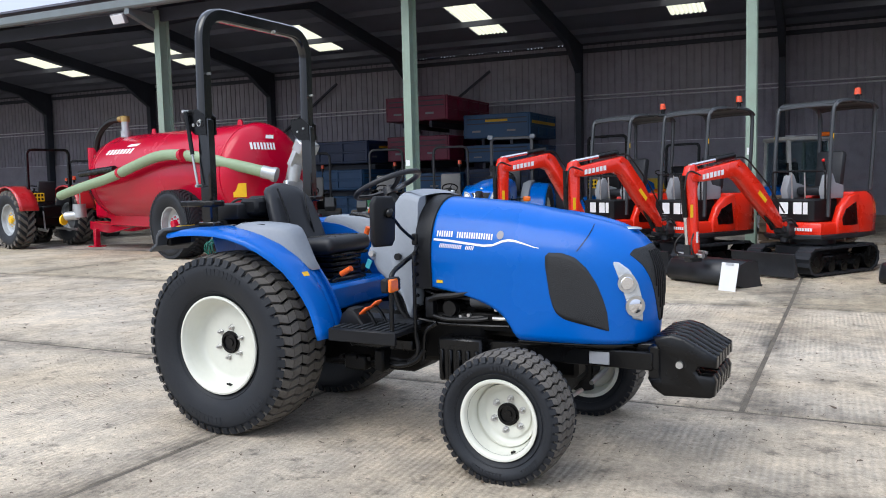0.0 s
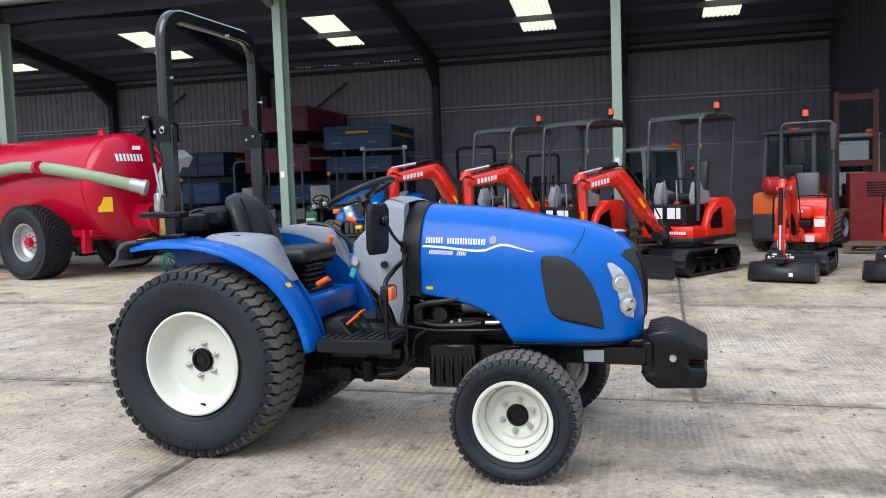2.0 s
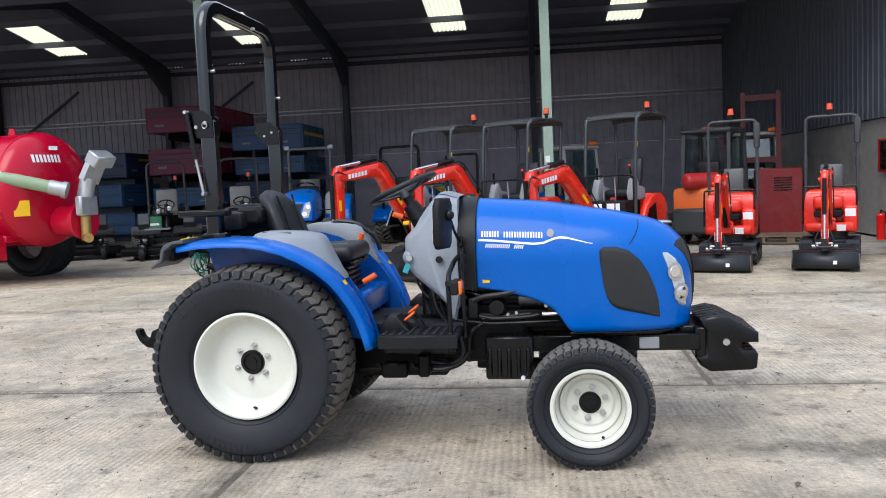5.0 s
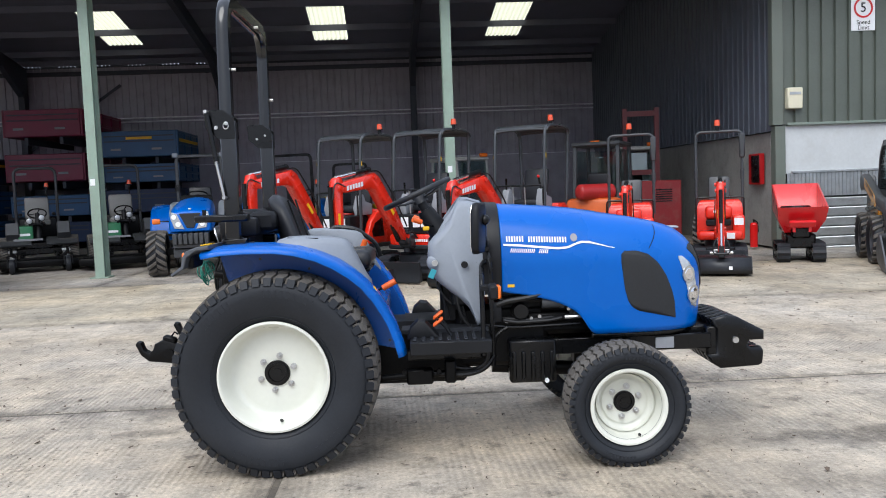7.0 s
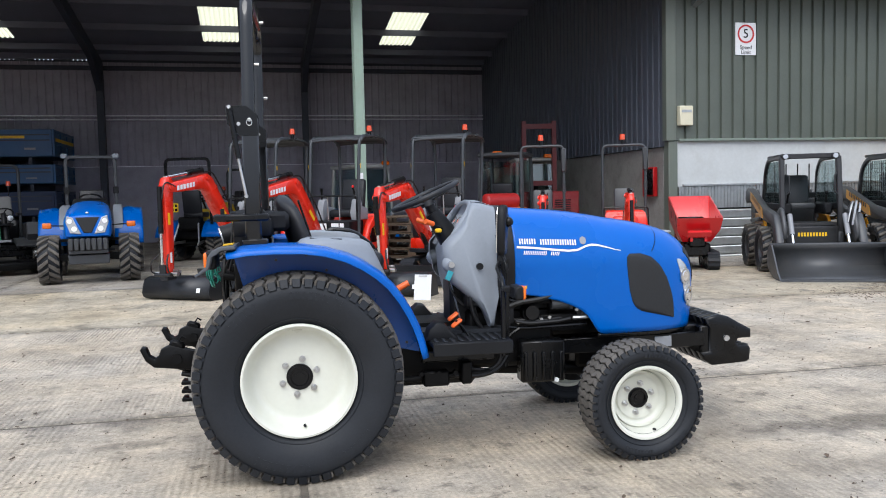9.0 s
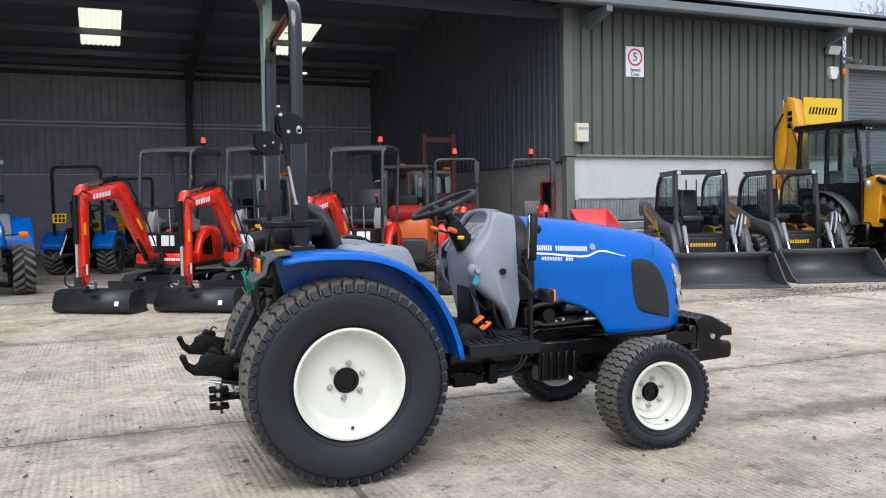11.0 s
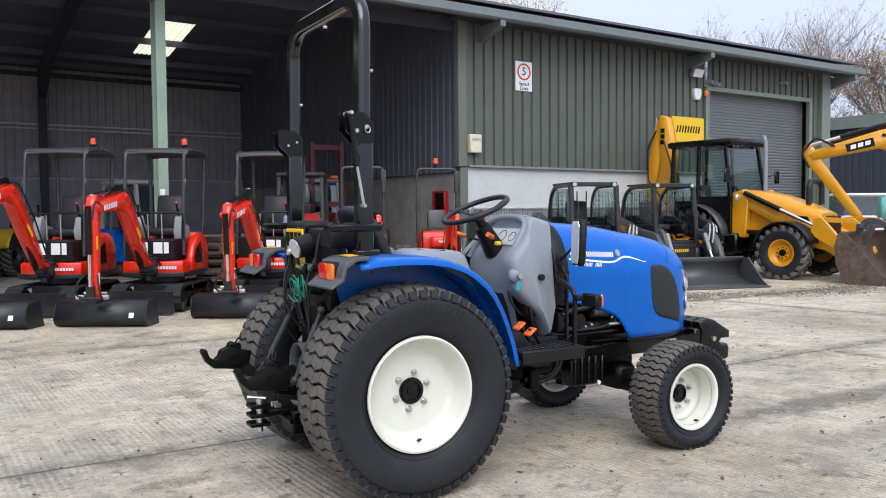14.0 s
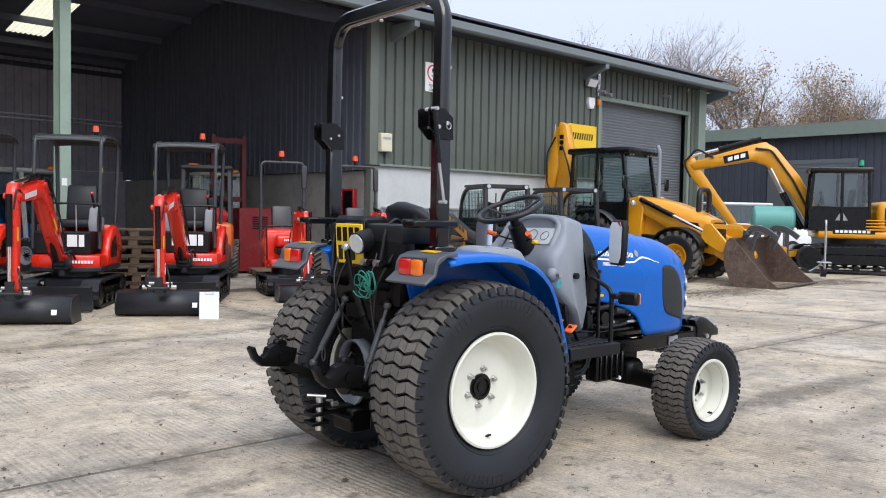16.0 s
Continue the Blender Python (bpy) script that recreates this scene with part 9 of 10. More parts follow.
for px, py, n in ((-0.36, 14.6, 7), (3.3, 15.9, 1)):
    for k in range(n):
        pl = thing("pallet", pose(px, py, 0.145 * k, 0, 0, 4 * math.sin(k * 2.1) - 20), "weathered wooden pallet in a stack", "pallet", "stacked pallets")
        for j in range(7):
            bm = B()
            box(bm, (0, -0.43 + 0.143 * j, 0.128), (1.2, 0.10, 0.020))
            part("deck_board", bm, WOOD, pl, smooth=False)
        for y in (-0.42, 0, 0.42):
            bm = B()
            for x in (-0.52, 0, 0.52):
                box(bm, (x, y, 0.068), (0.14, 0.09, 0.095))
            box(bm, (0, y, 0.01), (1.2, 0.09, 0.018))
            part("bearer", bm, WOOD, pl, smooth=False)
fx = thing("fire_extinguisher", pose(4.72, 15.45, 0.0), "red fire extinguisher standing by the wall", "fire extinguisher")
bm = B()
cyl(bm, (0, 0, 0.01), (0, 0, 0.45), 0.075, 16)
ball(bm, (0, 0, 0.45), 0.075, 12, (1, 1, 0.7))
part("body", bm, REDLENS, fx)
bm = B()
cyl(bm, (0, 0, 0.5), (0, 0, 0.56), 0.02, 8)
tube(bm, [(0, 0, 0.55), (0.08, 0, 0.5), (0.09, 0, 0.3)], 0.012, 6)
part("valve", bm, BLACK, fx)
tb = thing("loose_tyre", pose(3.55, 15.1, 0.36, 0, 0, 60), "large worn tyre leaning by the partition", "tyre")
agri_wheel(tb, (0, 0, 0), 0.36, 0.3, 0.2, DGREY, 20, -1)

# ---- machines along the closed part of the building ----


def loader_bucket(parent, xb, xf, w, h, material, name="bucket", tilt=0.0, z0=0.0, lip=0.12):
    d = xf - xb
    prof = [(xf, 0.015), (xb + d * 0.42, 0.03), (xb + d * 0.20, 0.08), (xb + 0.05 * d, h * 0.28), (xb, h * 0.52), (xb + 0.04 * d, h * 0.78), (xb + d * 0.16, h * 0.96), (xb + d * lip * 2.0, h)]
    rot = Matrix.Translation((xf, 0, z0)) @ Matrix.Rotation(radians(tilt), 4, "Y") @ Matrix.Translation((-xf, 0, 0))
    bm = B()
    grid_sheet(bm, [[(x, y, z) for x, z in prof] for y in (-w / 2, w / 2)])
    bmesh.ops.transform(bm, matrix=rot, verts=bm.verts)
    b = part(name, bm, material, parent, sharp=50)
    q = b.modifiers.new("thickness", "SOLIDIFY")
    q.thickness = 0.025
    for y in (-w / 2, w / 2):
        bm = B()
        prism(bm, prof[:-1] + [(xb + d * 0.30, h * 0.98), (xf - d * 0.22, h * 0.22)], y - 0.012, y + 0.012)
        bmesh.ops.transform(bm, matrix=rot, verts=bm.verts)
        part("cheek", bm, material, b)
    bm = B()
    box(bm, (xf - 0.05, 0, 0.02), (0.20, w, 0.03), bevel=0.006)
    bmesh.ops.transform(bm, matrix=rot, verts=bm.verts)
    part("cutting_edge", bm, material, b)
    return b, rot


def skid_steer(m):
    ob = thing("skid_steer_loader", m, "dark grey and yellow skid-steer loader with its bucket on the ground", "skid-steer loader", "parked skid-steer loaders")
    for sg in (-1, 1):
        for x in (0.66, -0.46):
            agri_wheel(ob, (x, sg * 0.70, 0.39), 0.39, 0.29, 0.21, DGREY, 18, sg, BLACK, "wheel", 0.03, 0.3)
        arm = new("lift_arm")
        arm.parent = ob
        bm = B()
        prism(bm, [(-1.22, 1.22), (-1.16, 1.38), (-1.0, 1.44), (-0.80, 1.42), (0.30, 1.09), (0.86, 1.02), (1.06, 0.98), (1.22, 0.80), (1.42, 0.40), (1.42, 0.30), (1.30, 0.26), (1.20, 0.36), (1.00, 0.74), (0.86, 0.82), (0.30, 0.86), (-0.80, 1.18), (-1.10, 1.14)], sg * 0.64 - 0.06, sg * 0.64 + 0.06, bevel=0.018)
        part("arm_beam", bm, GREYMET, arm, "dark grey lift arm", sharp=50)
        bm = B()
        prism(bm, [(0.80, 0.70), (0.82, 1.03), (0.98, 1.10), (1.10, 1.06), (1.26, 0.82), (1.30, 0.60), (1.16, 0.50)], sg * 0.555 - 0.035, sg * 0.555 + 0.035, bevel=0.02)
        part("arm_knee", bm, GREYMET, arm, sharp=50)
        bm = B()
        prism(bm, [(-0.72, 1.21), (-0.70, 1.36), (0.26, 1.075), (0.32, 0.90), (0.24, 0.90)], sg * 0.703 - 0.003, sg * 0.703 + 0.003)
        dec = part("side_stripe", bm, YELLOW, arm, "yellow side stripe")
        bars_text("marking", dec, BLACK, -0.58, 0.16, -0.035, 0.045, lambda a, b, sg=sg: Vector((a if sg < 0 else -0.42 - a, sg * 0.708, 1.125 - 0.292 * ((a if sg < 0 else -0.42 - a) + 0.05) + b)), 10, gap=0.4)
        bm = B()
        prism(bm, [(-1.25, 0.60), (-1.28, 1.30), (-1.10, 1.40), (-0.88, 1.05), (-0.84, 0.60)], sg * 0.52 - 0.06, sg * 0.52 + 0.06, bevel=0.015)
        part("rear_upright", bm, GREYMET, arm)
        bm = B()
        box(bm, (-1.235, sg * 0.64, 1.27), (0.012, 0.09, 0.10), bevel=0.004)
        part("rear_lamp", bm, REDLENS, arm)
        ram(ob, (-0.95, sg * 0.62, 0.82), (0.55, sg * 0.62, 0.93), 0.038, 0.6)
        ram(ob, (1.04, sg * 0.43, 0.98), (1.36, sg * 0.43, 0.38), 0.042, 0.55, LGREY)
        bm = B()
        box(bm, (-0.10, sg * 0.46, 0.52), (1.75, 0.12, 0.34), bevel=0.04)
        part("side_frame", bm, GREYMET, ob)
        bm = B()
        prism(bm, [(-1.18, 0.62), (-1.18, 0.98), (-0.30, 0.92), (-0.10, 0.70), (-0.10, 0.62)], sg * 0.55 - 0.03, sg * 0.55 + 0.03, bevel=0.012)
        part("side_panel", bm, YELLOW, ob, "yellow rear side panel")
    bm = B()
    box(bm, (-0.15, 0, 0.52), (1.8, 0.82, 0.46), bevel=0.05)
    part("chassis", bm, GREYMET, ob)
    bm = B()
    box(bm, (-1.05, 0, 0.90), (0.36, 0.98, 0.66), bevel=0.07, seg=2)
    part("engine_door", bm, GREYMET, ob)
    # cab: two side frames with rounded windows, open at the front
    cabx = new("cab")
    cabx.parent = ob
    Z0, Z1 = 0.86, 1.94
    for sg in (-1, 1):
        bm = B()
        bar(bm, [(0.70, sg * 0.47, Z0 - 0.22), (0.66, sg * 0.46, Z0 + 0.28), (0.57, sg * 0.455, Z1)], 0.085, 0.10, 0.014)
        part("front_post", bm, CABGREY, cabx)
        bm = B()
        bar(bm, smooth_path([(0.57, sg * 0.455, Z1), (-0.38, sg * 0.45, Z1 - 0.01), (-0.64, sg * 0.45, Z1 - 0.20), (-0.72, sg * 0.46, 1.20), (-0.70, sg * 0.46, Z0)], 0.16, 6), 0.06, 0.075, 0.012)
        part("rear_post", bm, CABGREY, cabx)
        bm = B()
        box(bm, (-0.02, sg * 0.455, 1.10), (1.36, 0.05, 0.12), bevel=0.015)
        part("sill", bm, CABGREY, cabx)
        bm = B()
        prism(bm, [(0.55, 1.16), (0.50, 1.88), (-0.36, 1.88), (-0.58, 1.72), (-0.66, 1.16)], sg * 0.44 - 0.004, sg * 0.44 + 0.004)
        part("side_window", bm, DARKGLASS, cabx)
        bm = B()
        for k in range(15):
            x = -0.56 + 0.075 * k
            zt = 1.88 if x > -0.34 else 1.88 - (-0.34 - x) * 0.7
            box(bm, (x, sg * 0.458, (1.16 + zt) / 2), (0.006, 0.006, zt - 1.16))
        for k in range(9):
            box(bm, (-0.04, sg * 0.460, 1.19 + 0.078 * k), (1.12, 0.006, 0.006))
        part("side_mesh", bm, BLACK, cabx, "black side guard mesh")
        bm = B()
        box(bm, (0.585, sg * 0.40, Z1 + 0.012), (0.10, 0.13, 0.095), bevel=0.014)
        wlq = part("work_light", bm, CABGREY, cabx)
        bm = B()
        cyl(bm, (0.63, sg * 0.40, Z1 + 0.012), (0.643, sg * 0.40, Z1 + 0.012), 0.040, 16)
        part("lens", bm, CLEAR, wlq)
        bm = B()
        tube(bm, smooth_path([(0.72, sg * 0.41, 1.30), (0.74, sg * 0.36, 1.34), (0.71, sg * 0.36, 1.62), (0.65, sg * 0.41, 1.64)], 0.03), 0.012, 8)
        part("grab_handle", bm, CABGREY, cabx)
        bm = B()
        box(bm, (0.20, sg * 0.33, 1.06), (0.62, 0.14, 0.20), bevel=0.03)
        part("arm_console", bm, PLASTIC, cabx)
        bm = B()
        tube(bm, [(0.40, sg * 0.32, 1.12), (0.44, sg * 0.31, 1.30)], 0.018, 8)
        ball(bm, (0.445, sg * 0.31, 1.33), 0.035, 10)
        part("joystick", bm, BLACK, cabx)
    bm = B()
    box(bm, (-0.02, 0, Z1 + 0.035), (1.06, 0.90, 0.05), bevel=0.02)
    box(bm, (0.575, 0, Z1 + 0.015), (0.07, 0.80, 0.085), bevel=0.012)
    part("roof", bm, CABGREY, cabx)
    bm = B()
    for y in (-0.30, -0.10, 0.10, 0.30):
        box(bm, (-0.60, y, 1.58), (0.02, 0.02, 0.55))
    box(bm, (-0.64, 0, 1.28), (0.05, 0.86, 0.10), bevel=0.01)
    part("rear_guard", bm, BLACK, cabx)
    bm = B()
    box(bm, (0.72, 0, 0.62), (0.10, 0.84, 0.30), bevel=0.02)
    box(bm, (0.42, 0, 0.80), (0.62, 0.80, 0.06), bevel=0.01)
    fp = part("front_step", bm, CABGREY, cabx)
    bars_text("marking", fp, YELLOWDECAL, -0.24, 0.24, 0.60, 0.665, lambda a, b: Vector((0.773, a, b)), 10, gap=0.35)
    seat_part(ob, (-0.12, 0, 1.10), DGREY, 0.48)
    hoses(ob, [[(0.80, 0.56, 1.08), (0.98, 0.58, 1.20), (1.12, 0.50, 1.10), (1.16, 0.44, 0.85)], [(0.80, 0.62, 1.06), (1.02, 0.62, 1.22), (1.18, 0.55, 1.08), (1.2, 0.5, 0.8)], [(0.82, 0.66, 1.04), (1.05, 0.67, 1.18), (1.2, 0.6, 1.0)]], 0.018, STEEL)
    b, _ = loader_bucket(ob, 1.52, 2.44, 1.76, 0.52, GREYMET, "loader_bucket", 2, 0.0, 0.05)
    bm = B()
    box(bm, (1.44, 0, 0.34), (0.10, 1.10, 0.36), bevel=0.02)
    part("quick_plate", bm, BLACK, ob)
    return ob


sk = skid_steer(Matrix())
sk.matrix_world = pose(6.17, 12.53, -0.058, 0, 0, -112.4)
copy_thing(sk, pose(8.21, 12.42, -0.058, 0, 0, -107))


def work_cab(ob, x0, x1, y0, y1, z0, z1, lean=0.10, roof_mat=None, name="cab"):
    """A glazed cab with posts, windows and roof."""
    c = new(name)
    c.parent = ob
    rm = roof_mat or BLACK
    for (x, dx) in ((x1, -lean), (x0, lean * 0.3), ((x0 + x1) / 2 - 0.05, 0)):
        for y, dy in ((y0, 0.05), (y1, -0.05)):
            bm = B()
            bar(bm, [(x, y, z0), (x, y, z0 + (z1 - z0) * 0.40), (x + dx, y + dy, z1)], 0.075, 0.075, 0.012)
            part("cab_post", bm, BLACK, c)
    zs = z0 + (z1 - z0) * 0.40
    for y in (y0, y1):
        bm = B()
        box(bm, ((x0 + x1) / 2, y, (z0 + zs) / 2), (x1 - x0, 0.03, (zs - z0)), bevel=0.006)
        box(bm, ((x0 + x1) / 2, y, zs), (x1 - x0, 0.05, 0.05), bevel=0.006)
        part("lower_door", bm, BLACK, c)
    for y, dy in ((y0, 0.05), (y1, -0.05)):
        bm = B()
        bm.faces.new([bm.verts.new(p) for p in ((x0, y, zs), (x1, y, zs), (x1 - lean, y + dy, z1), (x0 + lean * 0.3, y + dy, z1))])
        part("side_window", bm, DARKGLASS, c, smooth=False)
    for x, dx in ((x1, -lean), (x0, lean * 0.3)):
        bm = B()
        bm.faces.new([bm.verts.new(p) for p in ((x, y0, zs - 0.2), (x, y1, zs - 0.2), (x + dx, y1 - 0.05, z1), (x + dx, y0 + 0.05, z1))])
        part("windscreen" if x == x1 else "rear_window", bm, GLASS, c, smooth=False)
    bm = B()
    box(bm, ((x0 + x1) / 2 - 0.02, (y0 + y1) / 2, z1 + 0.06), (x1 - x0 + 0.14, y1 - y0 + 0.10, 0.15), bevel=0.06, seg=2)
    part("roof", bm, rm, c, "black moulded cab roof")
    bm = B()
    box(bm, ((x0 + x1) / 2, (y0 + y1) / 2, z0 + 0.02), (x1 - x0, y1 - y0, 0.05))
    part("floor", bm, BLACK, c)
    seat_part(ob, ((x0 + x1) / 2 - 0.1, (y0 + y1) / 2, z0 + 0.55), VINYL, 0.5)
    bm = B()
    cc = Vector(((x0 + x1) / 2 + 0.38, (y0 + y1) / 2, z0 + 0.85))
    tube(bm, [cc + Vector((0.05 * math.cos(a * 0.3491), 0.19 * math.sin(a * 0.3491), 0.19 * math.cos(a * 0.3491))) for a in range(18)], 0.015, 8, closed=True)
    cyl(bm, cc, (x1 - 0.1, (y0 + y1) / 2, z0 + 0.3), 0.04, 10)
    part("steering_wheel", bm, BLACK, c)
    return c


def backhoe_loader(m):
    ob = thing("backhoe_loader", m, "yellow backhoe loader with black cab and worn front bucket", "backhoe loader")
    for sg in (-1, 1):
        agri_wheel(ob, (0, sg * 0.80, 0.74), 0.74, 0.44, 0.36, YELLOW, 20, sg, BLACK, "rear_wheel", 0.05)
        agri_wheel(ob, (2.17, sg * 0.86, 0.56), 0.56, 0.36, 0.27, YELLOW, 18, sg, BLACK, "front_wheel", 0.045)
        bm = B()
        rows = []
        for k in range(11):
            a = radians(170 - 150 * k / 10)
            rows.append([(2.17 + 0.66 * math.cos(a), sg * y, 0.55 + 0.66 * math.sin(a)) for y in (0.62, 0.8, 1.02)])
        grid_sheet(bm, rows)
        f = part("front_fender", bm, PLASTIC, ob)
        q = f.modifiers.new("thickness", "SOLIDIFY")
        q.thickness = 0.03
        arm = new("loader_arm")
        arm.parent = ob
        bm = B()
        prism(bm, [(0.92, 1.72), (1.05, 1.86), (1.30, 1.80), (2.55, 1.12), (3.35, 0.72), (3.42, 0.58), (3.34, 0.46), (3.18, 0.46), (2.90, 0.62), (2.42, 0.72), (2.20, 0.95), (1.20, 1.48), (0.95, 1.55)], sg * 0.55 - 0.07, sg * 0.55 + 0.07, bevel=0.02)
        part("arm_beam", bm, YELLOW, arm, "yellow loader arm", sharp=50)
        bm = B()
        prism(bm, [(0.80, 0.85), (0.85, 1.82), (1.10, 1.90), (1.22, 1.60), (1.15, 0.85)], sg * 0.55 - 0.10, sg * 0.55 + 0.10, bevel=0.02)
        part("arm_tower", bm, YELLOW, arm)
        ram(ob, (1.15, sg * 0.66, 1.82), (2.78, sg * 0.66, 1.08), 0.055, 0.5)
        bm = B()
        prism(bm, [(2.62, 0.95), (2.70, 1.28), (2.86, 1.30), (3.30, 0.80), (3.10, 0.66)], sg * 0.55 - 0.04 + sg * 0.11, sg * 0.55 + 0.04 + sg * 0.11, bevel=0.012)
        part("tipping_lever", bm, YELLOW, arm)
        ram(ob, (1.25, sg * 0.70, 0.98), (2.45, sg * 0.68, 0.92), 0.05, 0.6)
        bar_ = B()
        bar(bar_, [(2.82, sg * 0.66, 1.24), (3.45, sg * 0.60, 1.22), (3.62, sg * 0.55, 1.05)], 0.06, 0.10)
        part("bucket_link", bar_, YELLOW, arm)
    # bonnet
    bm = B()
    secs = []
    for x, hw, zt, zb in ((0.86, 0.46, 1.90, 1.0), (1.3, 0.46, 1.86, 0.95), (1.8, 0.44, 1.74, 0.90), (2.3, 0.42, 1.56, 0.86), (2.7, 0.38, 1.38, 0.88)):
        secs.append([(x, hw * cx, zb + (zt - zb) * cz) for cx, cz in ((-1, 0), (-1, 0.75), (-0.9, 0.93), (-0.6, 1), (0.6, 1), (0.9, 0.93), (1, 0.75), (1, 0))])
    loft_poly(bm, secs)
    bo = part("bonnet", bm, YELLOW, ob, "yellow sloping bonnet", sharp=50)
    for sg in (-1, 1):
        bm = B()
        prism(bm, [(1.55, 1.02), (1.55, 1.40), (2.45, 1.30), (2.55, 1.0)], sg * 0.437 - 0.006, sg * 0.437 + 0.006)
        part("side_grille", bm, BLACK, bo)
        bars_text("marking", bo, BLACK, 0.95, 1.40, 1.56, 1.64, lambda a, b, sg=sg: Vector((a, sg * 0.452, b)), 4)
    bm = B()
    box(bm, (2.77, 0, 1.10), (0.05, 0.62, 0.44), bevel=0.02)
    part("front_grille", bm, BLACK, bo)
    bm = B()
    box(bm, (1.1, 0, 0.75), (3.2, 0.70, 0.40), bevel=0.04)
    cyl(bm, (2.17, -0.8, 0.55), (2.17, 0.8, 0.55), 0.09, 14)
    cyl(bm, (0, -0.7, 0.74), (0, 0.7, 0.74), 0.12, 14)
    box(bm, (0.65, -0.62, 0.72), (0.75, 0.30, 0.45), bevel=0.04)
    box(bm, (0.65, 0.62, 0.72), (0.75, 0.30, 0.45), bevel=0.04)
    for z in (0.48, 0.70):
        box(bm, (0.55, -0.85, z), (0.45, 0.20, 0.04), bevel=0.01)
    part("chassis", bm, BLACK, ob)
    for sg in (-1, 1):
        bm = B()
        rows = []
        for k in range(11):
            a = radians(175 - 165 * k / 10)
            rows.append([(0.86 * math.cos(a), sg * y, 0.74 + 0.86 * math.sin(a)) for y in (0.55, 0.8, 1.04)])
        grid_sheet(bm, rows)
        f = part("rear_fender", bm, DGREY, ob)
        q = f.modifiers.new("thickness", "SOLIDIFY")
        q.thickness = 0.03
    work_cab(ob, -0.70, 0.84, -0.72, 0.72, 0.95, 2.90, 0.16)
    for y in (-0.50, -0.36, 0.36, 0.50):
        bm = B()
        cyl(bm, (0.70, y, 2.90), (0.78, y, 2.90), 0.055, 14)
        w = part("work_light", bm, BLACK, ob)
        bm = B()
        cyl(bm, (0.78, y, 2.90), (0.792, y, 2.90), 0.05, 14)
        part("lens", bm, CLEAR, w)
    bm = B()
    tube(bm, smooth_path([(1.36, -0.18, 1.60), (1.36, -0.18, 2.94), (1.30, -0.18, 3.06)], 0.08), 0.045, 12)
    part("exhaust_pipe", bm, GREY, ob, "grey upright exhaust pipe")
    bm = B()
    box(bm, (1.05, -0.80, 1.72), (0.10, 0.14, 0.14), bevel=0.03)
    part("side_lamp", bm, CLEAR, ob)
    for sg in (-1, 1):
        bm = B()
        bar(bm, [(0.75, sg * 0.72, 2.2), (0.95, sg * 1.05, 2.25), (0.95, sg * 1.05, 2.05)], 0.02, 0.02)
        box(bm, (0.95, sg * 1.05, 2.2), (0.05, 0.18, 0.30), bevel=0.02)
        part("mirror", bm, BLACK, ob)
    # folded rear digging arm
    bm = B()
    prism(bm, [(-1.55, 0.9), (-1.05, 0.9), (-0.98, 1.7), (-1.06, 2.9), (-1.22, 3.70), (-1.42, 3.78), (-1.50, 3.60), (-1.42, 2.6), (-1.55, 1.8)], -0.15, 0.11, bevel=0.02)
    part("dig_boom", bm, YELLOW, ob, "yellow folded digging boom", sharp=50)
    bm = B()
    prism(bm, [(-1.55, 3.65), (-1.35, 3.72), (-1.28, 3.3), (-1.55, 2.2), (-1.75, 1.2), (-1.95, 1.2), (-1.85, 2.4), (-1.68, 3.3)], -0.12, 0.08, bevel=0.02)
    dp = part("dig_dipper", bm, YELLOW, ob, "yellow folded dipper", sharp=50)
    bars_text("marking", dp, BLACK, 0, 1, 0, 1, lambda a, b: Vector((-1.36 + 0.12 * b - 0.05, -0.154, 3.05 + 0.42 * a)), 3)
    ram(ob, (-1.02, -0.02, 1.2), (-1.12, -0.02, 3.1), 0.06, 0.6)
    ram(ob, (-1.75, -0.02, 2.4), (-1.62, -0.02, 3.75), 0.055, 0.55)
    hoses(ob, [[(-1.0, -0.2, 1.1), (-0.9, -0.25, 2.0), (-1.1, -0.22, 2.7), (-1.3, -0.2, 3.2)], [(-1.2, -0.2, 1.6), (-1.7, -0.25, 2.2), (-1.75, -0.2, 3.0), (-1.5, -0.2, 3.4)]], 0.022)
    bm = B()
    box(bm, (-1.0, 0, 0.85), (0.35, 1.9, 0.5), bevel=0.03)
    for sg in (-1, 1):
        box(bm, (-1.05, sg * 0.90, 0.9), (0.22, 0.22, 1.5), bevel=0.02)
    part("rear_frame", bm, YELLOW, ob)
    b, rot = loader_bucket(ob, 3.50, 4.50, 2.30, 1.22, RUST, "front_bucket", -14, 0.02)
    bm = B()
    for k in range(9):
        prism(bm, [(4.42, 0.0), (4.42, 0.06), (4.60, 0.02)], -1.08 + 0.27 * k - 0.04, -1.08 + 0.27 * k + 0.04)
    bmesh.ops.transform(bm, matrix=rot, verts=bm.verts)
    part("tooth_row", bm, RUST, b, "worn bucket teeth")
    # open clamshell flap and fork frame over the bucket
    bm = B()
    for y in (-0.65, 0.65):
        bar(bm, smooth_path([(3.55, y, 0.95), (3.72, y, 1.24), (4.00, y, 1.20), (4.25, y, 1.02)], 0.12), 0.07, 0.11)
        bar(bm, [(3.70, y, 0.75), (3.85, y, 1.15)], 0.06, 0.08)
    box(bm, (3.65, 0, 1.12), (0.08, 1.7, 0.10), bevel=0.01)
    part("fork_frame", bm, GREYMET, b, "dark steel fold-over forks")
    bm = B()
    tube(bm, smooth_path([(2.35, -0.2, 1.55), (2.35, -0.2, 2.05), (2.35, 0.35, 2.05), (2.35, 0.35, 1.55)], 0.2, 6), 0.06, 10)
    part("pipe_loop", bm, HOSEBLK, ob)
    return ob


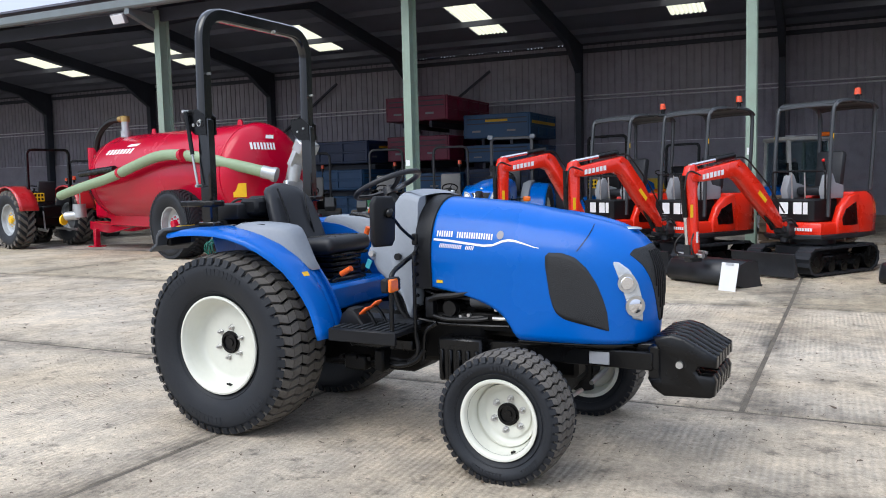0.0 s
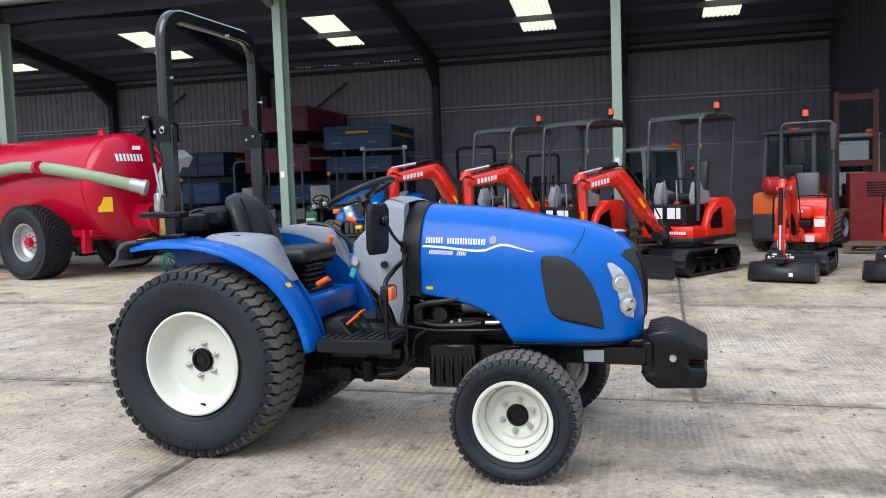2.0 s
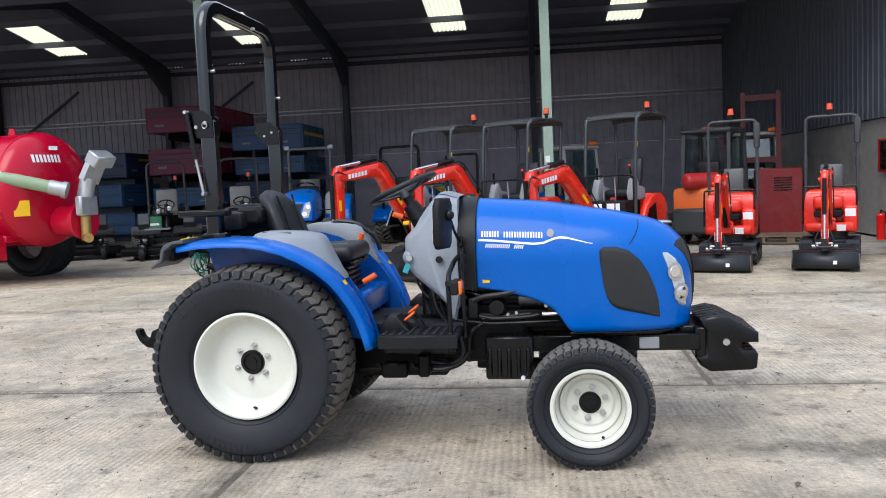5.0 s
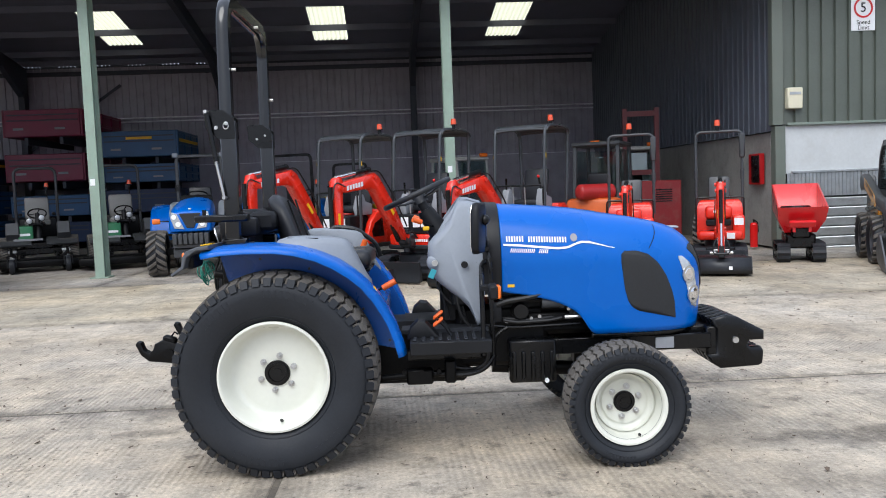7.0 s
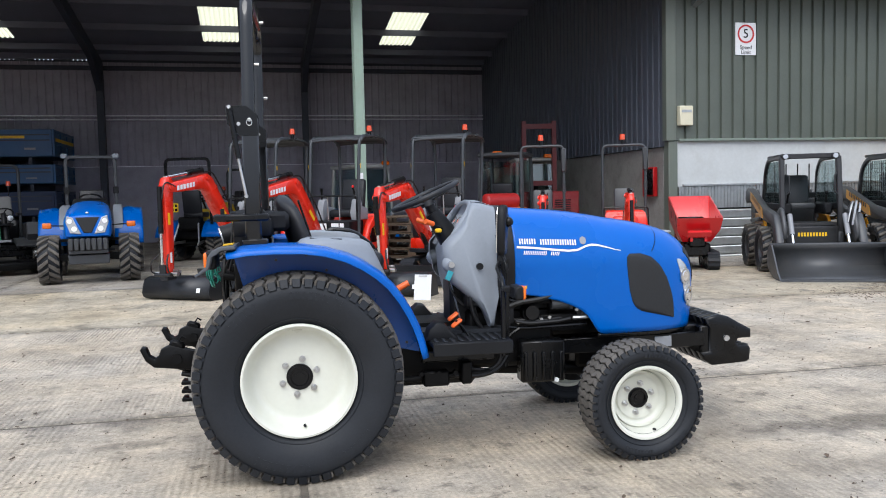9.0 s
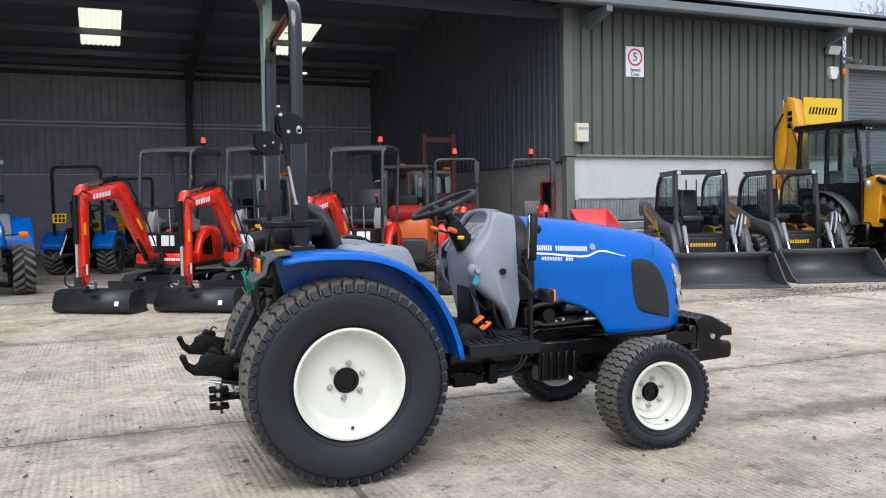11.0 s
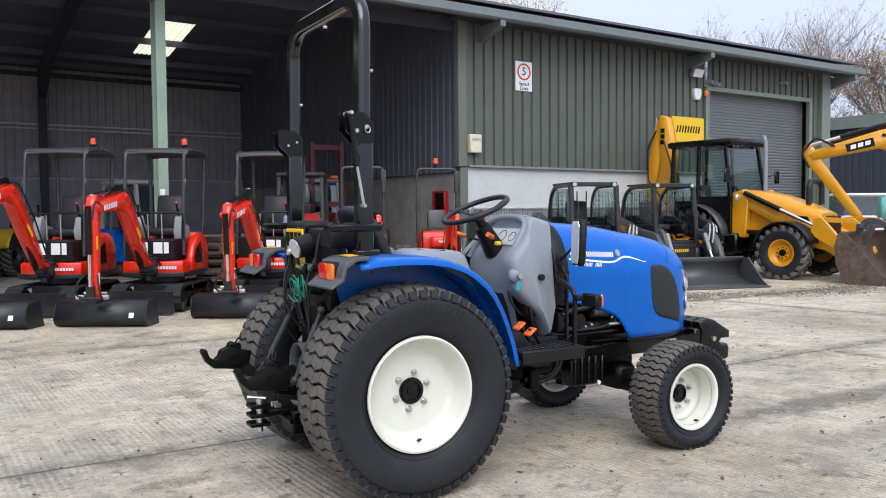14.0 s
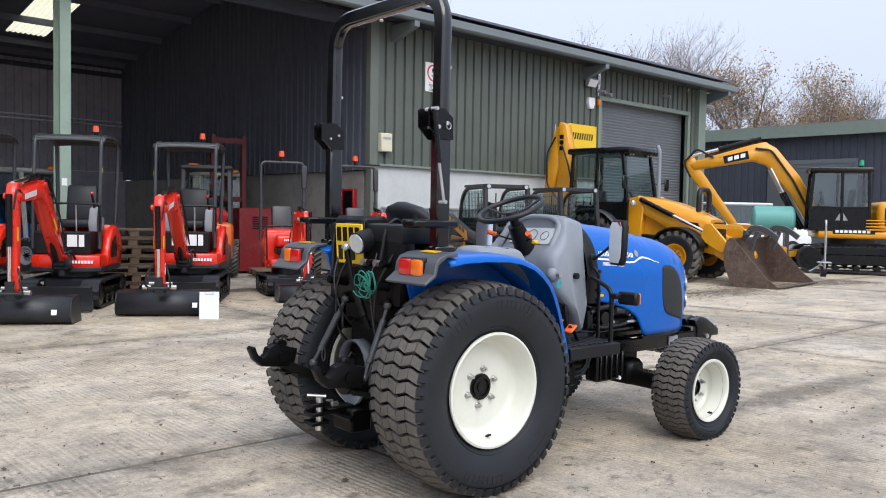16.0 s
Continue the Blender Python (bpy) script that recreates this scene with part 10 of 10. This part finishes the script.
backhoe_loader(pose(10.76, 13.0, -0.06, 0, 0, -84))


def yellow_excavator(m):
    ob = thing("tracked_excavator", m, "yellow tracked excavator with arched boom and black cab", "excavator")
    for sg in (-1, 1):
        rubber_track(ob, -1.45, 1.45, sg * 0.90, 0.45, 0.68, 44)
    bm = B()
    box(bm, (0, 0, 0.55), (1.6, 1.5, 0.35), bevel=0.05)
    cyl(bm, (0, 0, 0.6), (0, 0, 0.88), 0.6, 24)
    part("undercarriage", bm, DGREY, ob)
    bm = B()
    box(bm, (-0.35, 0, 0.98), (2.6, 2.1, 0.20), bevel=0.04)
    box(bm, (-1.05, 0, 1.45), (1.25, 2.15, 0.80), bevel=0.16, seg=3)
    box(bm, (0.15, -0.65, 1.35), (1.2, 0.75, 0.60), bevel=0.08, seg=2)
    body = part("upper_body", bm, YELLOW, ob, "yellow engine cover and deck", sharp=50)
    bm = B()
    box(bm, (-1.05, 1.07, 1.45), (0.9, 0.03, 0.45), bevel=0.01)
    box(bm, (0.1, 1.04, 1.06), (1.0, 0.03, 0.12), bevel=0.005)
    gr = part("side_panel", bm, BLACK, body)
    for k in range(4):
        bm = B()
        box(bm, (-0.40, 1.06, 1.12 + 0.08 * k), (0.45, 0.06, 0.03), bevel=0.005)
        part("vent_slat", bm, YELLOW, body)
    bars_text("marking", gr, WHITEDECAL, -0.3, 0.55, 1.03, 1.10, lambda a, b: Vector((a, 1.06, b)), 8)
    work_cab(ob, -0.25, 1.15, 0.18, 1.02, 1.08, 2.60, 0.06)
    quad_mark(ob, [(0.25, 1.04, 1.35), (0.55, 1.04, 1.35), (0.40, 1.04, 1.62)], LGREY, "warning_triangle")
    bm = B()
    cyl(bm, (-0.1, 0.6, 2.74), (-0.1, 0.6, 2.80), 0.05, 12)
    part("beacon_base", bm, BLACK, ob)
    bm = B()
    cyl(bm, (-0.1, 0.6, 2.80), (-0.1, 0.6, 2.94), 0.07, 14, 0.05)
    part("green_beacon", bm, mat("green_lens", (0.02, 0.35, 0.16), 0.2, 0, 0.05, 20), ob, "green beacon")
    boom = new("boom")
    boom.parent = ob
    bm = B()
    prism(bm, [(0.75, 1.15), (0.72, 1.45), (1.35, 2.55), (1.95, 3.30), (2.25, 3.48), (2.55, 3.42), (4.05, 2.98), (4.22, 2.86), (4.12, 2.70), (3.3, 2.84), (2.55, 2.96), (2.2, 2.84), (1.55, 2.02), (1.02, 1.10)], -0.17, 0.17, bevel=0.03)
    part("boom_beam", bm, YELLOW, boom, "yellow arched boom", sharp=50)
    bm = B()
    prism(bm, [(2.65, 3.02), (2.70, 3.24), (3.35, 3.08), (3.30, 2.88)], 0.172, 0.178)
    lg = part("logo_panel", bm, BLACK, boom)
    bars_text("marking", lg, WHITEDECAL, 0, 1, 0, 1, lambda a, b: Vector((3.24 - 0.50 * a, 0.182, 2.94 + 0.13 * a + 0.11 * b)), 3)
    bm = B()
    prism(bm, [(4.30, 3.10), (4.42, 2.90), (4.25, 2.60), (3.05, 1.05), (2.88, 1.10), (2.95, 1.30), (3.95, 2.75), (4.10, 3.05)], -0.13, 0.13, bevel=0.02)
    part("dipper_beam", bm, YELLOW, boom, "yellow dipper arm", sharp=50)
    ram(ob, (2.35, 0, 3.58), (4.22, 0, 3.10), 0.07, 0.6)
    for sg in (-1, 1):
        ram(ob, (1.25, sg * 0.24, 1.10), (2.10, sg * 0.24, 2.75), 0.07, 0.6)
    bucket(ob, (2.95, 0, 1.05), 0.9, 0.8, 0.7, RUST, "digging_bucket")
    hoses(ob, [[(1.0, 0.2, 1.4), (1.5, 0.22, 2.4), (2.1, 0.22, 3.25), (2.5, 0.2, 3.3)], [(3.6, 0.2, 3.05), (4.05, 0.22, 3.3), (4.4, 0.2, 2.9), (4.2, 0.2, 2.5)]], 0.03)
    bm = B()
    box(bm, (1.75, 0, 0.40), (0.10, 2.2, 0.45), bevel=0.02)
    bar(bm, [(0.8, 0.5, 0.5), (1.7, 0.5, 0.4)], 0.12, 0.15)
    bar(bm, [(0.8, -0.5, 0.5), (1.7, -0.5, 0.4)], 0.12, 0.15)
    part("dozer_blade", bm, YELLOW, ob)
    return ob


yellow_excavator(pose(17.35, 9.85, 0, 0, 0, 120))

# white car and teal tank in the distance, hand truck
car = thing("van", pose(21.7, 15.0, 0, 0, 0, 150), "white van parked by the far building", "van")
bm = B()
secs = []
for x, zb, zh in ((-1.95, 0.45, 0.85), (-1.8, 0.30, 1.0), (-0.9, 0.25, 1.15), (0.9, 0.25, 1.2), (1.7, 0.28, 1.2), (1.95, 0.4, 1.1)):
    secs.append([(x, y, z) for y, z in ((-0.82, zb), (-0.86, (zb + zh) / 2), (-0.78, zh), (0.78, zh), (0.86, (zb + zh) / 2), (0.82, zb))])
loft_poly(bm, secs)
CARW = mat("white_car_paint", (0.75, 0.76, 0.77), 0.25, 0, 0.03, 2, coat=0.6)
part("body", bm, CARW, car, sharp=50)
bm = B()
loft_poly(bm, [[(x, y * k, z) for x, y in ((-0.9 + 0.0, -0.74), (1.75, -0.74), (1.75, 0.74), (-0.9, 0.74))] if False else [(cx + (x - cx) * k, y * k2, z) for x, y in ((-0.95, -0.75), (1.75, -0.75), (1.75, 0.75), (-0.95, 0.75))] for z, k, k2, cx in ((1.15, 1.0, 1.0, 0.5), (1.82, 0.84, 0.90, 0.6))])
part("glasshouse", bm, DARKGLASS, car, "dark car windows")
bm = B()
box(bm, (0.6, 0, 1.86), (2.3, 1.36, 0.10), bevel=0.04)
part("roof", bm, CARW, car)
for x in (-1.2, 1.25):
    for sg in (-1, 1):
        bm = B()
        cyl(bm, (x, sg * 0.70, 0.31), (x, sg * 0.88, 0.31), 0.31, 24)
        wq = part("wheel", bm, RUBBER, car)
        bm = B()
        cyl(bm, (x, sg * 0.87, 0.31), (x, sg * 0.89, 0.31), 0.2, 18)
        part("rim", bm, LGREY, wq)
tk = thing("teal_tank", pose(15.8, 11.3, 0, 0, 0, -60), "teal plastic water tank on a frame", "tank")
bm = B()
cyl(bm, (-0.45, 0, 1.35), (0.45, 0, 1.35), 0.36, 28)
ball(bm, (-0.45, 0, 1.35), 0.36, 20, (0.35, 1, 1))
ball(bm, (0.45, 0, 1.35), 0.36, 20, (0.35, 1, 1))
part("shell", bm, mat("teal_plastic", (0.12, 0.36, 0.33), 0.45, 0, 0.1, 3), tk)
bm = B()
for x in (-0.5, 0.5):
    box(bm, (x * 0.7, 0, 0.52), (0.10, 0.66, 1.04), bevel=0.01)
part("stand", bm, DGREY, tk)
ht = thing("hand_truck", pose(13.9, 9.1, 0, 0, 0, 30), "galvanised hand truck with a red wheel", "hand truck")
bm = B()
tube(bm, smooth_path([(0, 0, 0.2), (0, 0, 1.25), (0.05, 0.0, 1.35)], 0.05), 0.025, 8)
tube(bm, [(0, 0, 0.45), (0.25, 0.1, 0.25), (0.25, 0.3, 0.12)], 0.02, 8)
box(bm, (0.1, 0, 0.35), (0.3, 0.3, 0.03), bevel=0.01)
part("frame", bm, GALV, ht)
bm = B()
cyl(bm, (0.2, -0.06, 0.13), (0.2, 0.06, 0.13), 0.13, 18)
wq = part("wheel", bm, RUBBER, ht)
bm = B()
cyl(bm, (0.2, -0.065, 0.13), (0.2, 0.065, 0.13), 0.07, 14)
part("rim", bm, REDLENS, wq)

# ---- fittings on the wall ----


def text_mesh(name, body, size, m, material, parent):
    cu = bpy.data.curves.new(name, "FONT")
    cu.body, cu.size, cu.extrude, cu.align_x, cu.align_y = body, size, 0.002, "CENTER", "CENTER"
    tmp = new(name + "_tmp", cu)
    dg = bpy.context.evaluated_depsgraph_get()
    me = bpy.data.meshes.new_from_object(tmp.evaluated_get(dg))
    bpy.data.objects.remove(tmp)
    me.materials.clear()
    me.materials.append(material)
    ob = new(name, me)
    ob.parent = parent
    ob.matrix_basis = m
    return ob


YW = YF - 0.04
sg_ = thing("speed_limit_sign", pose(6.77, YW - 0.02, 4.45), "white speed limit sign with a red ring", "sign")
bm = B()
box(bm, (0, 0, 0), (0.48, 0.012, 0.66), bevel=0.004)
part("board", bm, WHITEDECAL, sg_)
bm = B()
lathe(bm, [(0.19, -0.009), (0.19, -0.014), (0.155, -0.014), (0.155, -0.009)], 40, (0, 0, 0.10))
part("ring", bm, mat("sign_red", (0.6, 0.02, 0.02), 0.4, 0, 0.05, 10), sg_)
text_mesh("numeral", "5", 0.26, pose(0, -0.010, 0.10, 90, 0, 0), BLACK, sg_)
text_mesh("wording", "Speed", 0.115, pose(0, -0.010, -0.175, 90, 0, 0), BLACK, sg_)
text_mesh("wording", "Limit", 0.115, pose(0, -0.010, -0.275, 90, 0, 0), BLACK, sg_)
mb = thing("meter_box", pose(5.36, YW - 0.06, 2.87), "cream meter box on the corner flashing", "box")
bm = B()
box(bm, (0, 0, 0), (0.30, 0.14, 0.40), bevel=0.015)
part("body", bm, mat("cream_plastic", (0.68, 0.64, 0.48), 0.5, 0, 0.05, 6), mb)
bm = B()
box(bm, (0, -0.073, 0.09), (0.22, 0.006, 0.05))
part("label", bm, GALV, mb)
for x, z, lab in ((12.52, 5.02, "wall floodlight above the shutter"), (-1.38, 5.30, "floodlight on the column head"), (-14.8, 5.25, "floodlight under the gutter")):
    fl = thing("floodlight", pose(x, (YW if x > 0 else 14.6) - 0.14, z, 25, 0, 0), "white " + lab, "floodlight", "floodlights")
    bm = B()
    box(bm, (0, 0, 0), (0.40, 0.12, 0.24), bevel=0.02)
    part("housing", bm, LGREY, fl)
    bm = B()
    box(bm, (0, -0.064, 0), (0.36, 0.008, 0.20), bevel=0.003)
    part("glass", bm, WHITEDECAL, fl)
    bm = B()
    box(bm, (0, 0.1, 0.0), (0.06, 0.14, 0.06), bevel=0.01)
    part("bracket", bm, BLACK, fl)
al = thing("alarm_box", pose(12.62, YW - 0.05, 4.48), "white alarm bell box", "alarm")
bm = B()
prism(bm, [(-0.13, 0.14), (0.13, 0.14), (0.15, 0.0), (0.08, -0.16), (-0.08, -0.16), (-0.15, 0.0)], -0.05, 0.05, bevel=0.012)
part("body", bm, WHITEDECAL, al)
ah = thing("amber_strobe", pose(12.98, YW - 0.05, 4.52), "amber strobe lamp on the wall", "strobe")
bm = B()
box(bm, (0, 0, 0), (0.10, 0.10, 0.20), bevel=0.03)
part("lens", bm, AMBER, ah)
for x, z in ((13.30, 4.78), (16.3, 5.05), (13.0, 4.82)):
    cm = thing("wall_camera", pose(x, YW - 0.12, z, 0, 0, 20), "small grey wall camera", "camera", "wall cameras")
    bm = B()
    cyl(bm, (0.0, -0.12, -0.02), (0, 0.06, 0.02), 0.05, 12)
    box(bm, (0, 0.08, 0.02), (0.05, 0.10, 0.05), bevel=0.01)
    part("body", bm, LGREY, cm)
bd = thing("yellow_banner", pose(12.32, YW - 0.02, 3.52), "yellow banner with black script bars", "banner")
bm = B()
box(bm, (0, 0, 0), (1.25, 0.02, 0.66), bevel=0.004)
part("board", bm, YPLATE, bd)
bars_text("marking", bd, BLACK, -0.50, 0.45, -0.08, 0.10, lambda a, b: Vector((a, -0.013, b)), 9, 0.05, gap=0.45)
yb = thing("wall_notice_box", pose(5.12, 15.9, 1.55), "red notice box on the partition", "box")
bm = B()
box(bm, (-0.12, 0, 0), (0.10, 0.5, 0.62), bevel=0.01)
part("body", bm, mat("notice_red_paint", (0.40, 0.006, 0.008), 0.4, 0, 0.08, 5), yb)
bm = B()
box(bm, (-0.176, -0.06, 0), (0.012, 0.34, 0.54), bevel=0.004)
part("door", bm, BLACK, yb, "dark glazed front")

# ---- trees behind the buildings ----
BARK = mat("bare_bark", (0.15, 0.13, 0.115), 0.9, 0, 0.3, 3)
TWIG = mat("bare_twigs", (0.20, 0.175, 0.16), 0.9, 0, 0.3, 3)
DRYLEAF = mat("withered_leaves", (0.26, 0.155, 0.06), 0.8, 0, 0.4, 0.6)
PALELEAF = mat("pale_autumn_leaves", (0.50, 0.34, 0.12), 0.8, 0, 0.3, 0.6)


def bare_tree(m, height, seed, leaves, leaf_mat, label, spread=0.55, kids=(12, 9, 8, 4)):
    rng = random.Random(seed)
    ob = thing("tree", m, label, "tree", "trees behind the yard")
    wood, twig, lv = ([], []), ([], []), ([], [])

    def limb(store, pts, r0, r1, seg):
        vs, fs = store
        base = len(vs)
        for i, p in enumerate(pts):
            t = i / (len(pts) - 1)
            r = r0 + (r1 - r0) * t
            d = (pts[min(i + 1, len(pts) - 1)] - pts[max(i - 1, 0)]).normalized()
            a = d.orthogonal().normalized()
            b = d.cross(a)
            for k in range(seg):
                an = 2 * math.pi * k / seg
                vs.append(p + a * (r * math.cos(an)) + b * (r * math.sin(an)))
        for i in range(len(pts) - 1):
            for k in range(seg):
                fs.append((base + i * seg + k, base + i * seg + (k + 1) % seg, base + (i + 1) * seg + (k + 1) % seg, base + (i + 1) * seg + k))

    def grow(p, d, length, r, level):
        n = 4 if level < 3 else 2
        pts = [p]
        dd = d.copy()
        for i in range(n):
            dd = (dd + Vector((rng.uniform(-1, 1), rng.uniform(-1, 1), rng.uniform(-0.6, 1.0))) * (0.05 if level == 0 else 0.16 if level < 2 else 0.26)).normalized()
            pts.append(pts[-1] + dd * (length / n))
        limb(wood if level < 2 else twig, pts, r, r * (0.55 if level < 3 else 0.3), 6 if level == 0 else (5 if level == 1 else 3))
        if level < len(kids):
            for k in range(kids[level]):
                t = rng.uniform(0.35, 1.0) if level else rng.uniform(0.28, 1.0)
                i = min(n - 1, int(t * n))
                q = pts[i].lerp(pts[i + 1], t * n - i)
                side = Vector((rng.uniform(-1, 1), rng.uniform(-1, 1), rng.uniform(-0.1, 0.5))).normalized()
                nd = (dd * (1 - spread) + side * spread + Vector((0, 0, 0.18))).normalized()
                grow(q, nd, length * rng.uniform(0.48, 0.66), r * rng.uniform(0.36, 0.5), level + 1)
        elif leaves and rng.random() < leaves:
            q = pts[-1]
            for _ in range(3):
                s = rng.uniform(0.04, 0.09)
                c = q + Vector((rng.uniform(-0.3, 0.3), rng.uniform(-0.3, 0.3), rng.uniform(-0.3, 0.2)))
                a = Vector((rng.uniform(-1, 1), rng.uniform(-1, 1), rng.uniform(-1, 1))).normalized() * s
                b = a.orthogonal().normalized() * s * 0.8
                base = len(lv[0])
                lv[0].extend([c + a, c + b, c - a, c - b])
                lv[1].append((base, base + 1, base + 2, base + 3))

    grow(Vector((0, 0, -0.1)), Vector((0, 0, 1)), height * 0.50, height * 0.011, 0)
    top = max(v[2] for v in twig[0])
    for st in (wood, twig, lv):
        for v in st[0]:
            v *= height / top
    for nm, st, mt in (("trunk", wood, BARK), ("crown", twig, TWIG), ("leaves", lv, leaf_mat)):
        if not st[1]:
            continue
        me = bpy.data.meshes.new(nm)
        me.from_pydata(st[0], [], st[1])
        me.materials.append(mt)
        o = new(nm, me)
        o.parent = ob
    return ob


WT = "tall bare winter tree behind the farm buildings"
bare_tree(pose(45, 33.0, 0), 15.6, 1, 0.04, DRYLEAF, WT)
bare_tree(pose(42, 35.0, 0), 15.2, 2, 0.10, DRYLEAF, WT)
bare_tree(pose(44, 26.2, 0), 12.0, 3, 0.55, DRYLEAF, "winter tree keeping some withered brown leaves")
bare_tree(pose(44, 22.4, 0), 11.2, 4, 0.55, DRYLEAF, "winter tree keeping some withered brown leaves")
bare_tree(pose(50, 21.5, 0), 11.0, 5, 0.05, DRYLEAF, WT)
bare_tree(pose(52, 17.0, 0), 9.5, 6, 0.15, DRYLEAF, WT)
bare_tree(pose(21.5, 35.5, 0), 13.4, 7, 0.95, PALELEAF, "tall tree with thin pale autumn leaves")
bare_tree(pose(38, 38.0, 0), 13.5, 8, 0.05, DRYLEAF, WT)
bare_tree(pose(54, 29.0, 0), 13.0, 9, 0.2, DRYLEAF, WT)
bare_tree(pose(-38, 37, 0), 15.0, 10, 0.05, DRYLEAF, WT)

# ---- concrete slabs of the yard, one piece each ----
yard = thing("concrete_yard", pose(-1, 5.08, 0, 0, 0, -1.4) @ pose(1, -5.08, 0), "weathered concrete slabs with open joints", "paving", kind="structure")


def slab(x0, x1, y0, y1, material):
    w, d = x1 - x0 - 0.026, y1 - y0 - 0.034
    cx, cy = (x0 + x1) / 2, (y0 + y1) / 2
    bm = B()
    box(bm, (0, 0, -0.045), (w, d, 0.09), bevel=0.010, seg=1)
    dz = rng.uniform(-0.001, 0.001)
    for v in bm.verts:
        v.co.z += yard_z(cx + v.co.x, min(y1, cy + v.co.y)) + dz
    me = bpy.data.meshes.new("slab")
    bm.to_mesh(me)
    bm.free()
    me.materials.append(material)
    ob = new("slab", me)
    ob.location = (cx, cy, 0)
    ob.parent = yard


rng = random.Random(4)
rows_y = [(-11.52, -7.37, -1.2), (-7.37, -3.22, 0.6), (-3.22, 0.93, -1.8), (0.93, 5.08, -3.09), (5.08, 9.25, -0.54), (9.25, 13.42, -0.42), (13.42, 17.6, -2.2)]
for y0, y1, off in rows_y:
    cuts = [off + k * 5.4 for k in range(-7, 7)] if y0 not in (5.08, 9.25) else [-36.0, -24.4, -12.4, -0.54, 5.6, 11.2, 16.8, 22.4, 27.0]
    for x0, x1 in zip(cuts, cuts[1:]):
        if x1 < -36 or x0 > 27:
            continue
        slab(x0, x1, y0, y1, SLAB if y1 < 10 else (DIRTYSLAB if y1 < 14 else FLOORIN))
bm = B()
grid_sheet(bm, [[(x, y, yard_z(x, y) - 0.006) for x in (-30, -0.54, 5.06, 26)] for y in (-11, 5.08, 9.25, 14)])
part("joint_dirt", bm, mat("joint_dirt", (0.12, 0.102, 0.08), 0.95, 0, 0.5, 6, 60, bump=0.006, bscale=60), yard, "dark dirt in the open slab joints")
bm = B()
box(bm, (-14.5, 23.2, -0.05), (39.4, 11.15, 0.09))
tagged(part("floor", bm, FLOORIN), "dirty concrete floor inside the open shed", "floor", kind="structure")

# fallen leaves and grit on the slabs
bm = B()
rng = random.Random(11)
for _ in range(2200):
    x, y = rng.uniform(-12, 9), rng.uniform(1.5, 14.5)
    s = rng.uniform(0.005, 0.020) * (1 if rng.random() < 0.9 else 1.8)
    a = rng.uniform(0, 6.28)
    e = rng.uniform(0.35, 0.8)
    z = 0.004 + yard_z(x, y)
    pts = []
    for k in range(6):
        t = k / 6 * 6.283
        rr = s * rng.uniform(0.6, 1.1)
        pts.append((x + rr * math.cos(t) * math.cos(a) - e * rr * math.sin(t) * math.sin(a), y + rr * math.cos(t) * math.sin(a) + e * rr * math.sin(t) * math.cos(a), z + rng.uniform(0, 0.012)))
    vs = [bm.verts.new(p) for p in pts]
    bm.faces.new(vs)
rng = random.Random(12)
for _ in range(7000):
    x, y = rng.uniform(-9, 6), rng.uniform(2.0, 11)
    s = rng.uniform(0.002, 0.007)
    z = 0.001 + yard_z(x, y)
    pts = [(x + s * rng.uniform(-1, 1), y + s * rng.uniform(-1, 1), z) for _ in range(3)]
    vs = [bm.verts.new(p) for p in pts] + [bm.verts.new((x, y, z + s * 1.1))]
    for a, c in ((0, 1), (1, 2), (2, 0)):
        bm.faces.new((vs[a], vs[c], vs[3]))
for _ in range(6500):
    x = 4.0 + 10 * rng.random() ** 0.8
    y = 9.3 + 0.35 * math.sin(x * 1.3) + rng.gauss(0, 0.38) - 0.08 * (x - 5)
    s = rng.uniform(0.003, 0.022)
    pts = [(x + s * rng.uniform(0.5, 1.2) * math.cos(k * 1.2566), y + s * rng.uniform(0.5, 1.2) * math.sin(k * 1.2566), 0.002 + yard_z(x, y)) for k in range(5)]
    vs = [bm.verts.new(p) for p in pts] + [bm.verts.new((x, y, 0.004 + yard_z(x, y) + s * 0.35))]
    for k in range(5):
        bm.faces.new((vs[k], vs[(k + 1) % 5], vs[5]))
LEAF = mat("dead_leaf", (0.10, 0.070, 0.048), 0.8, 0, 0.5, 1.7, 30)
tagged(part("leaf_litter", bm, LEAF, smooth=False), "scattered dead brown leaves and grit on the concrete", "leaves", kind="stuff")
